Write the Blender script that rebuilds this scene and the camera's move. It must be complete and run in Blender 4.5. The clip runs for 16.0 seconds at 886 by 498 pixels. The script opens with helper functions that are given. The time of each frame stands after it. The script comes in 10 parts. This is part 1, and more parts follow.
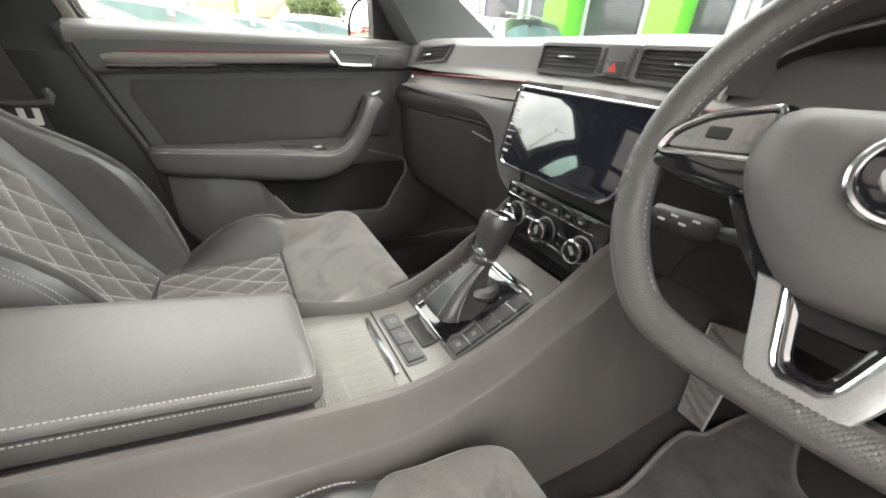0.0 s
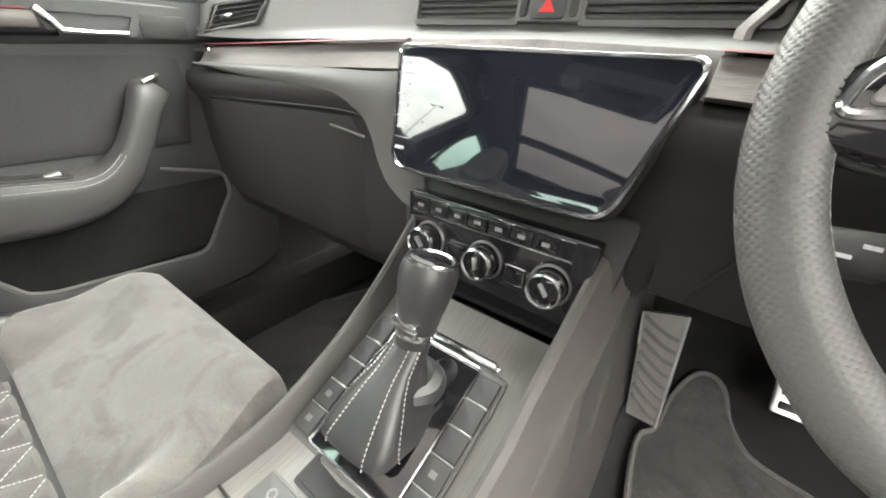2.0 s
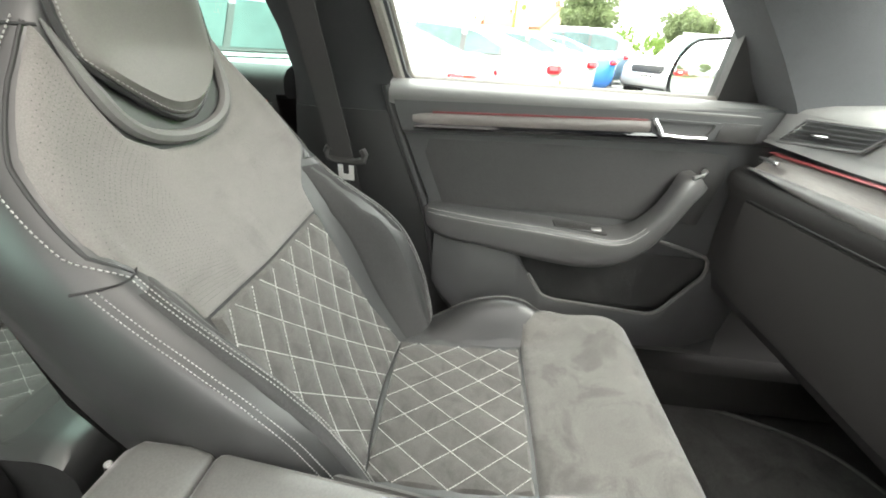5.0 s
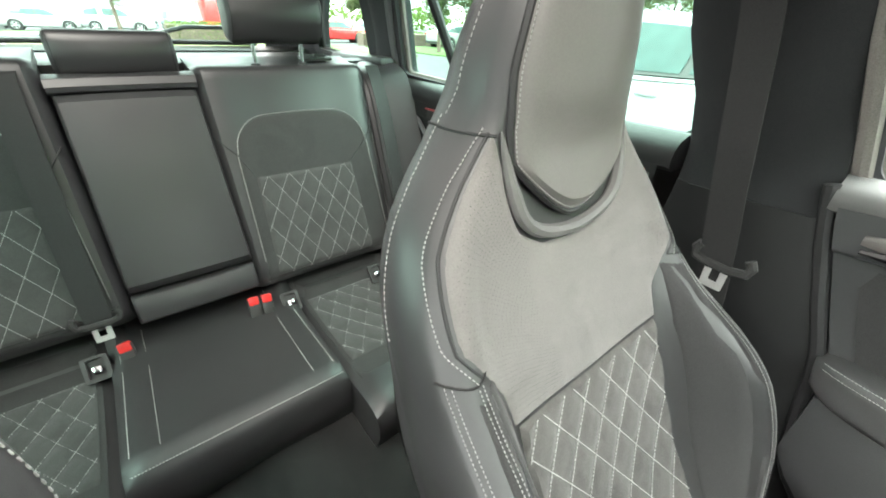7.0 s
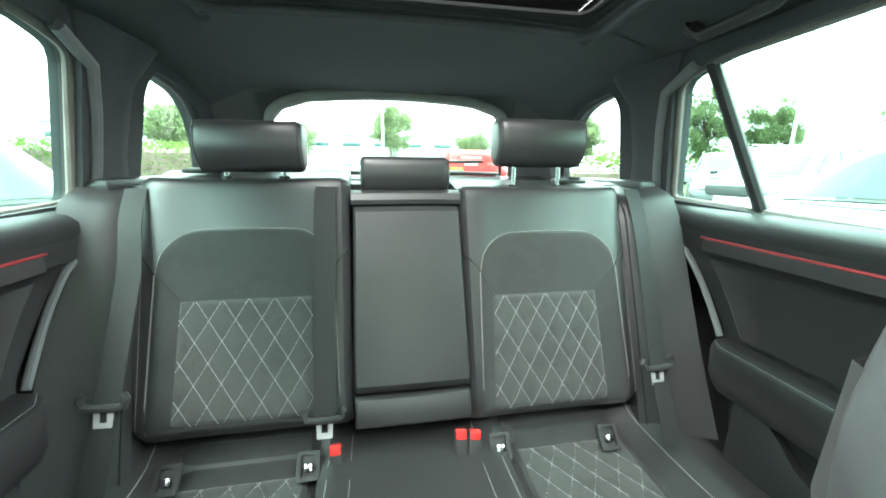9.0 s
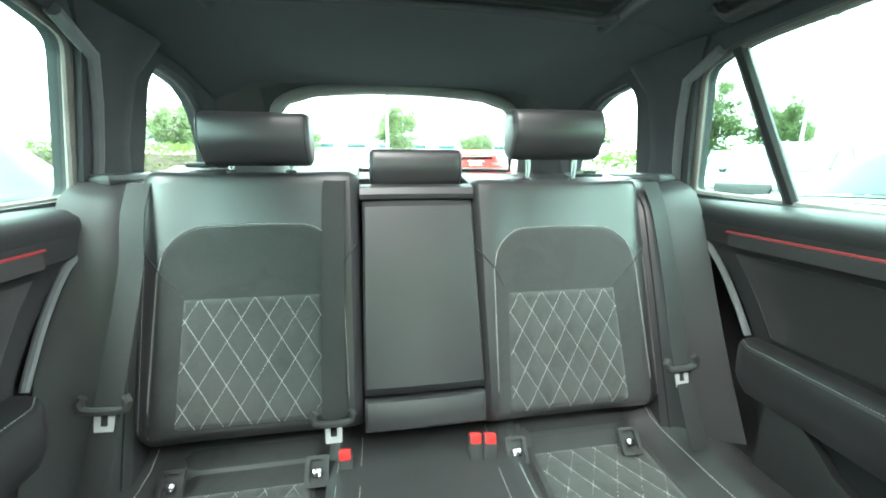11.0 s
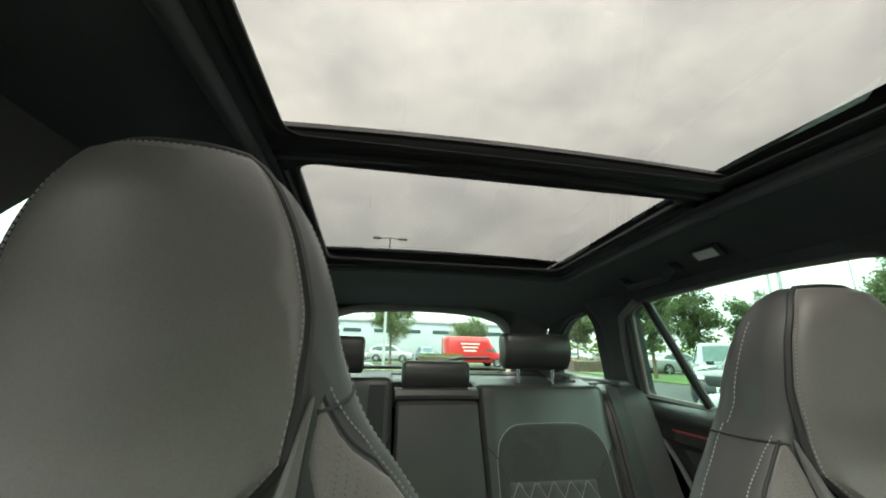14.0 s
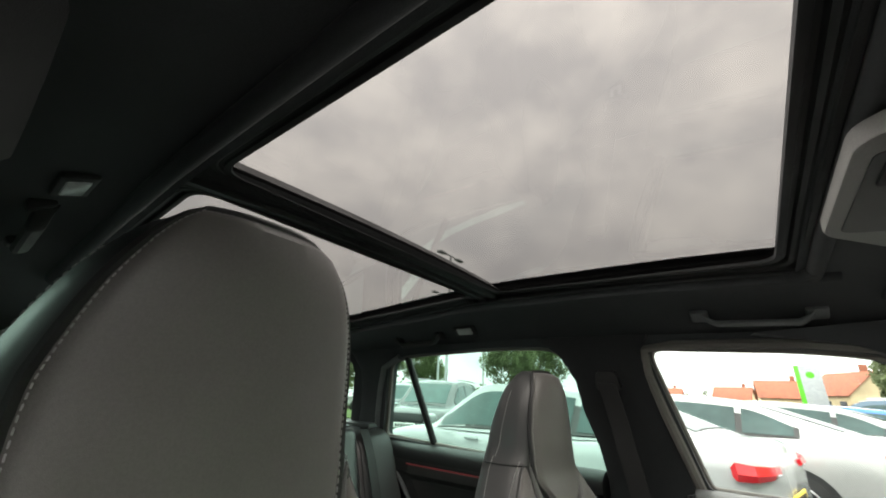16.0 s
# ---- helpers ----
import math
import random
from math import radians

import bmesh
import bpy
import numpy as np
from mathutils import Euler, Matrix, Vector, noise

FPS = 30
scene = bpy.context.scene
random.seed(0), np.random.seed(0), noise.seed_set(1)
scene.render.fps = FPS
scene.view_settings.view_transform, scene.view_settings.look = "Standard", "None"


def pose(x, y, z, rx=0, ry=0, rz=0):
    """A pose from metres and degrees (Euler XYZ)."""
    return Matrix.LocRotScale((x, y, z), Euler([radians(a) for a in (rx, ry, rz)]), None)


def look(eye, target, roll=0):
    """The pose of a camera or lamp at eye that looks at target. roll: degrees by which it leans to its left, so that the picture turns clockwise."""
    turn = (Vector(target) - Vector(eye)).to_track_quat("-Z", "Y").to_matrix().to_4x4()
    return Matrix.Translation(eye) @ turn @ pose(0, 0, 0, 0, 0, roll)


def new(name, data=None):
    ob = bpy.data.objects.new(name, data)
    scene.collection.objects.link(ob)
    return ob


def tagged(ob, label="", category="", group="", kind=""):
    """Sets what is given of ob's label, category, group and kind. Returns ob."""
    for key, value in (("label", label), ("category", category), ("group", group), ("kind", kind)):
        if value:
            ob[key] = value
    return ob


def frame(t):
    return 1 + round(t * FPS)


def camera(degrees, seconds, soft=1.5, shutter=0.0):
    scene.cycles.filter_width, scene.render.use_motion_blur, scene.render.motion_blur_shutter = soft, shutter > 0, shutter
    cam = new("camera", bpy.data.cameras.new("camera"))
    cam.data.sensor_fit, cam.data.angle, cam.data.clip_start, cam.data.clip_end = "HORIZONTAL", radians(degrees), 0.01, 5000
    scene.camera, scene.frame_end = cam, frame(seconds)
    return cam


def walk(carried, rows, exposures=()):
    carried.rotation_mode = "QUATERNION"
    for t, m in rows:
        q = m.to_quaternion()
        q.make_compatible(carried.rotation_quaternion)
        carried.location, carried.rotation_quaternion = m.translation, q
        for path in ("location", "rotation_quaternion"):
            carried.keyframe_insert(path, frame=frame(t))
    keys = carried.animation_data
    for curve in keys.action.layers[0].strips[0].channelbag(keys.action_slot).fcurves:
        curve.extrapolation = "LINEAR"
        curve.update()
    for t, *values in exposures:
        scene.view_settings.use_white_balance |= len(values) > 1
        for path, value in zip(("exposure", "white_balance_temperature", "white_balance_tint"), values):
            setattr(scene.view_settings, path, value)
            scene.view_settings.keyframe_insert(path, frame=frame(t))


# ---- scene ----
cam = camera(98.4, 16.0, soft=1.9)
PATH = [
    (0, (0.412, 0.084, 0.966), (-1.119, 0.973, 0.036), 3.8),
    (0.5, (0.343, 0.107, 0.933), (-1.134, 1.084, 0.002), 3.7),
    (1, (0.282, 0.143, 0.92), (-1.061, 1.3, -0.008), 3.4),
    (1.5, (0.222, 0.178, 0.911), (-0.892, 1.558, -0.013), 3.1),
    (2, (0.171, 0.191, 0.913), (-0.86, 1.634, -0.01), 3.1),
    (2.5, (0.128, 0.184, 0.92), (-1.004, 1.55, -0.002), 3.2),
    (3, (0.102, 0.166, 0.937), (-1.255, 1.308, 0.011), 3.3),
    (3.5, (0.086, 0.133, 0.955), (-1.464, 0.994, 0.031), 3.6),
    (4, (0.084, 0.099, 0.98), (-1.599, 0.648, 0.049), 3.6),
    (4.5, (0.093, 0.061, 1.004), (-1.659, 0.289, 0.067), 3.8),
    (5, (0.106, 0.012, 1.052), (-1.644, -0.092, 0.089), 3.8),
    (5.2, (0.129, -0.003, 1.052), (-1.62, -0.255, 0.116), 3.8),
    (7.3, (0.023, -0.131, 1.136), (-0.939, -1.584, 0.154), 1.8),
    (7.5, (0.039, -0.136, 1.129), (-0.823, -1.664, 0.168), 1.5),
    (8, (0.062, -0.171, 1.133), (-0.509, -1.835, 0.182), 1.3),
    (8.5, (0.076, -0.232, 1.097), (-0.295, -2.087, 0.448), 1.0),
    (9, (0.078, -0.315, 1.082), (-0.27, -2.237, 0.654), 0.6),
    (9.5, (0.084, -0.396, 1.044), (-0.256, -2.325, 0.643), 0.4),
    (9.7, (0.095, -0.416, 1.027), (-0.255, -2.345, 0.631), 0.4),
    (11.8, (0.087, -0.261, 1.082), (-0.214, -2.189, 0.643), 0.4),
    (12, (0.098, -0.235, 1.076), (-0.215, -2.185, 0.762), 0.6),
    (12.5, (0.107, -0.17, 1.081), (-0.254, -2.134, 1.184), 0.6),
    (13, (0.126, -0.117, 1.094), (-0.231, -2.066, 1.37), 0.4),
    (13.5, (0.16, -0.063, 1.099), (-0.185, -2.011, 1.392), 1.1),
    (14, (0.215, 0.008, 1.135), (-0.124, -1.895, 1.649), 1.2),
    (14.5, (0.299, 0.027, 1.145), (-0.327, -1.759, 1.792), 1.2),
    (15, (0.362, 0.025, 1.161), (-0.562, -1.615, 1.843), 2.0),
    (15.5, (0.441, 0.013, 1.157), (-0.768, -1.415, 1.867), 2.1),
    (16, (0.524, 0.002, 1.163), (-0.947, -1.172, 1.885), 2.8),
]
walk(cam, [(t, look(eye, target, roll)) for t, eye, target, roll in PATH], exposures=[(0, 1.6, 6900, 13), (1.0, 1.82, 6900, 12), (2.0, 2.18, 6850, 11), (2.5, 2.25, 6780, 10), (3.5, 2.1, 6650, 8), (5.2, 1.95, 6750, 9), (7.3, 2.1, 6600, 7), (8.0, 2.15, 6600, 7), (8.5, 2.38, 6300, 4), (9.7, 2.62, 6100, 0), (11.8, 2.72, 6150, 2), (12.2, 2.2, 6250, 3), (12.5, 1.68, 6450, 5), (13.0, 1.42, 6600, 4), (14.0, 0.64, 6800, 3), (14.5, 0.42, 6600, 7), (16.0, 0.3, 6800, 10)])
SKY = 42.0
SEAT_PX, SEAT_DX, SEAT_DY, SEAT_DZ, SEAT_TURN = -0.367, 0.376, -0.03, -0.02, 10.0

# world: an overcast sky, its clouds brighter and darker in broad soft patches
world = bpy.data.worlds.new("overcast_sky")
scene.world = world
world.use_nodes = True
wn, wl = world.node_tree.nodes, world.node_tree.links
wn.clear()
w_out = wn.new("ShaderNodeOutputWorld")
w_bg = wn.new("ShaderNodeBackground")
w_sky = wn.new("ShaderNodeTexSky")
w_sky.sky_type = "NISHITA"
w_sky.sun_disc = False
w_sky.sun_elevation = radians(48)
w_sky.sun_rotation = radians(150)
w_sky.dust_density = 3.0
w_tc = wn.new("ShaderNodeTexCoord")
w_map = wn.new("ShaderNodeMapping")
w_map.inputs["Scale"].default_value = (1.0, 1.2, 1.9)
w_big = wn.new("ShaderNodeTexNoise")
w_big.inputs["Scale"].default_value = 3.4
w_big.inputs["Detail"].default_value = 4.5
w_big.inputs["Roughness"].default_value = 0.58
w_big.inputs["Distortion"].default_value = 0.12
w_ramp = wn.new("ShaderNodeValToRGB")
w_ramp.color_ramp.elements[0].position, w_ramp.color_ramp.elements[0].color = 0.34, (0.64, 0.635, 0.645, 1)
w_ramp.color_ramp.elements[1].position, w_ramp.color_ramp.elements[1].color = 0.70, (0.98, 0.955, 0.925, 1)
w_mix = wn.new("ShaderNodeMix")
w_mix.data_type = "RGBA"
w_mix.inputs["Factor"].default_value = 0.9
w_gain = wn.new("ShaderNodeMix")
w_gain.data_type, w_gain.blend_type = "RGBA", "MULTIPLY"
w_gain.inputs["Factor"].default_value = 1.0
w_gain.inputs["B"].default_value = (SKY, SKY, SKY, 1)
wl.new(w_tc.outputs["Generated"], w_map.inputs["Vector"])
wl.new(w_map.outputs["Vector"], w_big.inputs["Vector"])
wl.new(w_big.outputs["Fac"], w_ramp.inputs["Fac"])
# an overcast sky is brighter overhead than at the horizon
w_sep = wn.new("ShaderNodeSeparateXYZ")
w_up = wn.new("ShaderNodeMapRange")
w_up.inputs["From Min"].default_value, w_up.inputs["From Max"].default_value = 0.0, 0.9
w_up.inputs["To Min"].default_value, w_up.inputs["To Max"].default_value = 0.55, 1.95
w_dome = wn.new("ShaderNodeVectorMath")
w_dome.operation = "SCALE"
wl.new(w_tc.outputs["Generated"], w_sep.inputs["Vector"])
wl.new(w_sep.outputs["Z"], w_up.inputs["Value"])
wl.new(w_ramp.outputs["Color"], w_dome.inputs[0])
wl.new(w_up.outputs["Result"], w_dome.inputs["Scale"])
wl.new(w_dome.outputs["Vector"], w_gain.inputs["A"])
wl.new(w_sky.outputs["Color"], w_mix.inputs["A"])
wl.new(w_gain.outputs["Result"], w_mix.inputs["B"])
wl.new(w_mix.outputs["Result"], w_bg.inputs["Color"])
w_bg.inputs["Strength"].default_value = 0.1
wl.new(w_bg.outputs["Background"], w_out.inputs["Surface"])

sun = new("sun", bpy.data.lights.new("sun", "SUN"))
sun.data.energy, sun.data.angle, sun.data.color = 1.0, radians(25), (1.0, 0.96, 0.9)
sun.matrix_world = look((6, 8, 14), (0, 0, 0))


# ---- tools ----
V = Vector


def node(nt, kind, **values):
    n = nt.nodes.new(kind)
    for key, value in values.items():
        n.inputs[key.replace("_", " ")].default_value = value
    return n


def surf(name, col, rough=0.5, metal=0.0, spots=(6.0, 0.25), grain=(900.0, 0.25), bump=(700.0, 0.0004), coat=0.0, sheen=0.0, cells=False, spec=0.5, stretch=(1, 1, 1), wear=0.12, nap=None):
    """A principled surface with broad spots, fine grain and fine relief, in metres of the object."""
    m = bpy.data.materials.new(name)
    m.use_nodes = True
    nt = m.node_tree
    p = nt.nodes["Principled BSDF"]
    p.inputs["Metallic"].default_value = metal
    p.inputs["Coat Weight"].default_value = coat
    p.inputs["Coat Roughness"].default_value = 0.08
    p.inputs["Sheen Weight"].default_value = sheen
    p.inputs["Sheen Roughness"].default_value = 0.45
    p.inputs["Specular IOR Level"].default_value = spec
    tc = nt.nodes.new("ShaderNodeTexCoord")
    mp = node(nt, "ShaderNodeMapping", Scale=stretch)
    nt.links.new(tc.outputs["Object"], mp.inputs["Vector"])
    a = node(nt, "ShaderNodeTexNoise", Scale=spots[0], Detail=5.0, Roughness=0.6)
    b = node(nt, "ShaderNodeTexNoise", Scale=grain[0], Detail=2.0)
    nt.links.new(mp.outputs["Vector"], a.inputs["Vector"])
    nt.links.new(mp.outputs["Vector"], b.inputs["Vector"])
    ra = node(nt, "ShaderNodeMapRange", From_Min=0.3, From_Max=0.7, To_Min=1 - spots[1], To_Max=1 + spots[1])
    rb = node(nt, "ShaderNodeMapRange", From_Min=0.3, From_Max=0.7, To_Min=1 - grain[1], To_Max=1 + grain[1])
    nt.links.new(a.outputs["Fac"], ra.inputs["Value"])
    nt.links.new(b.outputs["Fac"], rb.inputs["Value"])
    mul = nt.nodes.new("ShaderNodeMath")
    mul.operation = "MULTIPLY"
    nt.links.new(ra.outputs["Result"], mul.inputs[0])
    nt.links.new(rb.outputs["Result"], mul.inputs[1])
    mix = nt.nodes.new("ShaderNodeVectorMath")
    mix.operation = "SCALE"
    mix.inputs[0].default_value = col
    nt.links.new(mul.outputs["Value"], mix.inputs["Scale"])
    if nap:
        # brushed pile: smears with soft but definite edges, some darker, some lighter
        for seed, tone in ((0.0, 1 - nap[1]), (7.3, 1 + 0.45 * nap[1])):
            nm = node(nt, "ShaderNodeMapping", Location=(seed, seed, seed))
            nt.links.new(tc.outputs["Object"], nm.inputs["Vector"])
            nn = node(nt, "ShaderNodeTexNoise", Scale=nap[0], Detail=4.0, Roughness=0.6, Distortion=0.7)
            nt.links.new(nm.outputs["Vector"], nn.inputs["Vector"])
            nr = node(nt, "ShaderNodeMapRange", From_Min=0.50, From_Max=0.63, To_Min=1.0, To_Max=tone)
            nt.links.new(nn.outputs["Fac"], nr.inputs["Value"])
            nmul = nt.nodes.new("ShaderNodeVectorMath")
            nmul.operation = "SCALE"
            nt.links.new(mix.outputs["Vector"], nmul.inputs[0])
            nt.links.new(nr.outputs["Result"], nmul.inputs["Scale"])
            mix = nmul
    nt.links.new(mix.outputs["Vector"], p.inputs["Base Color"])
    rr = node(nt, "ShaderNodeMapRange", From_Min=0.3, From_Max=0.7, To_Min=max(0.02, rough - wear), To_Max=min(1, rough + wear))
    nt.links.new(a.outputs["Fac"], rr.inputs["Value"])
    nt.links.new(rr.outputs["Result"], p.inputs["Roughness"])
    if bump[1]:
        if cells:
            c = node(nt, "ShaderNodeTexVoronoi", Scale=bump[0])
            c.feature = "DISTANCE_TO_EDGE"
            h = c.outputs["Distance"]
        else:
            c = node(nt, "ShaderNodeTexNoise", Scale=bump[0], Detail=3.0)
            h = c.outputs["Fac"]
        nt.links.new(mp.outputs["Vector"], c.inputs["Vector"])
        bp = node(nt, "ShaderNodeBump", Strength=1.0, Distance=bump[1])
        nt.links.new(h, bp.inputs["Height"])
        nt.links.new(bp.outputs["Normal"], p.inputs["Normal"])
    return m


def pane(name, tint, base=0.03, rough=0.0):
    """A thin pane: it lets tinted light through and mirrors more at a glancing view."""
    m = bpy.data.materials.new(name)
    m.use_nodes = True
    nt = m.node_tree
    nt.nodes.clear()
    out = nt.nodes.new("ShaderNodeOutputMaterial")
    tr = node(nt, "ShaderNodeBsdfTransparent", Color=(*tint, 1))
    gl = node(nt, "ShaderNodeBsdfGlossy", Roughness=rough)
    lw = node(nt, "ShaderNodeLayerWeight", Blend=0.5)
    pw = nt.nodes.new("ShaderNodeMath")
    pw.operation = "POWER"
    pw.inputs[1].default_value = 5.0
    sc = nt.nodes.new("ShaderNodeMath")
    sc.operation = "MULTIPLY_ADD"
    sc.inputs[1].default_value, sc.inputs[2].default_value = 0.6, base
    mix = nt.nodes.new("ShaderNodeMixShader")
    nt.links.new(lw.outputs["Facing"], pw.inputs[0])
    nt.links.new(pw.outputs["Value"], sc.inputs[0])
    nt.links.new(sc.outputs["Value"], mix.inputs["Fac"])
    nt.links.new(tr.outputs["BSDF"], mix.inputs[1])
    nt.links.new(gl.outputs["BSDF"], mix.inputs[2])
    nt.links.new(mix.outputs["Shader"], out.inputs["Surface"])
    return m


def glow(name, col, strength):
    m = bpy.data.materials.new(name)
    m.use_nodes = True
    p = m.node_tree.nodes["Principled BSDF"]
    p.inputs["Base Color"].default_value = (*col, 1)
    p.inputs["Emission Color"].default_value = (*col, 1)
    p.inputs["Emission Strength"].default_value = strength
    return m


class Geo:
    """Collects the faces of one mesh."""

    def __init__(self):
        self.v, self.f = [], []

    def add(self, verts, faces, m=None):
        n = len(self.v)
        self.v += [tuple(m @ V(p)) if m else tuple(p) for p in verts]
        self.f += [tuple(n + i for i in f) for f in faces]
        return self

    def loft(self, rings, closed=True, caps=True, loop=False):
        k, r = len(rings[0]), len(rings)
        faces = []
        for i in range(r if loop else r - 1):
            for j in range(k if closed else k - 1):
                a, b = i * k + j, i * k + (j + 1) % k
                c, d = ((i + 1) % r) * k + (j + 1) % k, ((i + 1) % r) * k + j
                faces.append((a, b, c, d))
        if caps and closed and not loop:
            faces += [tuple(range(k - 1, -1, -1)), tuple(range((r - 1) * k, r * k))]
        return self.add([p for ring in rings for p in ring], faces)

    def box(self, size, m, r=0.003, seg=2):
        if isinstance(m, (tuple, list)):
            m = Matrix.Translation(m)
        bm = bmesh.new()
        bmesh.ops.create_cube(bm, size=1, matrix=Matrix.Diagonal((*size, 1)))
        r = min(r, 0.45 * min(size))
        if r > 0:
            bmesh.ops.bevel(bm, geom=bm.edges[:], offset=r, segments=seg, profile=0.5, affect="EDGES")
        bm.verts.index_update()
        self.add([v.co for v in bm.verts], [[v.index for v in f.verts] for f in bm.faces], m)
        bm.free()
        return self

    def prism(self, pts, m, h, r=0.002):
        """A polygon in the plane z = 0 (anticlockwise), raised by h, its upper rim rounded by r."""
        n = len(pts)
        p2 = [V((x, y)) for x, y in pts]

        def inset(d):
            out = []
            for i in range(n):
                a, b = (p2[i] - p2[i - 1]), (p2[(i + 1) % n] - p2[i])
                na, nb = V((-a.y, a.x)).normalized(), V((-b.y, b.x)).normalized()
                q = na + nb
                q = q / max(0.4, q.dot(q) / 2)
                out.append(p2[i] + q * d)
            return out
        rings = [[(p.x, p.y, 0) for p in p2], [(p.x, p.y, h - r) for p in p2]]
        if r:
            rings += [[(p.x, p.y, h - 0.3 * r) for p in inset(0.3 * r)], [(p.x, p.y, h) for p in inset(r)]]
        g = Geo().loft(rings, caps=True)
        return self.add(g.v, g.f, m)

    def tube(self, pts, r, n=8, closed=False, flat=1.0, up=None):
        pts = [V(p) for p in pts]
        k = len(pts)
        rings, side = [], None
        for i, p in enumerate(pts):
            t = (pts[(i + 1) % k] - pts[i - 1]) if closed else pts[min(i + 1, k - 1)] - pts[max(i - 1, 0)]
            t.normalize()
            if up is not None:
                side = t.cross(V(up)).normalized()
            elif side is None:
                side = t.orthogonal().normalized()
            else:
                side = (side - t * side.dot(t)).normalized()
            o = t.cross(side)
            rad = r(i / max(1, k - 1)) if callable(r) else r
            rings.append([p + (side * math.cos(a) + o * math.sin(a) * flat) * rad for a in [2 * math.pi * j / n for j in range(n)]])
        return self.loft(rings, caps=not closed, loop=closed)

    def ribbon(self, pts, across, width, thick=0.0012):
        """A band along pts; across: its width's direction, or one for each point."""
        pts = [V(p) for p in pts]
        rings = []
        for i, p in enumerate(pts):
            w = V(across[i] if isinstance(across, list) else across).normalized()
            t = (pts[min(i + 1, len(pts) - 1)] - pts[max(i - 1, 0)]).normalized()
            nrm = t.cross(w).normalized() * thick
            w = w * width / 2
            rings.append([p - w, p + w, p + w + nrm, p - w + nrm])
        return self.loft(rings)

    def patch(self, fn, nu, nv, us=None, vs=None):
        us = us or [i / nu for i in range(nu + 1)]
        vs = vs or [j / nv for j in range(nv + 1)]
        k = len(us)
        return self.add([fn(u, w) for w in vs for u in us],
                        [(j * k + i, j * k + i + 1, (j + 1) * k + i + 1, (j + 1) * k + i) for j in range(len(vs) - 1) for i in range(k - 1)])

    def stitch(self, pts, pitch=0.005, long=0.0033, r=0.0006):
        """Single thread stitches laid along a line of points."""
        pts = [V(p) for p in pts]
        run, want = 0.0, 0.0
        for a, b in zip(pts, pts[1:]):
            d = (b - a).length
            if d < 1e-6:
                continue
            t = (b - a) / d
            s = t.orthogonal().normalized()
            o = t.cross(s)
            while want <= run + d:
                c = a + t * (want - run)
                e, f = c - t * long / 2, c + t * long / 2
                g, h = c - t * long * 0.34, c + t * long * 0.34
                self.add([e, g + s * r, g + o * r, g - s * r, g - o * r, h + s * r, h + o * r, h - s * r, h - o * r, f],
                         [(0, 2, 1), (0, 3, 2), (0, 4, 3), (0, 1, 4), (1, 2, 6, 5), (2, 3, 7, 6), (3, 4, 8, 7), (4, 1, 5, 8), (9, 5, 6), (9, 6, 7), (9, 7, 8), (9, 8, 5)])
                want += pitch
            run += d
        return self

    def turn(self, profile, m, n=24, arc=2 * math.pi):
        """A turned form: profile of (radius, height) round the z axis."""
        full = abs(arc - 2 * math.pi) < 1e-6
        rings = [[m @ V((r * math.cos(a), r * math.sin(a), z)) for r, z in profile] for a in [arc * i / n for i in range(n if full else n + 1)]]
        return self.loft(rings, closed=False, caps=False, loop=full)

    def ob(self, name, material, parent=None, label="", smooth=38, kind=""):
        me = bpy.data.meshes.new(name)
        me.from_pydata(self.v, [], self.f)
        bm = bmesh.new()
        bm.from_mesh(me)
        bmesh.ops.recalc_face_normals(bm, faces=bm.faces[:])
        bm.to_mesh(me)
        bm.free()
        me.materials.append(material)
        if smooth:
            me.shade_smooth()
            me.set_sharp_from_angle(angle=radians(smooth))
        o = new(name, me)
        if parent:
            o.parent = parent
            o.matrix_parent_inverse = parent.matrix_basis.inverted()
        return tagged(o, label=label, kind=kind)


def thing(name, label, category, at=(0, 0, 0), group="", kind=""):
    e = new(name)
    e.empty_display_size = 0.05
    e.matrix_basis = Matrix.Translation(at)
    return tagged(e, label, category, group, kind)


def lerp(table, t):
    """A smooth value from rows of (t, value)."""
    if t <= table[0][0]:
        return table[0][1]
    for (a, x), (b, y) in zip(table, table[1:]):
        if t <= b:
            return x + (y - x) * (t - a) / (b - a)
    return table[-1][1]


def spline(table, t):
    """A Catmull-Rom value from rows of (t, value)."""
    n = len(table)
    if t <= table[0][0]:
        return table[0][1]
    if t >= table[-1][0]:
        return table[-1][1]
    for i in range(n - 1):
        if t <= table[i + 1][0]:
            break
    (t0, a), (t1, b) = table[i], table[i + 1]
    ma = (b - table[i - 1][1]) / (t1 - table[i - 1][0]) if i else (b - a) / (t1 - t0)
    mb = (table[i + 2][1] - a) / (table[i + 2][0] - t0) if i + 2 < n else (b - a) / (t1 - t0)
    h, s = t1 - t0, (t - t0) / (t1 - t0)
    return (2 * s**3 - 3 * s**2 + 1) * a + (s**3 - 2 * s**2 + s) * h * ma + (3 * s**2 - 2 * s**3) * b + (s**3 - s**2) * h * mb


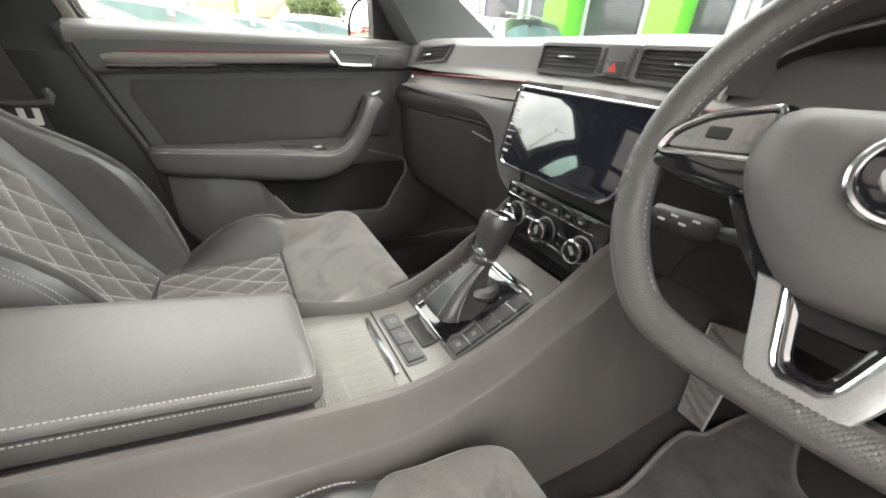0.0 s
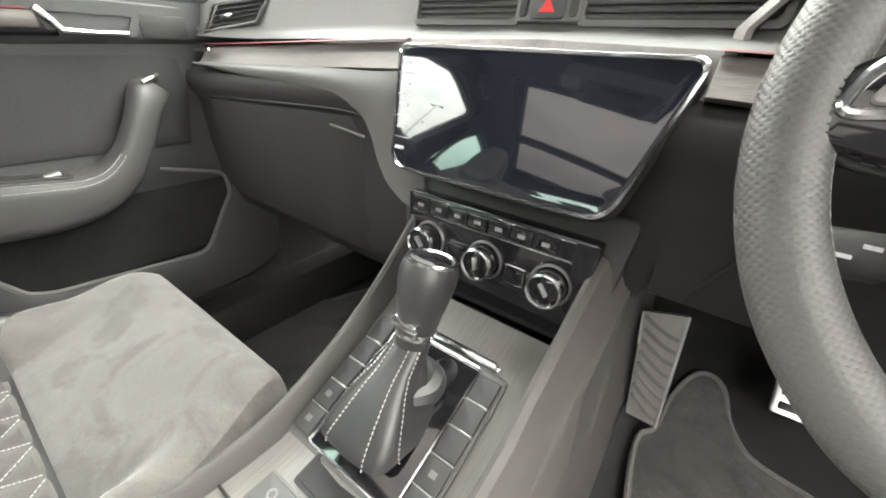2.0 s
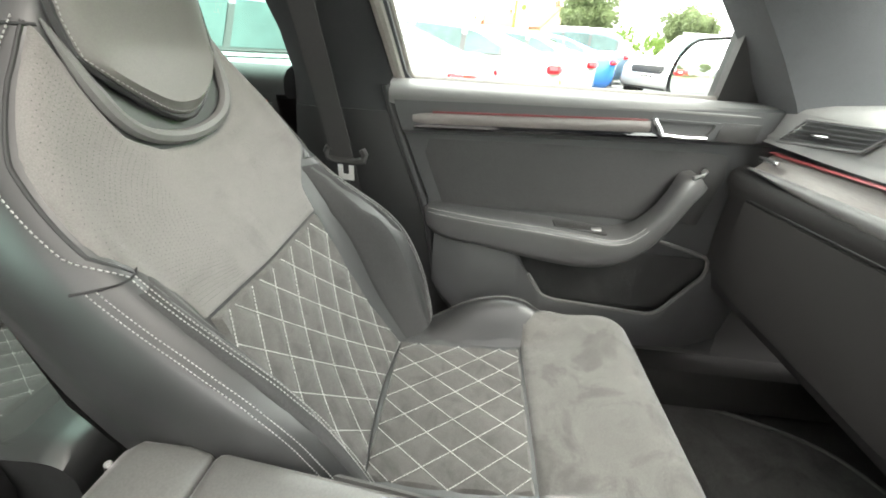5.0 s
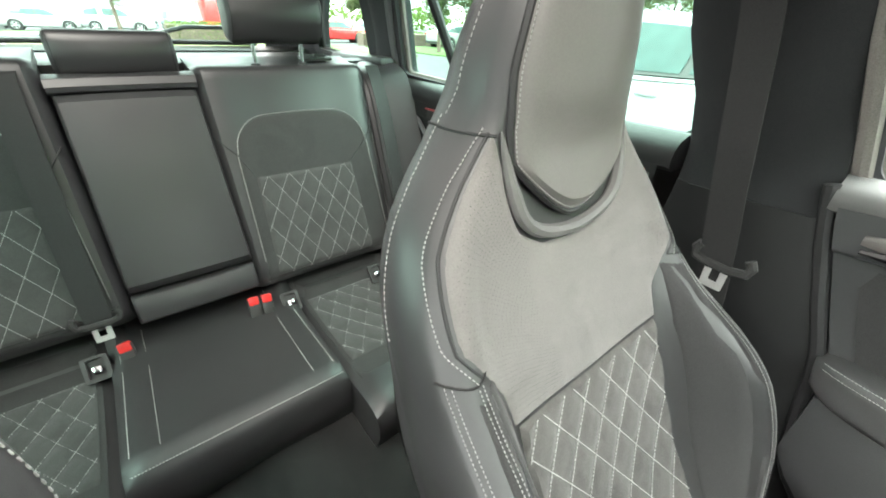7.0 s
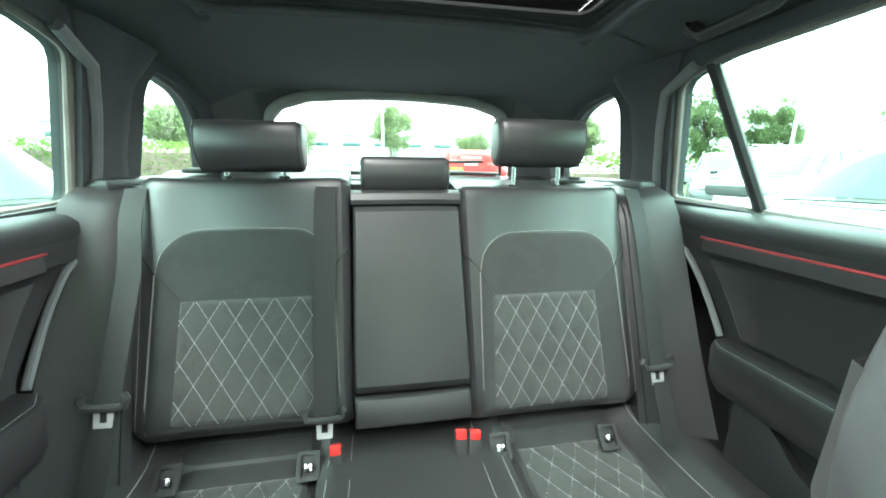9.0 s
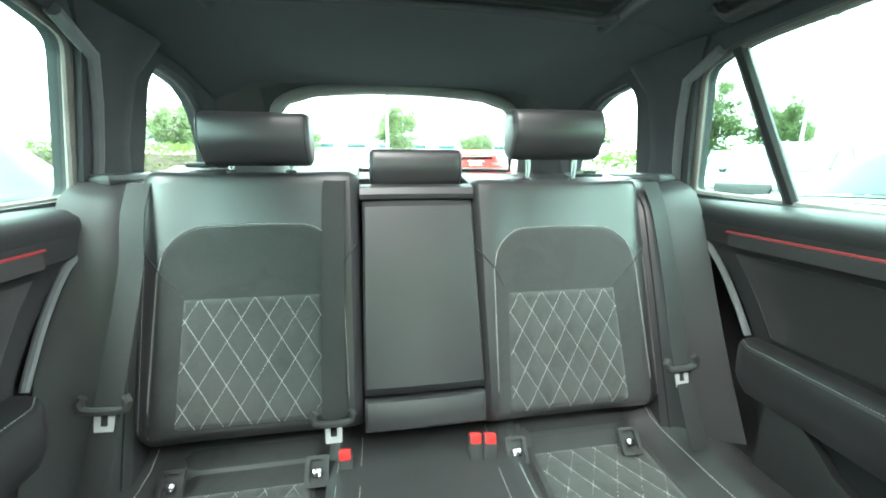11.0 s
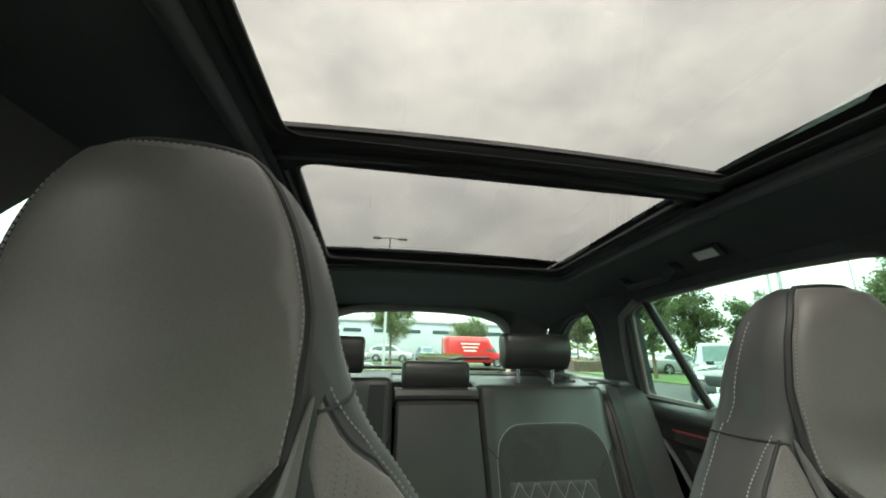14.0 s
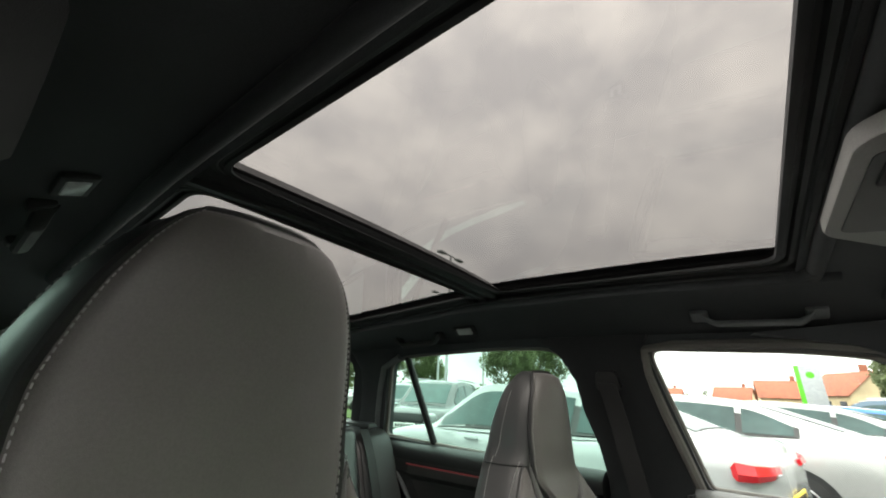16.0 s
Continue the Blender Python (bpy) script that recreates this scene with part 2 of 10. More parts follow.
def smooth_line(pts, n=6, closed=False):
    """More points on a rounded line through pts."""
    pts = [V(p) for p in pts]
    k = len(pts)
    out = []
    for i in range(k if closed else k - 1):
        p0 = pts[i - 1] if (closed or i) else pts[0]
        p1, p2 = pts[i], pts[(i + 1) % k]
        p3 = pts[(i + 2) % k] if (closed or i + 2 < k) else pts[-1]
        for j in range(n):
            s = j / n
            out.append(0.5 * (2 * p1 + (p2 - p0) * s + (2 * p0 - 5 * p1 + 4 * p2 - p3) * s * s + (3 * p1 - 3 * p2 + p3 - p0) * s**3))
    return out if closed else out + [pts[-1]]


def rounded(pts, r, n=4):
    """A polygon in the plane with its corners rounded; r: one radius, or one for each corner."""
    out = []
    for i, p in enumerate(pts):
        a, b, c = V(pts[i - 1]), V(p), V(pts[(i + 1) % len(pts)])
        rad = r[i] if isinstance(r, (list, tuple)) else r
        u, w = (a - b).normalized(), (c - b).normalized()
        d = min(rad, 0.45 * (a - b).length, 0.45 * (c - b).length)
        for j in range(n + 1):
            s = j / n
            q = (b + u * d) * (1 - s) ** 2 + b * 2 * s * (1 - s) + (b + w * d) * s**2
            out.append((q.x, q.y))
    return out


def basis(o, x, y):
    """A pose at o with the given x axis and roughly the given y axis."""
    x = V(x).normalized()
    z = x.cross(V(y)).normalized()
    y = z.cross(x)
    m = Matrix((x, y, z)).transposed().to_4x4()
    m.translation = V(o)
    return m


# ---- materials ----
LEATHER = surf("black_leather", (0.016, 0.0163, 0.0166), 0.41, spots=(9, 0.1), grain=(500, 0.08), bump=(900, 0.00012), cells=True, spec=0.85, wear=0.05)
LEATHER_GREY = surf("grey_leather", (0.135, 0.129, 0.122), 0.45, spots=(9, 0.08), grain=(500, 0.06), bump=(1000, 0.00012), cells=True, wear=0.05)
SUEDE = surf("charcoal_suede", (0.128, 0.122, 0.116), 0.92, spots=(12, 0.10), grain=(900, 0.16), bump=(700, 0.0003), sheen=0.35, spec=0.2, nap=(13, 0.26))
# black armrest leather; its window sheen is put into the paler colour
ARM_LEATHER = surf("sheen_pale_armrest_leather", (0.11, 0.108, 0.103), 0.36, spots=(7, 0.1), grain=(500, 0.1), bump=(900, 0.00012), cells=True, wear=0.05)
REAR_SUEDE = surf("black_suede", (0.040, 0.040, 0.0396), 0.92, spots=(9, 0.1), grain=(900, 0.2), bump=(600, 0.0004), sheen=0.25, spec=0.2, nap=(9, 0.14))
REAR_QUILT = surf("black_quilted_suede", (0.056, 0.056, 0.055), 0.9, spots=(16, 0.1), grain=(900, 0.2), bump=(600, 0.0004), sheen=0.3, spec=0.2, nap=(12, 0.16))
DOOR_SUEDE = surf("dark_door_suede", (0.047, 0.0465, 0.0468), 0.92, spots=(7, 0.1), grain=(900, 0.2), bump=(600, 0.0003), sheen=0.2, spec=0.2)
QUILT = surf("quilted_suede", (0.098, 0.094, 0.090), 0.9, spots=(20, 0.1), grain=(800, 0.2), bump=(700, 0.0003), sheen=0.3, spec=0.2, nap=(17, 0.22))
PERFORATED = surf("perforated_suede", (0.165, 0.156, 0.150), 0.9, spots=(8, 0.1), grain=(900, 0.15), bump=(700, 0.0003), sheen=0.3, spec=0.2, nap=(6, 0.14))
DIM_THREAD = surf("grey_thread", (0.31, 0.308, 0.30), 0.75, spots=(40, 0.1), grain=(2500, 0.2), bump=(4000, 0.0001))
THREAD = surf("pale_grey_thread", (0.42, 0.412, 0.40), 0.75, spots=(40, 0.1), grain=(2500, 0.2), bump=(4000, 0.0001))
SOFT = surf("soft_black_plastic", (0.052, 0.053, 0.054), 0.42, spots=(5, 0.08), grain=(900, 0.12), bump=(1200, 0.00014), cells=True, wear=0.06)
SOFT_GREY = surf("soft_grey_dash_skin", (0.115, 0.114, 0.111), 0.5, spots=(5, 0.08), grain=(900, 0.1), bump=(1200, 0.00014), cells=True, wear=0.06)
HARD = surf("hard_black_plastic", (0.024, 0.0236, 0.0232), 0.5, spots=(8, 0.2), grain=(800, 0.2), bump=(1500, 0.0003), cells=True)
DEEP = surf("deep_black_plastic", (0.016, 0.0157, 0.0154), 0.5, spots=(8, 0.15), grain=(800, 0.15), bump=(1500, 0.0002), cells=True, spec=0.3)
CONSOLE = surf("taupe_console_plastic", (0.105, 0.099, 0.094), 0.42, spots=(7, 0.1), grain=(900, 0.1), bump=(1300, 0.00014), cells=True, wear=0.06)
GLOSS = surf("piano_black", (0.006, 0.006, 0.007), 0.07, spots=(7, 0.2), grain=(300, 0.1), bump=(60, 0.0), coat=0.6, wear=0.03)
CHROME = surf("satin_chrome", (0.72, 0.73, 0.74), 0.16, metal=1.0, spots=(20, 0.08), grain=(600, 0.05), bump=(800, 0.0), wear=0.06)
SATIN = surf("satin_spoke_trim", (0.36, 0.36, 0.36), 0.42, metal=0.7, spots=(20, 0.06), grain=(800, 0.08), bump=(900, 0.0), wear=0.08)
LAMP_GREY = surf("pale_grey_plastic", (0.34, 0.33, 0.315), 0.5, spots=(6, 0.08), grain=(900, 0.1), bump=(1300, 0.0002), cells=True)
STEEL = surf("bright_steel", (0.64, 0.64, 0.63), 0.45, metal=0.6, spots=(20, 0.06), grain=(800, 0.08), bump=(900, 0.0), wear=0.08)
BLACK_CLOTH = surf("black_door_cloth", (0.022, 0.022, 0.022), 0.92, spots=(7, 0.1), grain=(900, 0.2), bump=(600, 0.0003), sheen=0.1, spec=0.2)
SILVER = surf("silver_trim", (0.58, 0.58, 0.58), 0.38, metal=1.0, spots=(20, 0.06), grain=(800, 0.08), bump=(900, 0.0), wear=0.08)
DECOR = surf("brushed_grey_trim", (0.15, 0.138, 0.13), 0.42, metal=0.35, spots=(6, 0.1), grain=(1500, 0.15), bump=(900, 0.0002), stretch=(0.04, 0.04, 1), wear=0.05)
DECOR_PLATE = surf("brushed_grey_plate", (0.215, 0.207, 0.198), 0.40, metal=0.25, spots=(9, 0.06), grain=(900, 0.12), bump=(700, 0.0002), stretch=(1, 0.03, 0.03), wear=0.05)
HEADLINER = surf("black_headliner_cloth", (0.060, 0.063, 0.066), 0.95, spots=(8, 0.12), grain=(1500, 0.3), bump=(1500, 0.0004), sheen=0.15, spec=0.15)
PILLAR_CLOTH = surf("black_pillar_cloth", (0.030, 0.031, 0.0325), 0.95, spots=(8, 0.12), grain=(1500, 0.3), bump=(1500, 0.0004), sheen=0.1, spec=0.15)
# grey trim cloth, its colour paled further for the rear windows' glare
REAR_CLOTH = surf("charcoal_trim_cloth", (0.105, 0.107, 0.108), 0.9, spots=(8, 0.1), grain=(1500, 0.25), bump=(1500, 0.0004), sheen=0.1, spec=0.2)
CARPET = surf("black_carpet", (0.021, 0.0208, 0.0206), 0.97, spots=(10, 0.45), grain=(900, 0.5), bump=(900, 0.0025), sheen=0.2, spec=0.1)
FLOOR_CARPET = surf("charcoal_floor_carpet", (0.095, 0.092, 0.090), 0.97, spots=(10, 0.2), grain=(700, 0.45), bump=(700, 0.002), sheen=0.2, spec=0.1, nap=(8, 0.3))
BELT = surf("black_webbing", (0.026, 0.0255, 0.0258), 0.7, spots=(10, 0.1), grain=(900, 0.25), bump=(1200, 0.0004), stretch=(1, 1, 1), spec=0.3)
RUBBER = surf("black_rubber", (0.014, 0.014, 0.0145), 0.55, spots=(10, 0.2), grain=(900, 0.2), bump=(700, 0.0002))
RED = surf("red_buckle_plastic", (0.62, 0.018, 0.016), 0.35, spots=(20, 0.1), grain=(500, 0.1), bump=(900, 0.0001))
AMBIENT = glow("red_light_line", (0.30, 0.036, 0.042), 0.03)
AMBIENT_DIM = glow("dim_red_light_line", (0.13, 0.020, 0.022), 0.008)
SCREEN = surf("dark_touch_glass", (0.006, 0.007, 0.010), 0.03, spots=(12, 0.3), grain=(60, 0.2), bump=(60, 0.0), coat=0.5, wear=0.02, spec=0.7)
LCD = surf("pale_symbols", (0.45, 0.46, 0.48), 0.5, spots=(40, 0.1), grain=(900, 0.1), bump=(900, 0.0))
HAZARD = surf("red_hazard_print", (0.6, 0.03, 0.03), 0.4, spots=(40, 0.1), grain=(900, 0.1), bump=(900, 0.0))
PILLAR = surf("grey_pillar_trim", (0.16, 0.165, 0.168), 0.6, spots=(6, 0.12), grain=(900, 0.15), bump=(1300, 0.0003), cells=True)
SEAL = surf("rubber_door_seal", (0.16, 0.15, 0.135), 0.65, spots=(10, 0.2), grain=(600, 0.2), bump=(900, 0.0003))
DIMPLED = surf("dimpled_wheel_leather", (0.078, 0.0765, 0.075), 0.33, spots=(8, 0.1), grain=(700, 0.12), bump=(1500, 0.0002), cells=True)
GLASS_SIDE = pane("clear_side_glass", (0.74, 0.815, 0.79), 0.03)
GLASS_TINT = pane("tinted_rear_glass", (0.56, 0.76, 0.70), 0.03)
GLASS_DARK = pane("green_tinted_glass", (0.42, 0.64, 0.565), 0.03)
GLASS_ROOF = pane("smoked_roof_glass", (0.104, 0.101, 0.098), 0.02)
ARM_SKIN = surf("soft_black_armrest_skin", (0.060, 0.060, 0.060), 0.46, spots=(7, 0.08), grain=(900, 0.1), bump=(1000, 0.00012), cells=True, wear=0.05)
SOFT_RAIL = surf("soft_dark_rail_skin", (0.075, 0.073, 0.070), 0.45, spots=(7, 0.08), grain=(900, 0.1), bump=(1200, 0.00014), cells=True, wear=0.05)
FAINT = surf("faint_grey_print", (0.17, 0.17, 0.172), 0.5, spots=(40, 0.1), grain=(900, 0.1), bump=(900, 0.0))
CORD = surf("grey_cord_binding", (0.16, 0.157, 0.152), 0.85, spots=(30, 0.15), grain=(1500, 0.35), bump=(900, 0.0006))
DASH_SATIN = surf("satin_grey_dash_skin", (0.095, 0.094, 0.092), 0.40, spots=(5, 0.06), grain=(900, 0.08), bump=(1300, 0.00012), cells=True, wear=0.05)
# dark plastic, its colour deepened for the shade under the dash
DASH_LOW = surf("shade_dark_dash_plastic", (0.023, 0.0224, 0.022), 0.58, spots=(6, 0.08), grain=(900, 0.1), bump=(1300, 0.00014), cells=True, wear=0.05, spec=0.2)
DARK_LINING = surf("black_door_plastic", (0.014, 0.0143, 0.0146), 0.52, spots=(5, 0.08), grain=(900, 0.12), bump=(1200, 0.00014), cells=True, wear=0.06, spec=0.35)
LAMP_LENS = surf("clear_lamp_lens", (0.62, 0.63, 0.62), 0.22, spots=(20, 0.1), grain=(300, 0.15), bump=(300, 0.0004), spec=0.8, wear=0.04)
MIRROR = surf("mirror_silver", (0.86, 0.88, 0.88), 0.02, metal=1.0, spots=(3, 0.02), grain=(50, 0.01), bump=(50, 0.0), wear=0.0)


# ---- the car's shell: x to the right, y ahead, z up from the ground ----
def glass_x(z):
    return 0.78 - 0.42 * (z - 0.98)


WIN_FRONT = rounded([(-0.135, 0.972), (0.62, 0.972), (0.47, 1.145), (0.24, 1.275), (0.10, 1.294), (-0.216, 1.309)], [0.02, 0.03, 0.10, 0.12, 0.1, 0.045])
WIN_REAR = rounded([(-1.29, 0.995), (-0.372, 0.962), (-0.392, 1.20), (-0.448, 1.315), (-0.66, 1.322), (-1.07, 1.306), (-1.172, 1.282)], [0.03, 0.02, 0.10, 0.07, 0.2, 0.1, 0.03])
WIN_QUARTER = rounded([(-1.495, 1.015), (-1.392, 1.250), (-1.408, 1.298), (-1.57, 1.284), (-1.70, 1.235), (-1.83, 1.14), (-1.935, 1.035)], [0.03, 0.03, 0.025, 0.06, 0.08, 0.08, 0.03])
WIN_QUARTER = WIN_QUARTER[::-1]


def holed_sheet(outer, holes, place, thick):
    """A flat sheet with holes, its faces both sides and the reveals of its edges."""
    bm = bmesh.new()
    loops = []
    for loop in [outer, *holes]:
        vs = [bm.verts.new((a, b, 0)) for a, b in loop]
        loops.append(vs)
        for i in range(len(vs)):
            bm.edges.new((vs[i - 1], vs[i]))
    bmesh.ops.triangle_fill(bm, edges=bm.edges[:], use_beauty=True)
    bm.verts.index_update()
    flat = [v.co.copy() for v in bm.verts]
    tri = [[v.index for v in f.verts] for f in bm.faces]
    ids = [[v.index for v in vs] for vs in loops]
    bm.free()
    n = len(flat)
    verts = [place(p.x, p.y, 0.0) for p in flat] + [place(p.x, p.y, thick) for p in flat]
    faces = tri + [[n + i for i in t[::-1]] for t in tri]
    for loop in ids:
        for i in range(len(loop)):
            a, b = loop[i - 1], loop[i]
            faces.append([a, b, n + b, n + a])
    return Geo().add(verts, faces)


SIDE_OUTER = [(-2.05, 0.93), (0.95, 0.93), (0.80, 1.03), (0.56, 1.175), (0.32, 1.285), (0.12, 1.330), (-0.5, 1.343), (-1.1, 1.334), (-1.5, 1.31), (-1.75, 1.268), (-1.95, 1.15), (-2.05, 1.02)]


DOORWAY = [(-0.155, 0.93), (-0.185, 1.05), (-0.228, 1.24), (-0.226, 1.305), (-0.19, 1.318), (0.10, 1.306), (0.25, 1.288), (0.49, 1.150), (0.66, 0.965), (0.68, 0.93)]


def side_of_car(s, tag):
    outer = SIDE_OUTER if s < 0 else SIDE_OUTER[:1] + DOORWAY + SIDE_OUTER[1:]
    wall = holed_sheet(outer, [WIN_FRONT, WIN_REAR, WIN_QUARTER] if s < 0 else [WIN_REAR, WIN_QUARTER], lambda y, z, d: (s * (glass_x(z) - 0.026 + d), y, z), 0.055)
    w = wall.ob("wall_" + tag, HEADLINER, label="dark upper body side with three window openings", kind="structure")
    tagged(w, category="car side")
    for name, loop, mat, lab in (("window_1", WIN_FRONT, GLASS_SIDE, "clear front door window"), ("window_2", WIN_REAR, GLASS_DARK, "tinted rear door window with a slim dark divider"), ("window_3", WIN_QUARTER, GLASS_TINT, "tinted rear quarter window")):
        if s > 0 and name == "window_1":
            continue
        e = thing(name, lab, "window", (s * 0.74, loop[0][0], loop[0][1]), kind="structure")
        g = Geo()
        g.add([(s * (glass_x(z) + 0.012), y, z) for y, z in loop], [tuple(range(len(loop)))])
        p = g.ob("pane", mat, e, smooth=0)
        p.visible_shadow = False
        Geo().tube([(s * (glass_x(z) - 0.004), y, z) for y, z in loop], 0.009, 8, closed=True).ob("seal", SEAL if name != "window_3" else HARD, e, "dark rubber window seal")
        if name == "window_2":
            ahead = 0.0 if s < 0 else 0.06
            a, b = V((s * (glass_x(1.30) - 0.004), -1.082 + ahead, 1.302)), V((s * (glass_x(0.98) - 0.004), -1.030 + ahead, 0.985))
            Geo().tube([a + (b - a) * k / 8 for k in range(9)], 0.0135, 8).ob("divider", RUBBER, e, "black window divider bar")


EAST = -0.036


def shift_east(known):
    """The car's right half lies a little nearer its middle."""
    for o in bpy.data.objects:
        if o.name not in known and o.parent is None:
            o.matrix_basis = Matrix.Translation((EAST, 0, 0)) @ o.matrix_basis


for s, tag in ((-1, "west"), (1, "east")):
    known = set(bpy.data.objects.keys())
    side_of_car(s, tag)
    if s > 0:
        shift_east(known)


# headliner: an arched sheet with the roof opening
def roof_z(x, y, flush=False):
    mid = spline([(-2.0, 1.315), (-1.8, 1.345), (-1.5, 1.378), (-1.14, 1.398), (-0.6, 1.433), (-0.3, 1.433), (0.0, 1.425), (0.3, 1.405), (0.55, 1.365)], y)
    edge = spline([(-2.0, 1.22), (-1.75, 1.255), (-1.5, 1.294), (-1.1, 1.322), (-0.5, 1.332), (0.12, 1.322), (0.32, 1.288), (0.55, 1.19)], y)
    q = min(1.0, max(0.0, (abs(x) - 0.40) / 0.235))
    return mid - 0.012 * (1 - q) * (0.0 if flush else 1.0) + (edge - mid) * (0.35 * q + 0.65 * q**2.4) + 0.010 * max(0.0, 1 - (x / 0.40) ** 2) * (1 if -1.3 < y < 0.2 else max(0.0, 1 - 5 * max(y - 0.2, -1.3 - y)))


ROOF_X, ROOF_F, ROOF_B = 0.368, 0.072, -1.160
ROOF_C = -0.012
BAR_F, BAR_B = -0.525, -0.612


def edge_x(y):
    return spline([(-2.0, 0.60), (-1.7, 0.655), (-1.3, 0.64), (0.12, 0.64), (0.35, 0.66), (0.55, 0.69)], y)


lin = Geo()
LIP = 0.026
ys_all = [0.50, 0.42, 0.34, 0.26, 0.18, ROOF_F + LIP]
lin.patch(lambda u, w: (u * edge_x(w), w, roof_z(u * edge_x(w), w)), 0, 0, us=[-1 + k / 16 for k in range(33)], vs=ys_all)
lin.patch(lambda u, w: (u * edge_x(w), w, roof_z(u * edge_x(w), w)), 0, 0, us=[-1 + k / 16 for k in range(33)], vs=[ROOF_B - LIP - (0.66 - LIP) * k / 10 for k in range(11)])
for s in (-1, 1):
    lin.patch(lambda u, w: (s * (ROOF_X + LIP + s * ROOF_C + u * (edge_x(w) - ROOF_X - LIP - s * ROOF_C)), w, roof_z(ROOF_X + LIP + u * (edge_x(w) - ROOF_X - LIP), w)), 10, 0, vs=[ROOF_F + LIP + (ROOF_B - ROOF_F - 2 * LIP) * k / 24 for k in range(25)])
lin.ob("ceiling", HEADLINER, label="black cloth headliner arched round a panoramic roof opening", kind="structure")

roof_frame = thing("panoramic_roof", "panoramic glass roof with two smoked panes and a black cross bar", "sunroof", (0, -0.5, 1.45))


def roof_ring(y0, y1, name):
    g = Geo()
    corner = rounded([(-ROOF_X, y1), (ROOF_X, y1), (ROOF_X, y0), (-ROOF_X, y0)], 0.035, 5)
    steps = [(0.0, 0.006), (0.001, 0.0), (0.006, -0.002), (0.009, -0.002), (0.011, 0.004), (0.016, 0.004), (0.018, -0.004), (0.023, -0.007), (0.025, -0.002), (0.028, -0.003), (0.031, -0.011), (0.037, -0.0125), (0.039, 0.004), (0.075, 0.016)]
    rings = []
    cy = (y0 + y1) / 2
    for off, up in steps:
        rings.append([(ROOF_C + x + (off if x > 0 else -off), y + (off if y > cy else -off) * (0.35 if abs(y + 0.558) < 0.08 else 1.0), roof_z(min(abs(x), 0.40), y, True) + up * (0.3 if abs(y + 0.558) < 0.08 else 1.0)) for x, y in corner])
    g.loft(rings, caps=False)
    g.ob(name, RUBBER, roof_frame, "stepped black roof opening frame")


roll = smooth_line([V((ROOF_C + x, y, roof_z(x, y) - 0.003)) for x, y in rounded([(-ROOF_X - 0.052, ROOF_B - 0.052), (ROOF_X + 0.052, ROOF_B - 0.052), (ROOF_X + 0.052, ROOF_F + 0.052), (-ROOF_X - 0.052, ROOF_F + 0.052)], 0.06, 6)], 8, closed=True)
Geo().tube([V((p.x, p.y, roof_z(p.x - ROOF_C, p.y) - 0.003)) for p in roll], 0.013, 10, closed=True).ob("cloth_roll", HEADLINER, roof_frame, "rolled headliner edge round the opening")
roof_ring(ROOF_F, BAR_F, "front_frame")
roof_ring(BAR_B, ROOF_B, "rear_frame")
# the dark body strip hidden between liner and frame, and the cross bar
bar = Geo()
rings = []
for k in range(17):
    x = -0.405 + 0.81 * k / 16
    z = roof_z(abs(x) * 0.99, -0.558, True) + 0.003
    x += ROOF_C
    rings.append([(x, BAR_F + 0.004, z + 0.01), (x, BAR_F - 0.006, z - 0.004), (x, -0.545, z - 0.010), (x, -0.550, z - 0.004), (x, -0.570, z - 0.004), (x, -0.575, z - 0.011), (x, BAR_B + 0.008, z - 0.005), (x, BAR_B - 0.004, z + 0.01), (x, -0.558, z + 0.04)])
bar.loft(rings).ob("cross_bar", RUBBER, roof_frame, "black cross bar with fine grooves")
for y0, y1, nm in ((ROOF_F + 0.03, BAR_F - 0.02, "front_pane"), (BAR_B + 0.02, ROOF_B - 0.03, "rear_pane")):
    g = Geo()
    g.patch(lambda u, w: (ROOF_C - 0.40 + 0.8 * u, y0 + (y1 - y0) * w, roof_z(abs(-0.40 + 0.8 * u) * 0.99, y0 + (y1 - y0) * w, True) + 0.008), 12, 10)
    o = g.ob(nm, GLASS_ROOF, roof_frame, "smoked roof glass")
    o.visible_shadow = False
# the outer roof skin that keeps the light out round the glass
skin = Geo()
for s in (-1, 1):
    skin.patch(lambda u, w: (s * (0.40 + u * 0.262), 0.55 - 2.6 * w, roof_z(0.40 + u * 0.24, 0.55 - 2.6 * w) + 0.05 - 0.042 * u), 6, 20)
skin.patch(lambda u, w: (-0.4 + 0.8 * u, ROOF_F + 0.012 + 0.5 * w, roof_z(abs(-0.4 + 0.8 * u) * 0.9, ROOF_F + 0.5 * w) + 0.05), 8, 6)
skin.patch(lambda u, w: (-0.4 + 0.8 * u, ROOF_B - 0.012 - 0.75 * w, roof_z(abs(-0.4 + 0.8 * u) * 0.9, ROOF_B - 0.75 * w) + 0.05), 8, 8)
tagged(skin.ob("roof", HARD, label="outer roof skin of the car", kind="structure"), category="roof")

# pillars
def pillar(name, rows, s, mat, label, deep=0.03):
    """rows: z, rear y, front y, inner x."""
    rings = []
    for z, yr, yf, x in rows:
        d = (yf - yr)
        rings.append([(s * (x + deep), yr - 0.004, z), (s * (x + 0.012), yr, z), (s * (x + 0.001), yr + 0.12 * d, z), (s * x, yr + 0.35 * d, z), (s * x, yr + 0.65 * d, z), (s * (x + 0.001), yf - 0.12 * d, z), (s * (x + 0.012), yf, z), (s * (x + deep), yf + 0.004, z)])
    o = Geo().loft(rings).ob(name, mat, label=label, kind="structure")
    return tagged(o, category="pillar trim")


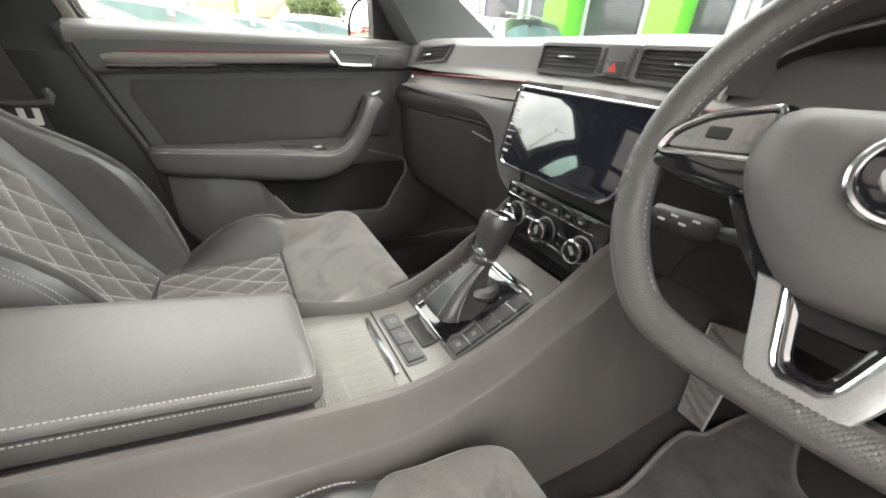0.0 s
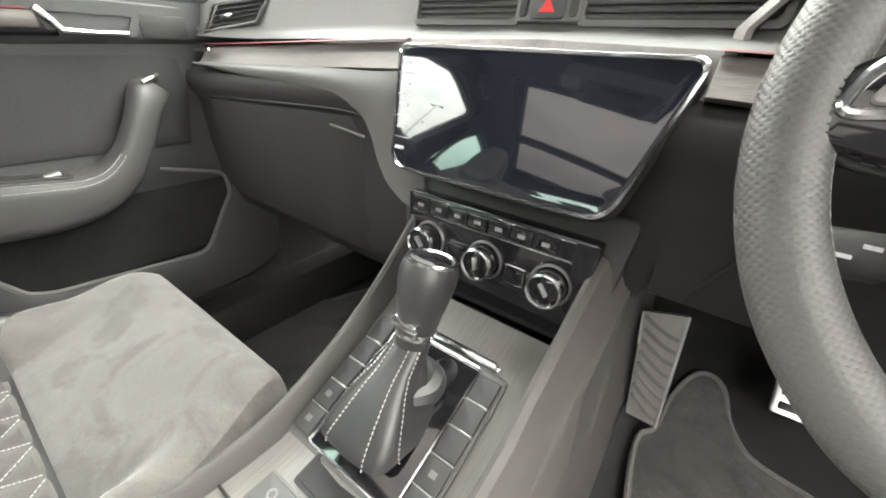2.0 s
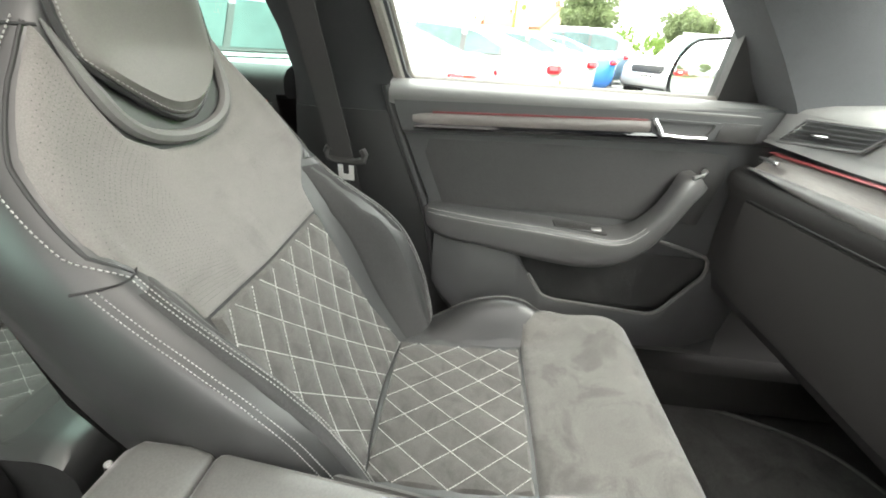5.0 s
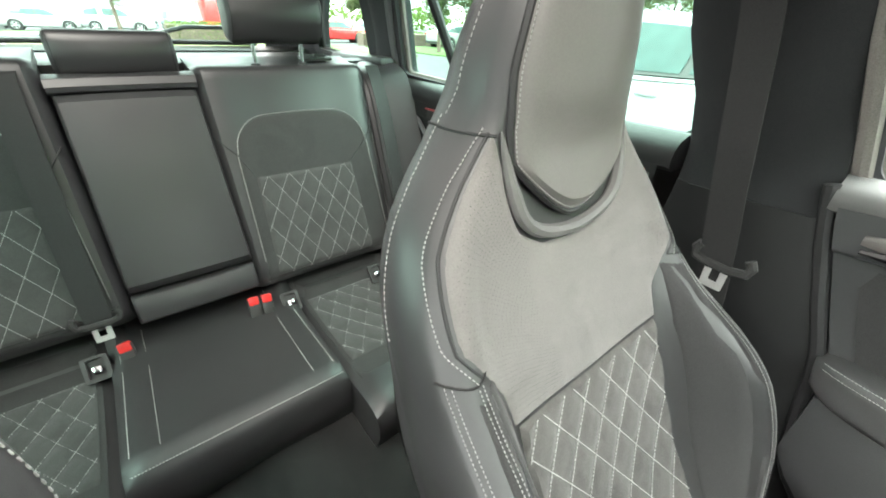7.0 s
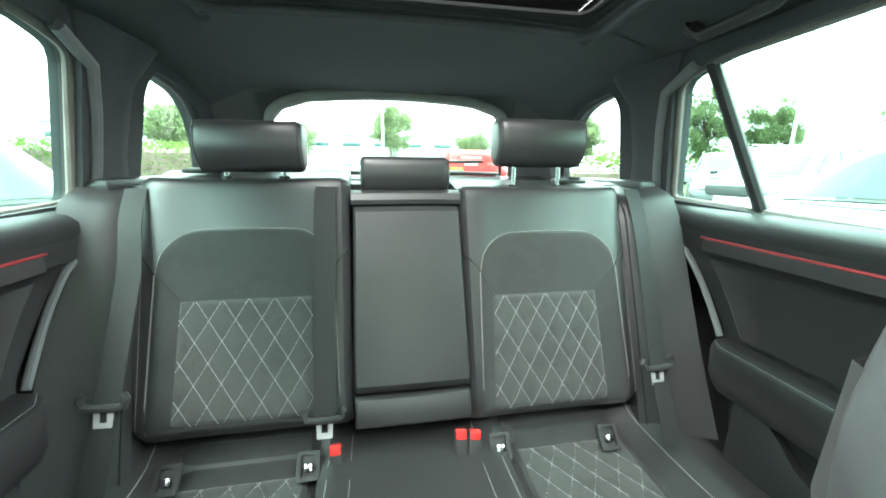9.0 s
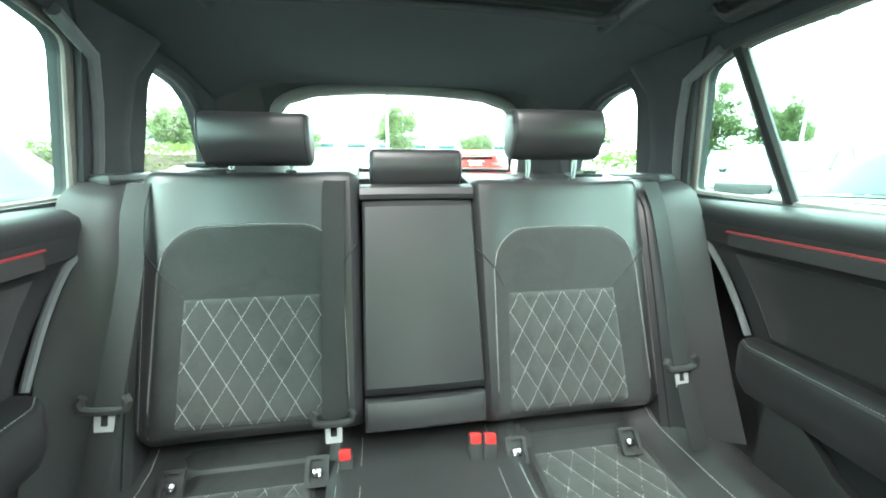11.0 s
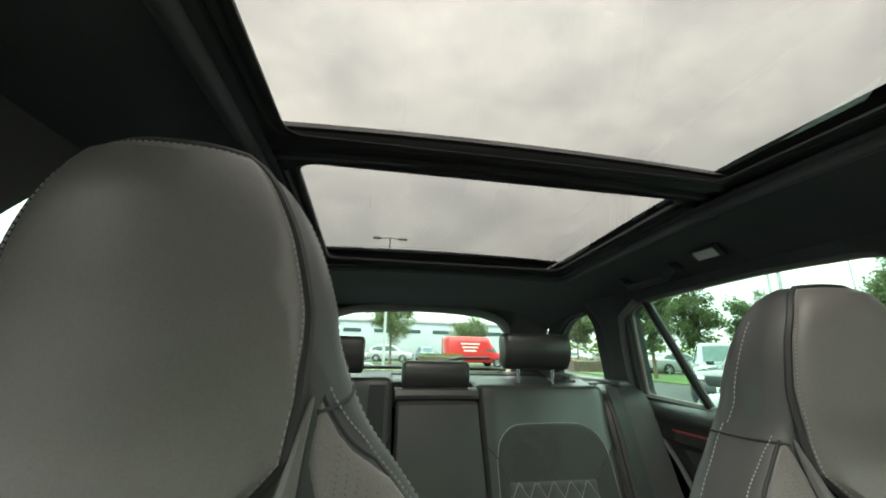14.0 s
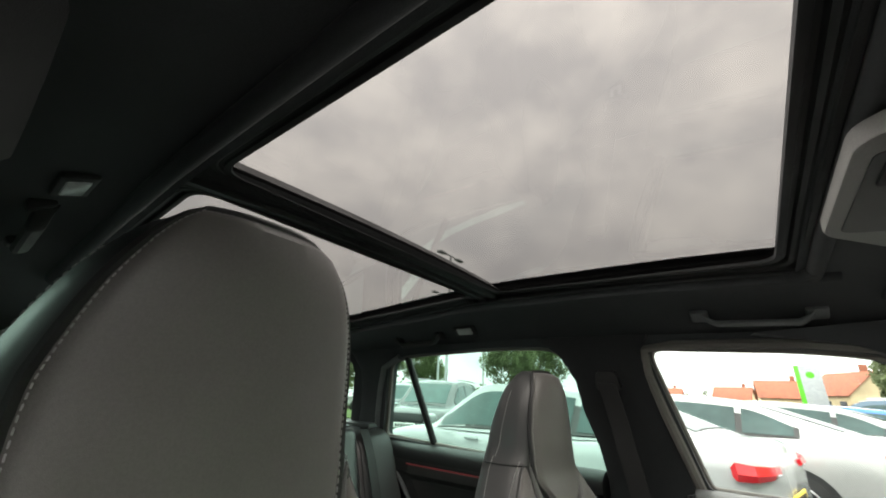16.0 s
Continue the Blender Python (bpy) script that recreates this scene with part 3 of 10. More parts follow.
for s, tag in ((-1, "west"), (1, "east")):
    known = set(bpy.data.objects.keys())
    pillar("trim_b_upper_" + tag, [(0.915, -0.365, -0.155, 0.705), (0.97, -0.372, -0.165, 0.725), (1.05, -0.386, -0.182, 0.712), (1.14, -0.408, -0.20, 0.672), (1.22, -0.412, -0.215, 0.632), (1.29, -0.445, -0.228, 0.60), (1.335, -0.50, -0.20, 0.57)], s, PILLAR_CLOTH, "dark cloth-covered centre pillar trim", 0.06)
    pillar("trim_b_lower_" + tag, [(0.36, -0.40, 0.02, 0.715), (0.47, -0.395, -0.035, 0.71), (0.705, -0.385, -0.085, 0.70), (0.80, -0.375, -0.115, 0.70), (0.915, -0.365, -0.155, 0.702)], s, DARK_LINING, "black plastic lower centre pillar trim", 0.06)
    pillar("trim_c_" + tag, [(0.95, -1.45, -1.315, 0.725), (1.02, -1.433, -1.30, 0.720), (1.10, -1.405, -1.262, 0.698), (1.18, -1.378, -1.228, 0.665), (1.25, -1.355, -1.192, 0.632), (1.33, -1.38, -1.12, 0.585)], s, HEADLINER, "dark cloth rear pillar trim", 0.06)
    # the painted door frame and seal that show beside the rear window
    Geo().tube([(s * (glass_x(z) - 0.03), y, z) for z, y in ((0.98, -1.325), (1.08, -1.29), (1.18, -1.245), (1.26, -1.20), (1.30, -1.10))], 0.012, 8).ob("trim_door_frame_" + tag, PILLAR, label="grey edge of the rear door frame", kind="structure")
    Geo().tube([(s * (glass_x(z) - 0.028), y, z) for z, y in ((0.96, -0.150), (1.05, -0.172), (1.14, -0.196), (1.24, -0.218), (1.302, -0.215), (1.31, -0.14), (1.305, 0.1), (1.285, 0.26), (1.16, 0.47))], 0.012, 8).ob("trim_seal_" + tag, SEAL, label="beige-grey door seal round the front window", kind="structure")
    # windscreen pillar
    rings = []
    for y0, y1, z0, z1, x in ((0.60, 0.90, 0.955, 0.965, 0.675), (0.585, 0.835, 0.985, 1.008, 0.678), (0.52, 0.76, 1.06, 1.05, 0.668), (0.445, 0.665, 1.137, 1.105, 0.655), (0.33, 0.53, 1.225, 1.20, 0.63), (0.18, 0.40, 1.295, 1.29, 0.60), (0.02, 0.28, 1.325, 1.34, 0.575)):
        rings.append([(s * (x + 0.08), y0 - 0.02, z0), (s * x, y0, z0), (s * (x - 0.012), (y0 + y1) / 2, (z0 + z1) / 2), (s * (x - 0.005), y1, z1), (s * (x + 0.06), y1 + 0.03, z1)])
    tagged(Geo().loft(rings).ob("trim_a_" + tag, HEADLINER, label="dark windscreen pillar trim", kind="structure"), category="pillar trim")
    # sill
    Geo().loft([[(s * 0.60, y, 0.28), (s * 0.615, y, 0.34), (s * 0.635, y, 0.362), (s * 0.70, y, 0.366), (s * 0.74, y, 0.33), (s * 0.74, y, 0.28)] for y in (-0.75, -0.3, 0.2, 0.6, 0.95)]).ob("trim_sill_" + tag, HARD, label="black plastic door sill trim", kind="structure")
    # lower outer skin that closes the place
    low_skin = Geo()
    for ya, yb in ([(-2.3, 1.3)] if s < 0 else [(-2.3, -0.16), (0.68, 1.3)]):
        low_skin.patch(lambda u, w: (s * 0.80, ya + (yb - ya) * u, 0.15 + 0.82 * w), 4, 2)
    low_skin.ob("wall_lower_" + tag, HARD, label="outer lower body skin", kind="structure")
    # rear side trim by the boot
    Geo().loft([[(s * 0.80, y, 0.30), (s * 0.66, y, 0.30), (s * 0.68, y, 0.9), (s * 0.715, y, 1.0), (s * 0.76, y, 1.02), (s * 0.80, y, 1.0)] for y in (-1.33, -1.5, -1.8, -2.1)]).ob("trim_boot_" + tag, HARD, label="black boot side trim", kind="structure")
    # D pillar
    rings = []
    for y0, y1, z0, z1, x0, x1 in ((-1.62, -1.76, 1.345, 1.385, 0.585, 0.34), (-1.75, -1.83, 1.285, 1.320, 0.635, 0.42), (-1.85, -1.91, 1.235, 1.27, 0.662, 0.475), (-1.94, -1.98, 1.150, 1.18, 0.698, 0.515), (-1.975, -2.08, 1.05, 1.08, 0.735, 0.548), (-2.0, -2.12, 0.96, 0.98, 0.75, 0.56)):
        x1 -= 0.025 if s < 0 and z1 > 1.30 else 0.0
        rings.append([(s * x0, y0, z0), (s * (x0 - 0.05), y0 - 0.07, z0 + 0.005), (s * x1, y1, z1), (s * (x1 + 0.02), y1 - 0.06, z1), (s * (x0 + 0.06), y1 - 0.06, z0)])
    Geo().loft(rings).ob("trim_d_" + tag, REAR_CLOTH, label="dark grey tailgate pillar trim", kind="structure")
    if s > 0:
        shift_east(known)

# tailgate with its window
gate_top, gate_low = (-1.815, 1.325), (-2.09, 1.035)


def gate(u, w, off=0.0):
    """u: x in metres, w: 0 at the lower edge, 1 at the upper."""
    y = gate_low[0] + (gate_top[0] - gate_low[0]) * w - 0.03 * (u / 0.5) ** 2 * -1 + off
    return (u, y, gate_low[1] + (gate_top[1] - gate_low[1]) * w - 0.05 * (u / 0.5) ** 2 * w)


tail = thing("tailgate", "tailgate with a wide rear window and black frame", "tailgate", (0, -2.0, 1.0), kind="structure")
loop = [gate(u, w) for u, w in ([(-0.50 + k / 10, 0.04) for k in range(11)] + [(0.475, 0.3), (0.455, 0.6), (0.435, 0.8), (0.39, 0.93)] + [(0.3 - k * 0.1, 0.985) for k in range(7)] + [(-0.39, 0.93), (-0.435, 0.8), (-0.455, 0.6), (-0.475, 0.3)])]
o = Geo().add([(x, y - 0.012, z) for x, y, z in loop], [tuple(range(len(loop)))]).ob("pane", GLASS_TINT, tail, smooth=0)
o.visible_shadow = False
Geo().tube(loop, 0.010, 8, closed=True).ob("window_frame", HARD, tail, "black rear window frame")
rings = []
for k in range(33):
    x = -0.47 + 0.94 * k / 32
    a, b = V((x, -1.79, roof_z(x, -1.79) + 0.001)), V(gate(x, 0.99)) + V((0, -0.01, 0.004))
    b.z = max(b.z, roof_z(x, -1.82) - 0.016)
    # down to the edge of the glass, behind the trim
    c = V(gate(x, lerp([(0, 0.985), (0.30, 0.985), (0.39, 0.92), (0.435, 0.80), (0.455, 0.66), (0.5, 0.66)], abs(x)))) + V((0, -0.004, 0.002))
    rings.append([a + V((0, 0.02, 0.02)), a, a.lerp(b, 0.5) + V((0, 0, 0.002)), b, c, c + V((0, -0.03, 0.04))])
Geo().loft(rings).ob("upper_lining", REAR_CLOTH, tail, "black lining above the rear window")
over = smooth_line([V(gate(u, w)) + V((0, 0.012, 0.004)) for u, w in [(-0.462, 0.5), (-0.452, 0.7), (-0.43, 0.85), (-0.385, 0.95)] + [(-0.3 + 0.1 * k, 1.0) for k in range(7)] + [(0.385, 0.95), (0.43, 0.85), (0.452, 0.7), (0.462, 0.5)]], 5)
# headliner-coloured moulding; pale grey puts the light on it into the colour
Geo().tube(over, lambda q: 0.0185 * min(1.0, 0.3 + 5 * min(q, 1 - q)), 10).ob("upper_trim", LAMP_GREY, tail, "rounded trim round the rear window's top, paled for the light on it")
Geo().loft([[(x, -2.05, 1.035), (x, -2.02, 1.02), (x, -2.03, 0.5), (x, -2.15, 0.5), (x, -2.15, 1.02)] for x in (-0.72, -0.4, 0, 0.4, 0.72)]).ob("lower_trim", HARD, tail, "black tailgate lining")
w1, w2 = V((-0.10, -2.12, 1.055)), V((-0.42, -2.06, 1.10))
Geo().tube([w1, w1 + (w2 - w1) * 0.5 + V((0, 0.01, 0.02)), w2], 0.008, 6).ob("wiper", RUBBER, tail, "black rear wiper arm")

# front bulkhead, windscreen, floor
ws = Geo().patch(lambda u, w: ((-0.72 + 1.44 * u) * (1 - 0.14 * w), 1.33 - 0.93 * w - 0.14 * (2 * u - 1) ** 2, 0.955 + 0.425 * w - 0.03 * (2 * u - 1) ** 2 * w), 14, 6)
e = thing("window_windscreen", "clear wide windscreen", "windscreen", (0, 1.3, 0.95), kind="structure")
o = ws.ob("pane", GLASS_SIDE, e)
o.visible_shadow = False
Geo().loft([[(x, 1.30, 0.28), (x, 1.22, 0.40), (x, 1.30, 0.95), (x, 1.40, 0.95), (x, 1.40, 0.28)] for x in (-0.8, 0, 0.8)]).ob("wall_bulkhead", FLOOR_CARPET, label="carpeted front bulkhead", kind="structure")


def floor_z(x, y):
    z = 0.262 + 0.006 * math.sin(9 * x + 4 * y)
    if y > 0.98:
        z += 0.75 * (y - 0.98)
    if abs(x) < 0.19:
        z += spline([(-0.9, 0.03), (-0.45, 0.03), (-0.2, 0.10), (0.1, 0.16), (1.3, 0.16)], y) * (0.5 + 0.5 * math.cos(math.pi * abs(x) / 0.19))
    return z


Geo().patch(lambda u, w: (-0.72 + 1.44 * u, -2.15 + 3.45 * w, floor_z(-0.72 + 1.44 * u, -2.15 + 3.45 * w)), 36, 60).ob("floor", CARPET, label="black carpeted car floor rising to the toe board", kind="structure")


def mat_thing(outline, name, label):
    e = thing(name, label, "floor mat", (outline[0][0], outline[0][1], 0.275))
    pts = smooth_line([(x, y, 0) for x, y in outline], 5, closed=True)
    m2 = [(p.x, p.y) for p in pts]
    top = [V((x, y, floor_z(x, y) + 0.016)) for x, y in m2]
    cx, cy = sum(p[0] for p in m2) / len(m2), sum(p[1] for p in m2) / len(m2)
    rings = []
    for k in (1.0, 0.9, 0.75, 0.5, 0.25, 0.02):
        rings.append([(cx + (x - cx) * k, cy + (y - cy) * k, floor_z(cx + (x - cx) * k, cy + (y - cy) * k) + 0.016) for x, y in m2])
    low = [(x, y, floor_z(x, y) + 0.002) for x, y in m2]
    Geo().loft([low] + rings).ob("carpet_top", FLOOR_CARPET, e, "black carpet pile")
    Geo().tube(top, 0.0052, 8, closed=True).ob("border", CORD, e, "grey corded edge")
    Geo().stitch([p + V((0, 0, 0.0045)) for p in top + top[:1]], 0.006, 0.004, 0.0009).ob("stitching", THREAD, e, "pale border stitching")


mat_thing([(0.215, 0.40), (0.225, 0.60), (0.205, 0.76), (0.205, 0.83), (0.225, 0.865), (0.238, 0.97), (0.27, 1.03), (0.32, 1.02), (0.355, 0.93), (0.39, 0.89), (0.50, 0.86), (0.58, 0.80), (0.60, 0.6), (0.58, 0.40)], "floor_mat", "black carpet floor mat with pale stitched edge by the pedals")
mat_thing([(-0.22, 0.40), (-0.23, 0.75), (-0.24, 0.92), (-0.32, 0.96), (-0.50, 0.90), (-0.58, 0.76), (-0.615, 0.58), (-0.58, 0.40)], "floor_mat", "black carpet floor mat with pale stitched edge")


# ---- doors ----
def front_door(s):
    e = thing("front_door", "black car door lining with suede insert, armrest and pull handle" if s < 0 else "open driver's door with black lining and suede insert", "car door", (s * 0.72, 0.25, 0.38), group="car doors")
    rear = [(0.36, 0.09), (0.47, -0.018), (0.60, -0.052), (0.705, -0.072), (0.80, -0.108), (0.912, -0.147), (0.965, -0.16)]

    def yr(z):
        return spline(rear, z)
    prof = [(0.945, 0.706), (0.940, 0.700), (0.885, 0.700), (0.879, 0.704), (0.874, 0.716), (0.82, 0.722), (0.74, 0.722), (0.66, 0.718), (0.58, 0.728), (0.46, 0.728), (0.37, 0.715)]
    zs = [p[0] for p in prof]

    def skin(u, w):
        z = zs[0] + (zs[-1] - zs[0]) * w
        y = yr(z) + (0.68 - yr(z)) * u
        x = lerp([(-a, b) for a, b in prof], -z)
        x -= 0.010 * max(0, (y - 0.5) / 0.18) ** 2
        z2 = z + (0.018 * (y + 0.115) / 0.475 if z > 0.86 else 0)
        return (s * x, y, z2)
    g = Geo().patch(skin, 30, 0, vs=[(zs[0] - z) / (zs[0] - zs[-1]) for z in [0.945, 0.940, 0.92, 0.90, 0.885, 0.879, 0.874, 0.85, 0.82, 0.78, 0.74, 0.70, 0.66, 0.62, 0.58, 0.52, 0.46, 0.40, 0.37]])
    g.ob("lining", SOFT, e)
    # suede insert with a slim edge
    def ins(u, w):
        z = 0.868 - 0.150 * w
        y = yr(z) + 0.03 + (0.555 - yr(z) - 0.03 - 0.03 * w) * u
        rim = min(u, 1 - u, w, 1 - w)
        return (s * (0.7205 - 0.0035 * min(1, rim / 0.03)), y, z + 0.016 * (y + 0.1) / 0.5 * (1 - w))
    Geo().patch(ins, 24, 12, us=[0, 0.015, 0.03] + [0.03 + 0.94 * k / 20 for k in range(1, 20)] + [0.97, 0.985, 1], vs=[0, 0.015, 0.03] + [0.03 + 0.94 * k / 8 for k in range(1, 8)] + [0.97, 0.985, 1]).ob("insert", DOOR_SUEDE, e, "charcoal suede door insert")
    # padded window shelf
    rings = []
    for k in range(25):
        y = -0.165 + 0.845 * k / 24
        dz = 0.018 * (y + 0.115) / 0.475 if y < 0.36 else 0.018
        dz *= 0.55
        rings.append([(s * 0.716, y, 0.926 + dz), (s * 0.7025, y, 0.934 + dz), (s * 0.699, y, 0.946 + dz), (s * 0.703, y, 0.960 + dz * 0.5), (s * 0.716, y, 0.970 + dz * 0.3), (s * 0.742, y, 0.976), (s * 0.772, y, 0.974), (s * 0.786, y, 0.964), (s * 0.786, y, 0.92)])
    Geo().loft(rings).ob("window_shelf", SOFT_GREY, e, "padded grey window shelf")
    # decor strip, red light line, dark lower band
    def band(z0, z1, x, mat, nm, y0, y1, lab, proud=0.006):
        rr = []
        for k in range(19):
            yy = y0 + (y1 - y0) * k / 18
            r = 0.018 * (yy + 0.115) / 0.475
            h = 1.0
            if k == 0:
                h = 0.6
            zm = (z0 + z1) / 2
            a, b = zm + (z0 - zm) * h + r, zm + (z1 - zm) * h + r
            rr.append([(s * (x + 0.006), yy, a), (s * (x - proud * 0.7), yy, a), (s * (x - proud), yy, a + 0.003), (s * (x - proud - 0.001), yy, zm + r), (s * (x - proud), yy, b - 0.003), (s * (x - proud * 0.7), yy, b), (s * (x + 0.006), yy, b)])
        Geo().loft(rr).ob(nm, mat, e, lab)
    band(0.8965, 0.9175, 0.700, DECOR, "decor_strip", -0.115, 0.352, "brushed grey decor strip")
    band(0.8850, 0.8955, 0.700, GLOSS, "dark_strip", -0.112, 0.372, "gloss black lower strip", 0.005)
    band(0.9185, 0.9212, 0.700, AMBIENT_DIM, "light_line", -0.075, 0.345, "thin red ambient light line", 0.004)
    # release handle: recess, chrome blade, plate ahead of it
    m = basis((s * 0.703, 0.415, 0.922), (0, 1, 0), (0, 0, 1)) if s > 0 else basis((s * 0.703, 0.415, 0.922), (0, -1, 0), (0, 0, 1))
    sg = 1 if s > 0 else -1
    out = rounded([(-0.055, -0.017), (0.055, -0.017), (0.068, 0.017), (-0.068, 0.017)], 0.006)
    inn = rounded([(-0.044, -0.011), (0.044, -0.011), (0.055, 0.013), (-0.055, 0.013)], 0.005)
    mm = basis((s * 0.7005, 0.418, 0.9235), (0, -s, 0), (0, 0, 1))
    n = len(out)
    ring = Geo().loft([[mm @ V((a, b, -0.004)) for a, b in out], [mm @ V((a, b, 0.005)) for a, b in out], [mm @ V((a, b, 0.005)) for a, b in inn], [mm @ V((a, b, -0.012)) for a, b in inn]], caps=False)
    if (mm @ V((0, 0, 1)) - mm @ V((0, 0, 0))).x * s > 0:
        mm = basis((s * 0.7005, 0.418, 0.9235), (0, s, 0), (0, 0, 1))
        ring = Geo().loft([[mm @ V((a, b, -0.004)) for a, b in out], [mm @ V((a, b, 0.005)) for a, b in out], [mm @ V((a, b, 0.005)) for a, b in inn], [mm @ V((a, b, -0.012)) for a, b in inn]], caps=False)
    ring.ob("handle_surround", SOFT, e, "black handle surround")
    Geo().prism(inn, mm @ Matrix.Translation((0, 0, -0.016)), 0.006, 0.001).ob("handle_recess", HARD, e, "dark handle recess")
    rear_side = 0.05 if (mm @ V((1, 0, 0)) - mm.translation).y < 0 else -0.05
    Geo().tube([mm @ V((rear_side * 1.28, 0.016, 0.006)), mm @ V((rear_side * 1.0, 0.0, 0.008)), mm @ V((rear_side * 0.82, -0.012, 0.009)), mm @ V((0, -0.0135, 0.010)), mm @ V((-rear_side * 0.86, -0.012, 0.009))], lambda q: 0.0055 - 0.002 * q, 8).ob("release_handle", CHROME, e, "satin chrome door release")
    Geo().box((0.003, 0.075, 0.036), (s * 0.6995, 0.520, 0.924), 0.006).ob("front_plate", HARD, e, "plain black plate")
    # armrest that sweeps up into the pull handle
    ARM = [(-0.085, 0.716, -0.075, 0.664, 0.690, 0.735), (-0.048, 0.722, -0.041, 0.652, 0.664, 0.735), (0.053, 0.718, 0.053, 0.644, 0.648, 0.735), (0.17, 0.713, 0.177, 0.626, 0.642, 0.735), (0.27, 0.704, 0.270, 0.619, 0.638, 0.735), (0.322, 0.699, 0.325, 0.626, 0.637, 0.730), (0.356, 0.706, 0.367, 0.643, 0.638, 0.716), (0.382, 0.727, 0.403, 0.672, 0.640, 0.702), (0.402, 0.756, 0.428, 0.708, 0.642, 0.696), (0.420, 0.792, 0.450, 0.748, 0.645, 0.694), (0.432, 0.818, 0.468, 0.784, 0.650, 0.700), (0.444, 0.836, 0.486, 0.802, 0.660, 0.712), (0.466, 0.843, 0.500, 0.812, 0.676, 0.724)]
    cols = [smooth_line([(i, row[c], 0) for i, row in enumerate(ARM)], 4) for c in range(6)]
    rings, edge, edge2 = [], [], []
    for row in zip(*cols):
        ty, tz, by, bz, xi, xo = [p.y for p in row]
        def at(x, q, ty=ty, tz=tz, by=by, bz=bz):
            return (s * x, ty + (by - ty) * q, tz + (bz - tz) * q)
        rings.append([at(xo, 0.02), at(xi + 0.020, 0.0), at(xi + 0.009, 0.025), at(xi + 0.002, 0.10), at(xi, 0.22), at(xi, 0.5), at(xi + 0.002, 0.76), at(xi + 0.009, 0.92), at(xi + 0.020, 1.0), at(xo, 1.0)])
        if row[0].x < 7.5:
            edge.append(at(xi + 0.0085, 0.02))
            edge2.append(at(xi + 0.0012, 0.125))
    Geo().loft(rings).ob("armrest", ARM_SKIN, e, "padded black armrest sweeping up into a pull handle", smooth=60)
    Geo().stitch(edge[2:], 0.0044, 0.0034, 0.0006).ob("stitching", THREAD, e, "pale grey stitching")
    Geo().stitch(edge2[2:], 0.0044, 0.0034, 0.0006).ob("stitching", THREAD, e, "pale grey stitching")
    Geo().tube([(s * 0.668, 0.452, 0.838), (s * 0.672, 0.470, 0.8445), (s * 0.690, 0.484, 0.846), (s * 0.712, 0.492, 0.843)], 0.006, 8, flat=0.7).ob("handle_cap", SILVER, e, "silver cap of the pull handle")
    Geo().box((0.034, 0.115, 0.006), pose(s * 0.680, 0.262, 0.7055, -5, 0, 0), 0.003).ob("switch_panel", HARD, e, "black window switch panel")
    Geo().box((0.012, 0.022, 0.008), pose(s * 0.676, 0.297, 0.7055, 8, 0, 0), 0.003).ob("window_switch", SILVER, e, "window switch with a bright edge")
    # bin wall: its upper edge drops round the pocket
    rings, lip = [], []
    tops = [(-0.08, 0.650), (0.10, 0.636), (0.142, 0.622), (0.160, 0.590), (0.210, 0.519), (0.24, 0.508), (0.47, 0.492), (0.495, 0.502), (0.562, 0.612), (0.566, 0.640), (0.60, 0.655), (0.66, 0.66)]
    for k in range(61):
        y = -0.06 + 0.73 * k / 60
        zt = lerp(tops, y)
        zb = spline([(-0.06, 0.47), (0.0, 0.43), (0.10, 0.392), (0.3, 0.385), (0.6, 0.40), (0.67, 0.42)], y)
        yb = y + 0.03 * (y < 0.1) * (0.1 - y) / 0.16
        xo = 0.676 + 0.02 * max(0, (0.02 - y) / 0.08) + 0.022 * max(0, (y - 0.56) / 0.1)
        rings.append([(s * (xo + 0.014), y, zt - 0.003), (s * (xo + 0.004), y, zt), (s * xo, y, zt - 0.006), (s * (xo - 0.004), y, zt * 0.6 + zb * 0.4), (s * (xo - 0.004), y, zt * 0.3 + zb * 0.7), (s * (xo + 0.006), yb, zb), (s * (xo + 0.03), yb, zb), (s * (xo + 0.022), y, zt * 0.5 + zb * 0.5)])
        if 0.155 < y < 0.57:
            lip.append((s * (xo + 0.004), y, zt + 0.001))
    lip += [(s * 0.684, 0.560, 0.648), (s * 0.690, 0.535, 0.662), (s * 0.70, 0.45, 0.681)]
    Geo().loft(rings).ob("bin_wall", SOFT, e, "black door bin wall")
    # added dark sheet that carries the shade inside the bin
    Geo().patch(lambda u, w: (s * (0.716 - 0.004 * w), 0.13 + 0.45 * u, 0.49 + 0.15 * w), 6, 4).ob("bin_back", CARPET, e, "dark sheet standing for the shade inside the door bin")
    Geo().tube(smooth_line(lip[1:-3] + lip[-3:], 2), 0.0042, 8).ob("bin_lip", SOFT_GREY, e, "grey lip of the door bin")
    # dark door edge and its seal
    Geo().tube([(s * 0.712, spline(rear, z) - 0.012, z) for z in [0.37 + 0.595 * k / 20 for k in range(21)]], 0.010, 8).ob("edge_seal", RUBBER, e, "black rubber door seal")
    return e


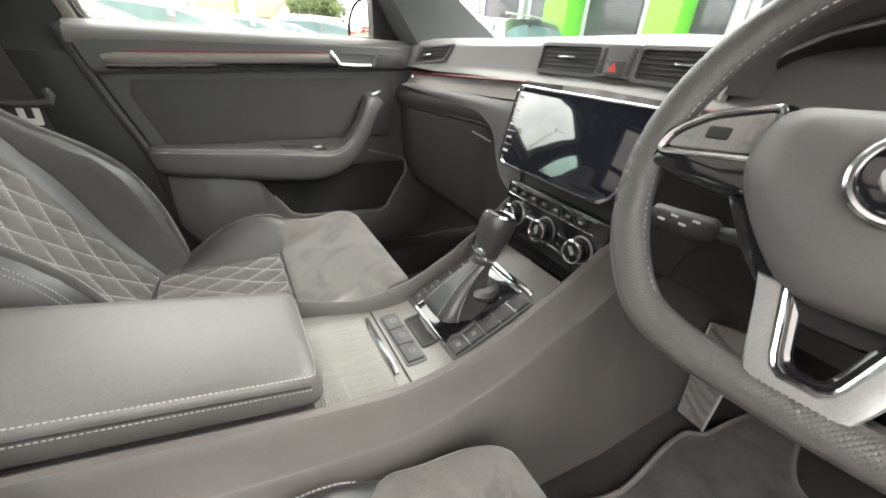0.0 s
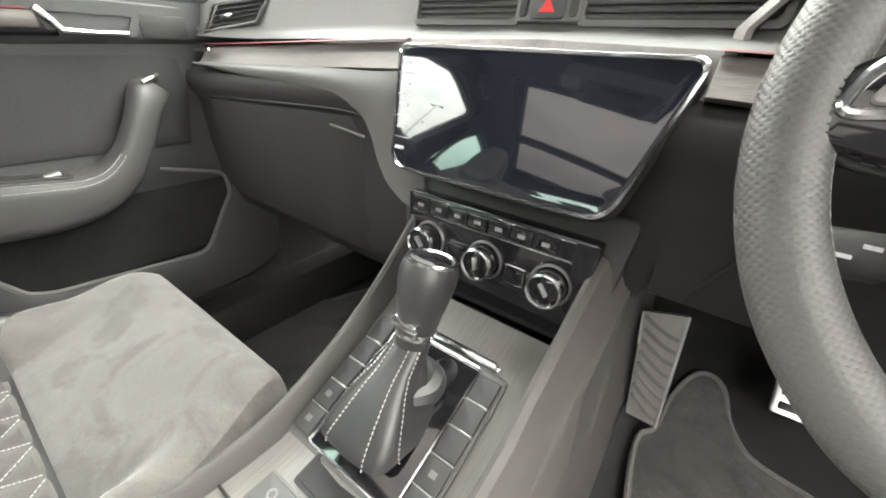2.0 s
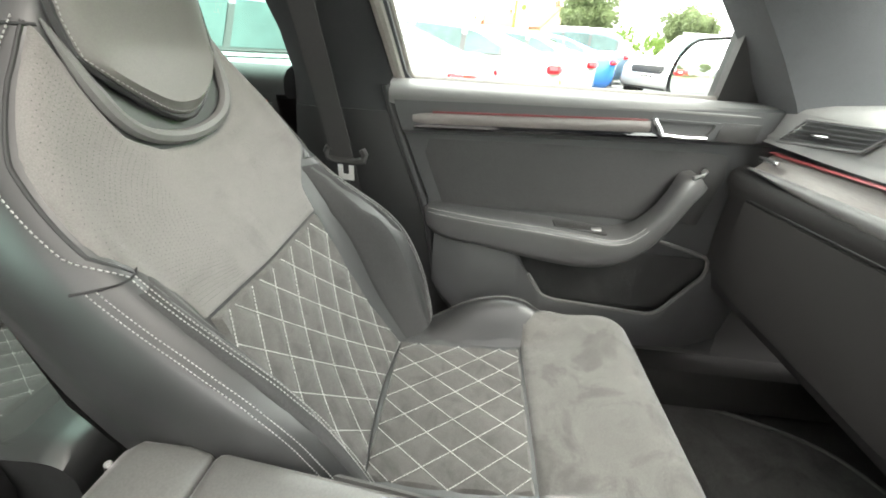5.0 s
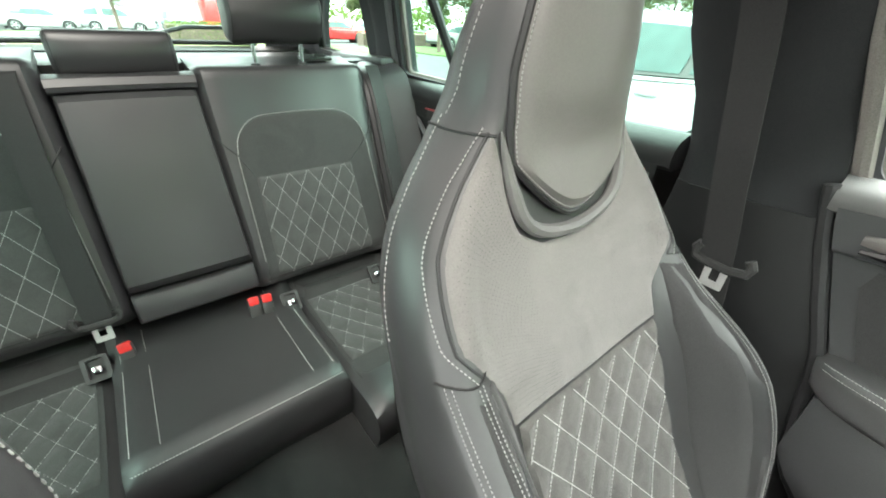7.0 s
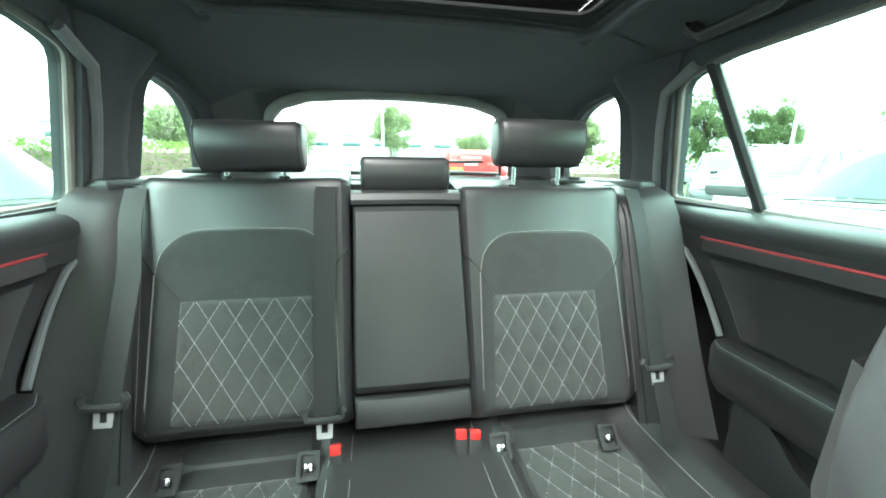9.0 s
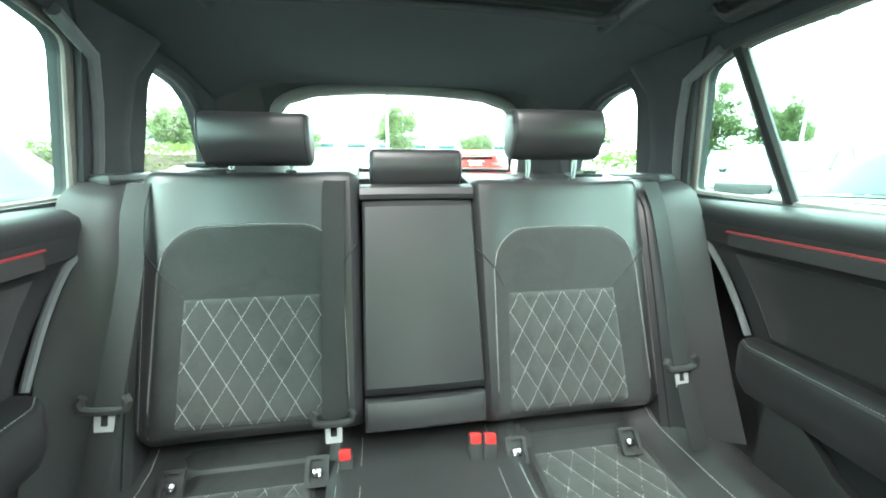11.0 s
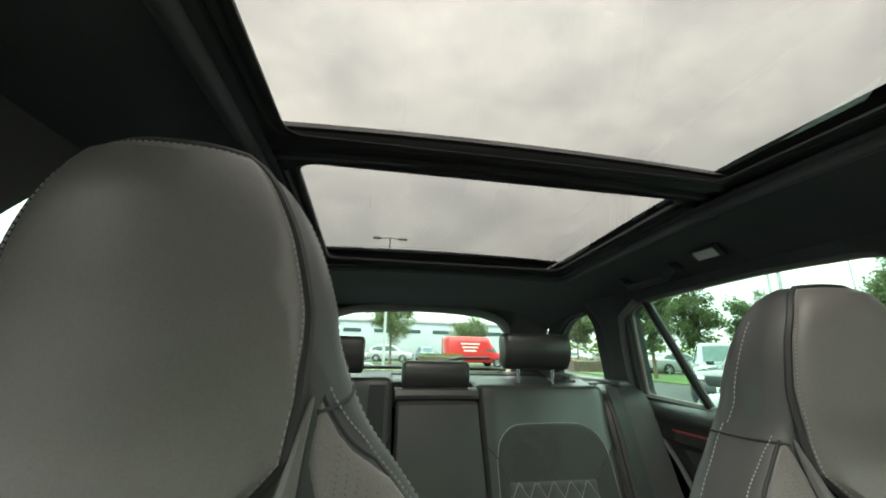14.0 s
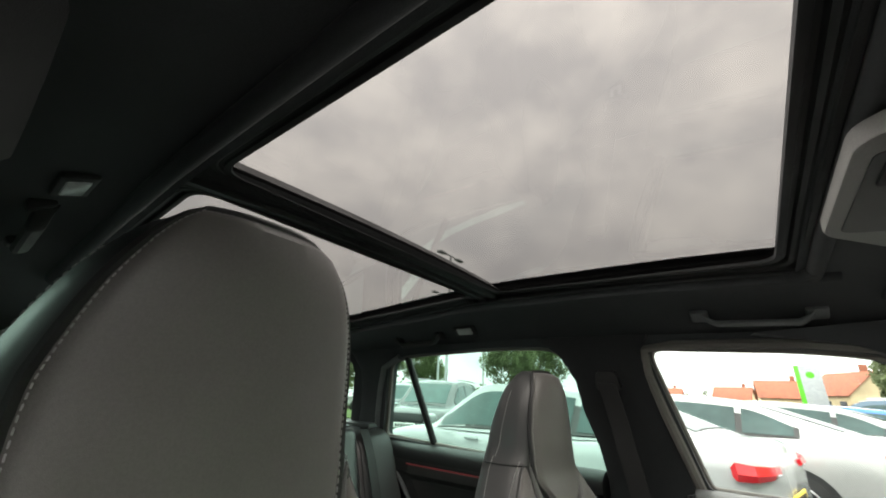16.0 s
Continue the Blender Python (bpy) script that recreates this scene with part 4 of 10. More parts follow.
for s in (-1, 1):
    known = set(bpy.data.objects.keys())
    door = front_door(s)
    if s > 0:
        # the driver's door carries its window and stands open on its front hinges
        frame_loop = [(0.78 - 0.42 * (z - 0.98), y, z) for y, z in WIN_FRONT]
        Geo().tube([(x - 0.004, y, z) for x, y, z in frame_loop], 0.022, 8, closed=True).ob("window_frame", HEADLINER, door, "dark window frame")
        o = Geo().add([(x + 0.012, y, z) for x, y, z in frame_loop], [tuple(range(len(frame_loop)))]).ob("pane", GLASS_SIDE, door, smooth=0)
        o.visible_shadow = False
        Geo().patch(lambda u, w: (0.79, -0.15 + 0.83 * u, 0.30 + 0.66 * w), 4, 4).ob("outer_skin", HARD, door, "outer door skin")
        shift_east(known)
        door.matrix_basis = Matrix.Translation((0.75, 0.70, 0)) @ Matrix.Rotation(radians(40), 4, "Z") @ Matrix.Translation((-0.75, -0.70, 0)) @ door.matrix_basis


def rear_door(s):
    e = thing("rear_door", "black rear door lining with red light line and armrest", "car door", (s * 0.72, -0.75, 0.38), group="car doors")

    def yb(z):
        return spline([(0.36, -0.90), (0.47, -0.94), (0.60, -0.975), (0.70, -1.01), (0.868, -1.136), (0.93, -1.25), (0.97, -1.285)], z)

    def skin(u, w):
        z = 0.948 - 0.57 * w
        y = yb(z) + (-0.40 - yb(z)) * u
        x = lerp([(-0.948, 0.706), (-0.935, 0.700), (-0.89, 0.702), (-0.88, 0.712), (-0.72, 0.722), (-0.60, 0.705), (-0.38, 0.70)], -z)
        return (s * x, y, z)
    Geo().patch(skin, 24, 0, vs=[0, 0.023, 0.06, 0.10, 0.12, 0.2, 0.3, 0.4, 0.5, 0.61, 0.75, 0.88, 1]).ob("lining", DARK_LINING, e)
    rings = []
    for k in range(21):
        y = -1.30 + 0.92 * k / 20
        x0 = 0.02 * max(0, (-1.2 - y) / 0.1)
        rings.append([(s * 0.716, y, 0.922), (s * (0.700 + x0), y, 0.932), (s * (0.697 + x0), y, 0.946), (s * (0.702 + x0), y, 0.962), (s * (0.718 + x0), y, 0.976), (s * 0.745, y, 0.984), (s * 0.775, y, 0.982), (s * 0.79, y, 0.97), (s * 0.79, y, 0.92)])
    Geo().loft(rings).ob("window_shelf", DARK_LINING, e, "padded black window shelf")

    def lay(z0, z1, y0, y1, proud, mat, nm, lab):
        Geo().loft([[(s * 0.708, y, z0), (s * (0.700 - proud), y, z0), (s * (0.699 - proud), y, (z0 + z1) / 2), (s * (0.700 - proud), y, z1), (s * 0.708, y, z1)] for y in [y0 + (y1 - y0) * k / 10 for k in range(11)]]).ob(nm, mat, e, lab)
    lay(0.9165, 0.9205, -1.100, -0.42, 0.004, AMBIENT, "light_line", "thin red ambient light line")
    lay(0.888, 0.9155, -1.09, -0.41, 0.005, HARD, "decor_strip", "plain black decor strip")

    def ins(u, w):
        z = 0.875 - 0.17 * w
        y = yb(z) + 0.035 + (-0.42 - yb(z) - 0.035) * u
        rim = min(u, 1 - u, w, 1 - w)
        return (s * (0.7225 - 0.0105 * min(1, rim / 0.03)), y, z)
    Geo().patch(ins, 16, 8, us=[0, 0.015, 0.03, 0.2, 0.4, 0.6, 0.8, 0.97, 1], vs=[0, 0.015, 0.03, 0.3, 0.6, 0.97, 1]).ob("insert", BLACK_CLOTH, e, "black suede door insert")
    # bright edge of the opening behind the lining
    Geo().tube([(s * 0.706, yb(z) - 0.004, z) for z in [0.70 + 0.2 * k / 8 for k in range(9)]], 0.007, 8).ob("edge_trim", PILLAR, e, "grey edge trim")
    rings, edge = [], []
    for k in range(15):
        y = -1.005 + 0.46 * k / 14
        zt = 0.700 - 0.010 * k / 14
        xi = 0.655 if k else 0.675
        rings.append([(s * 0.735, y, zt), (s * (xi + 0.02), y, zt), (s * (xi + 0.004), y, zt - 0.008), (s * xi, y, zt - 0.02), (s * (xi + 0.004), y, zt - 0.08), (s * (xi + 0.02), y, zt - 0.11), (s * 0.735, y, zt - 0.12)])
        edge.append((s * (xi + 0.009), y, zt - 0.0035))
    Geo().loft(rings).ob("armrest", DARK_LINING, e, "padded black armrest")
    Geo().stitch(edge, 0.0052, 0.0036, 0.0006).ob("stitching", DIM_THREAD, e, "pale grey stitching")
    rings = []
    for k in range(15):
        y = -0.93 + 0.45 * k / 14
        zt = spline([(-0.93, 0.59), (-0.86, 0.585), (-0.80, 0.53), (-0.70, 0.50), (-0.48, 0.49)], y)
        rings.append([(s * 0.70, y, zt), (s * 0.682, y, zt), (s * 0.678, y, zt - 0.01), (s * 0.676, y, 0.45), (s * 0.684, y, 0.385), (s * 0.71, y, 0.38)])
    Geo().loft(rings).ob("bin_wall", DARK_LINING, e, "black door bin wall")
    return e


for s in (-1, 1):
    known = set(bpy.data.objects.keys())
    rear_door(s)
    if s > 0:
        shift_east(known)


# door mirror outside the passenger window
def door_mirror(s):
    e = thing("door_mirror", "black-framed door mirror with a silver glass", "door mirror", (s * 0.86, 0.62, 0.95))
    # glass faces the rear and slightly inwards
    m = basis((s * 0.930, 0.585, 1.022), (s * 0.80, -0.60, 0), (0, 0, 1))
    if (m.to_3x3() @ V((0, 0, 1))).y > 0:
        m = basis((s * 0.930, 0.585, 1.022), (-s * 0.80, 0.60, 0), (0, 0, 1))
    way = 1 if (m.to_3x3() @ V((1, 0, 0))).x * s > 0 else -1
    pts = rounded([(way * a, b) for a, b in ((-0.125, -0.062), (0.120, -0.068), (0.128, 0.0), (0.095, 0.060), (-0.05, 0.070), (-0.13, 0.03))][::way], 0.035, 5)
    Geo().prism(pts, m, 0.004, 0.002).ob("glass", MIRROR, e, "silver mirror glass")
    big = [(a * 1.06, b * 1.10) for a, b in pts]
    bow = []
    for d, k in ((0.006, 1.0), (-0.02, 1.05), (-0.06, 1.0), (-0.10, 0.82), (-0.13, 0.5), (-0.14, 0.1)):
        bow.append([m @ V((a * k, b * k, d)) for a, b in big])
    Geo().loft([[m @ V((a * 1.0, b * 1.0, -0.003)) for a, b in pts]] + bow, caps=True).ob("housing", GLOSS, e, "black mirror housing")
    Geo().tube([(s * 0.845, 0.66, 0.965), (s * 0.80, 0.665, 0.955), (s * 0.77, 0.65, 0.96)], 0.03, 8, flat=0.6).ob("arm", HARD, e, "black mirror arm")
    sail = [(0.50, 0.962), (0.64, 0.962), (0.47, 1.13)]
    Geo().add([(s * (glass_x(z) - 0.012), y, z) for y, z in sail] + [(s * (glass_x(z) + 0.03), y, z) for y, z in sail], [(0, 1, 2), (5, 4, 3), (0, 1, 4, 3), (1, 2, 5, 4), (2, 0, 3, 5)]).ob("sail_panel", HARD, e, "black triangular sail panel", smooth=0)


door_mirror(-1)


# roof handles and reading lamps
def roof_handle(s, y0, y1, kind, x=0.575):
    def on_roof(x, y, dz):
        return (s * x, y, roof_z(x, y) + dz)
    e = thing("grab_handle", kind, "grab handle", (s * 0.585, (y0 + y1) / 2, 1.35), group="roof grab handles")
    d = (y1 - y0)
    front = "grey" in kind
    rings = []
    for k in range(21):
        q = k / 20
        lift = 0.028 * min(1.0, 7 * min(q, 1 - q)) ** 0.6
        y = y0 + d * q
        c = V(on_roof(x - 0.016, y, 0.006 - lift - 0.006))
        hw, hh = (0.0075, 0.0055) if front else (0.011, 0.008)
        if q in (0, 1):
            hw, hh = hw * 1.3, hh * 1.3
        tilt = Matrix.Rotation(s * 0.6, 3, "Y")
        rings.append([c + tilt @ V((a * hw, 0, b * hh)) for a, b in ((-1, -0.5), (-0.6, -1), (0.6, -1), (1, -0.5), (1, 0.5), (0.6, 1), (-0.6, 1), (-1, 0.5))])
    Geo().loft(rings).ob("grip", PILLAR if front else HARD, e)
    for yy in (y0, y1):
        Geo().box((0.032, 0.036, 0.016), Matrix.Translation(on_roof(x - 0.010, yy, -0.004)) @ Matrix.Rotation(s * 0.6, 4, "Y"), 0.005).ob("hinge", PILLAR if front else HARD, e, "handle hinge")


roof_handle(-1, -1.06, -0.86, "black folding grab handle on the headliner")
roof_handle(1, -0.96, -0.76, "black folding grab handle on the headliner", 0.505)
roof_handle(-1, -0.075, 0.130, "grey-black folding grab handle on the headliner")
roof_handle(1, -0.075, 0.130, "grey-black folding grab handle on the headliner")
for s in (-1, 1):
    lx, ly, turn = (0.555, -0.745, 0.75) if s < 0 else (0.478, -0.665, 0.4)
    e = thing("reading_lamp", "small clear reading lamp set in the headliner", "reading lamp", (s * lx, ly, 1.36), group="reading lamps")
    m = Matrix.Translation((s * lx, ly, roof_z(lx, ly) - 0.004)) @ Matrix.Rotation(s * turn, 4, "Y")
    Geo().box((0.04, 0.085, 0.010), m, 0.004).ob("housing", HARD, e, "black lamp housing")
    Geo().box((0.026, 0.06, 0.010), m @ Matrix.Translation((0, 0, -0.003)), 0.004).ob("lens", LAMP_LENS, e, "clear ribbed lens")
# roof console between the visors
e = thing("roof_console", "grey roof console with lamp lenses and switches", "roof console", (-0.02, 0.22, 1.40))
m = Matrix.Translation((-0.012, 0.19, 1.386)) @ Matrix.Rotation(-0.10, 4, "X")
flip = Matrix.Rotation(math.pi, 4, "Y")
Geo().prism(rounded([(-0.115, -0.085), (0.115, -0.085), (0.215, 0.02), (0.19, 0.115), (-0.19, 0.115), (-0.215, 0.02)], 0.018, 5), m @ flip, 0.020, 0.006).ob("housing", LAMP_GREY, e, "pale grey housing")
Geo().prism(rounded([(-0.10, -0.07), (0.10, -0.07), (0.115, 0.06), (-0.115, 0.06)], 0.012, 4), m @ Matrix.Translation((0, 0, -0.0185)) @ flip, 0.003, 0.001).ob("centre_panel", SOFT_GREY, e, "dark grey centre panel")
Geo().box((0.045, 0.032, 0.008), m @ Matrix.Translation((0.06, -0.045, -0.022)), 0.003).ob("sensor", RUBBER, e, "black sensor window")
for sx in (-1, 1):
    Geo().prism(rounded([(-0.035, -0.035), (0.035, -0.022), (0.03, 0.045), (-0.035, 0.045)] if sx > 0 else [(-0.035, -0.022), (0.035, -0.035), (0.035, 0.045), (-0.03, 0.045)], 0.010, 3), m @ Matrix.Translation((sx * 0.162, 0.02, -0.0185)) @ flip, 0.005, 0.002).ob("lens", LAMP_LENS, e, "clear lamp lens")
    for k in range(3):
        Geo().box((0.02, 0.004, 0.002), m @ Matrix.Translation((sx * 0.122, -0.012 + 0.02 * k, -0.0205)), 0.0005).ob("mark", HARD, e, "dark printed mark")
for k in range(4):
    Geo().box((0.028, 0.022, 0.006), m @ Matrix.Translation((-0.048 + 0.032 * k, 0.03, -0.0225)), 0.002).ob("button", HARD, e, "black push button")
for s in (-1, 1):
    e = thing("sun_visor", "black cloth sun visor folded against the headliner", "sun visor", (s * 0.36, 0.3, 1.40), group="sun visors")
    m = Matrix.Translation((s * 0.39, 0.30, roof_z(0.36, 0.30) - 0.014)) @ Matrix.Rotation(-0.19, 4, "X") @ Matrix.Rotation(s * 0.13, 4, "Y")
    Geo().box((0.36, 0.16, 0.016), m, 0.007, 3).ob("panel", HEADLINER, e, "black cloth panel")
    Geo().tube([m @ V((-s * 0.17, 0.075, 0.0)), m @ V((s * 0.17, 0.075, 0.0))], 0.006, 8).ob("rod", HARD, e, "black pivot rod")


# ---- dashboard ----
CX = -0.008
dash = thing("dashboard", "dark grey dashboard with vents, decor strip and glovebox", "dashboard", (0, 0.75, 0.5))


def dash_row(x):
    """The dashboard's outline (y, z) at x: from the windscreen over the top and down the face."""
    a = abs(x - CX)
    end = max(0.0, (a - 0.45) / 0.25)
    lip = 0.612 - 0.020 * end
    low = 0.012 * min(1, a / 0.5)
    return [(1.27 - 0.16 * (a / 0.7) ** 2, 0.962), (1.05, 0.995 - low), (0.85, 1.008 - low), (0.72, 1.006 - low), (0.645, 0.998 - low * 0.9), (lip + 0.008, 0.990 - low), (lip, 0.984 - low)]


def face_row(x):
    a = abs(x - CX)
    end = max(0.0, (a - 0.45) / 0.25)
    lip = 0.612 - 0.020 * end
    low = 0.012 * min(1, a / 0.5)
    return [(lip, 0.984 - low), (lip - 0.004, 0.978 - low), (lip - 0.012, 0.942 - low * 0.7), (lip - 0.020, 0.934 - low * 0.7), (0.575, 0.930 - low * 0.8), (0.569, 0.926 - low)]


def body_row(x):
    a = abs(x - CX)
    low = 0.022 * min(1, max(0, a - 0.16) / 0.45)
    lower = [(0.552, 0.80), (0.556, 0.72), (0.566, 0.64), (0.59, 0.585), (0.66, 0.545), (0.90, 0.54), (1.25, 0.60)]
    short = [(0.553, 0.80), (0.560, 0.75), (0.580, 0.715), (0.63, 0.70), (0.70, 0.70), (0.90, 0.70), (1.25, 0.72)]
    k = min(1.0, max(0.0, (x - 0.10) / 0.05))
    return [(0.562, 0.888 - low), (0.548, 0.882 - low), (0.538, 0.874 - low), (0.535, 0.862 - low), (0.538, 0.848 - low), (0.546, 0.838 - low)] + [(p[0] + (q[0] - p[0]) * k, p[1] + (q[1] - p[1]) * k) for p, q in zip(lower, short)]


xs = [-0.70 + 1.40 * k / 56 for k in range(57)]
Geo().loft([[(x, y, z) for y, z in dash_row(x)] for x in xs], closed=False, caps=False).ob("top_pad", SOFT_GREY, dash, "soft grey dashboard top")
Geo().loft([[(x, y, z) for y, z in face_row(x)] for x in xs], closed=False, caps=False).ob("vent_band", SOFT_GREY, dash, "soft grey vent band")
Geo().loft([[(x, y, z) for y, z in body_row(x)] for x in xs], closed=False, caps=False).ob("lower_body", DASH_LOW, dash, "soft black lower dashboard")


def dash_strip(x0, x1, nm):
    def row(x, z0, z1, proud):
        a = abs(x - CX)
        low = 0.022 * min(1, max(0, a - 0.16) / 0.45)
        y0, y1 = 0.551 + proud, 0.569 + proud
        return [(x, y0, z0 - low), (x, y0 - 0.006, z0 + 0.004 - low), (x, (y0 + y1) / 2 - 0.004, (z0 + z1) / 2 - low), (x, y1 - 0.003, z1 - 0.003 - low * 0.9), (x, y1 + 0.003, z1 - low * 0.9), (x, y1 + 0.03, z0 - low)]
    n = 20
    Geo().loft([row(x0 + (x1 - x0) * k / n, 0.8875, 0.9195, 0.0) for k in range(n + 1)]).ob(nm, DECOR, dash, "brushed grey decor strip")
    Geo().loft([[(x, 0.563, 0.9215 - 0.020 * min(1, max(0, abs(x - CX) - 0.16) / 0.45)), (x, 0.561, 0.922 - 0.020 * min(1, max(0, abs(x - CX) - 0.16) / 0.45)), (x, 0.564, 0.9235 - 0.020 * min(1, max(0, abs(x - CX) - 0.16) / 0.45)), (x, 0.575, 0.9235 - 0.020 * min(1, max(0, abs(x - CX) - 0.16) / 0.45))] for x in [x0 + (x1 - x0) * k / n for k in range(n + 1)]]).ob("light_line", AMBIENT_DIM, dash, "thin red ambient light line")


# the satin wing under the strip, which sweeps down beside the screen to the console
lower_edge = smooth_line([(-0.655, 0, 0.869), (-0.52, 0, 0.8605), (-0.40, 0, 0.858), (-0.32, 0, 0.856), (-0.262, 0, 0.848), (-0.222, 0, 0.836), (-0.203, 0, 0.812), (-0.192, 0, 0.780), (-0.176, 0, 0.752), (-0.150, 0, 0.735)], 5)
upper_edge = smooth_line([(-0.655, 0, 0.872), (-0.54, 0, 0.8765), (-0.44, 0, 0.880), (-0.36, 0, 0.883), (-0.28, 0, 0.885), (-0.20, 0, 0.886), (-0.14, 0, 0.886), (-0.115, 0, 0.85), (-0.112, 0, 0.80), (-0.112, 0, 0.735)], 5)
rings = []
for lo, up in zip(lower_edge, upper_edge):
    ring = []
    for w, y in ((0.0, 0.556), (0.0, 0.5405), (0.03, 0.5385), (0.15, 0.5365), (0.35, 0.5335), (0.6, 0.5325), (0.85, 0.5345), (1.0, 0.5385), (1.0, 0.552)):
        p = lo.lerp(up, w)
        ring.append((p.x, y + 0.10 * max(0.0, 0.80 - p.z) ** 1.3, p.z))
    rings.append(ring)
Geo().loft(rings, caps=False).ob("satin_wing", DASH_SATIN, dash, "satin grey band that sweeps down beside the screen", smooth=50)
dash_strip(-0.655, -0.16, "decor_strip")
dash_strip(0.145, 0.24, "decor_strip")
Geo().box((0.045, 0.008, 0.008), pose(-0.625, 0.545, 0.893, 0, 0, 4), 0.003).ob("badge", CHROME, dash, "small chrome badge")


def vent(x0, x1, zl, zh, y, n, name="air_vent"):
    e = thing(name, "black slatted air vent with a bright thumb tab and grey frame", "air vent", ((x0 + x1) / 2, y, (zl + zh) / 2), group="air vents")
    m = basis(((x0 + x1) / 2, y, (zl + zh) / 2), (1, 0, 0), (0, 0.22, 1))
    if (m.to_3x3() @ V((0, 0, 1))).y > 0:
        m = m @ Matrix.Rotation(math.pi, 4, "Y")
    w, h = (x1 - x0) / 2, (zh - zl) / 2
    out = rounded([(-w - 0.006, -h - 0.005), (w + 0.006, -h - 0.005), (w + 0.006, h + 0.005), (-w - 0.006, h + 0.005)], 0.008)
    inn = rounded([(-w, -h), (w, -h), (w, h), (-w, h)], 0.006)
    Geo().loft([[m @ V((a, b, -0.006)) for a, b in out], [m @ V((a, b, 0.004)) for a, b in out], [m @ V((a, b, 0.005)) for a, b in inn], [m @ V((a, b, -0.02)) for a, b in inn]], caps=False).ob("frame", SOFT_GREY, e, "grey vent frame")
    Geo().prism(inn, m @ Matrix.Translation((0, 0, -0.022)), 0.006, 0.001).ob("backing", RUBBER, e, "dark vent backing")
    for k in range(n):
        b = -h + (k + 0.5) * 2 * h / n
        Geo().box((2 * w - 0.002, 0.0022, 0.014), m @ Matrix.Translation((0, b, -0.004)) @ Matrix.Rotation(0.25, 4, "X"), 0.0008).ob("slat", HARD, e)
    Geo().box((0.036, 0.004, 0.012), m @ Matrix.Translation((0, 0.002, 0.004)), 0.0015).ob("thumb_tab", CHROME, e, "bright thumb tab")


vent(-0.174, -0.044, 0.942, 0.980, 0.603, 6)
vent(0.026, 0.172, 0.942, 0.980, 0.603, 6)
def corner_vent(bl, br, tr, tl, y, n):
    """A slanted vent in the dashboard's end, its slats between two sloping edges."""
    e = thing("air_vent", "slanted black slatted vent in the end of the dashboard", "air vent", ((bl[0] + tr[0]) / 2, y, (bl[1] + tr[1]) / 2), group="air vents")

    def at(u, w, d=0.0):
        x = (bl[0] + (br[0] - bl[0]) * u) * (1 - w) + (tl[0] + (tr[0] - tl[0]) * u) * w
        z = (bl[1] + (br[1] - bl[1]) * u) * (1 - w) + (tl[1] + (tr[1] - tl[1]) * u) * w
        return V((x, y + 0.012 * w - 0.018 * (1 - u) + d, z))
    rim = [at(u, 0) for u in (0, 0.25, 0.5, 0.75, 1)] + [at(1, w) for w in (0.33, 0.66)] + [at(u, 1) for u in (1, 0.75, 0.5, 0.25, 0)] + [at(0, w) for w in (0.66, 0.33)]
    Geo().tube(rim, 0.0030, 8, closed=True).ob("frame", SOFT_GREY, e, "slim grey vent frame")
    Geo().patch(lambda u, w: at(u, w, 0.016), 6, 4).ob("backing", RUBBER, e, "dark vent backing")
    for k in range(n):
        w = (k + 0.6) / n
        Geo().loft([[at(u, w, -0.004), at(u, w + 0.035, -0.003), at(u, w + 0.10, 0.014), at(u, w + 0.06, 0.014)] for u in (0.01, 0.3, 0.6, 0.99)]).ob("slat", SOFT, e)
    Geo().box((0.034, 0.008, 0.005), Matrix.Translation(at(0.45, 0.42, -0.008)) @ Matrix.Rotation(-0.09, 4, "Y"), 0.0015).ob("thumb_tab", CHROME, e, "bright thumb tab")


corner_vent((-0.668, 0.9215), (-0.520, 0.939), (-0.497, 0.974), (-0.640, 0.9655), 0.592, 5)
vent(0.52, 0.63, 0.935, 0.966, 0.594, 5)
# hazard switch block
e = thing("switch_block", "grey switch block with a red hazard triangle", "switch block", (-0.009, 0.6, 0.96))
m = basis((-0.009, 0.604, 0.9605), (1, 0, 0), (0, 0.22, 1))
Geo().prism(rounded([(-0.033, -0.021), (0.033, -0.021), (0.033, 0.024), (-0.033, 0.024)], 0.004), m, 0.008, 0.002).ob("plate", SOFT_GREY, e, "grey switch plate")
Geo().prism(rounded([(-0.017, -0.019), (0.017, -0.019), (0.017, 0.002), (-0.017, 0.002)], 0.003), m @ Matrix.Translation((0, 0, 0.007)), 0.004, 0.0015).ob("hazard_switch", SOFT, e, "grey hazard switch")
Geo().prism([(-0.0085, -0.014), (0.0085, -0.014), (0, -0.001)], m @ Matrix.Translation((0, 0, 0.0105)), 0.0012, 0.0004).ob("triangle", HAZARD, e, "red warning triangle")
for sx in (-1, 1):
    Geo().prism(rounded([(-0.004, -0.018), (0.004, -0.018), (0.004, 0.018), (-0.004, 0.018)], 0.003), m @ Matrix.Translation((sx * 0.0255, 0.001, 0.007)), 0.003, 0.001).ob("thumb_wheel", HARD, e, "black thumb wheel")
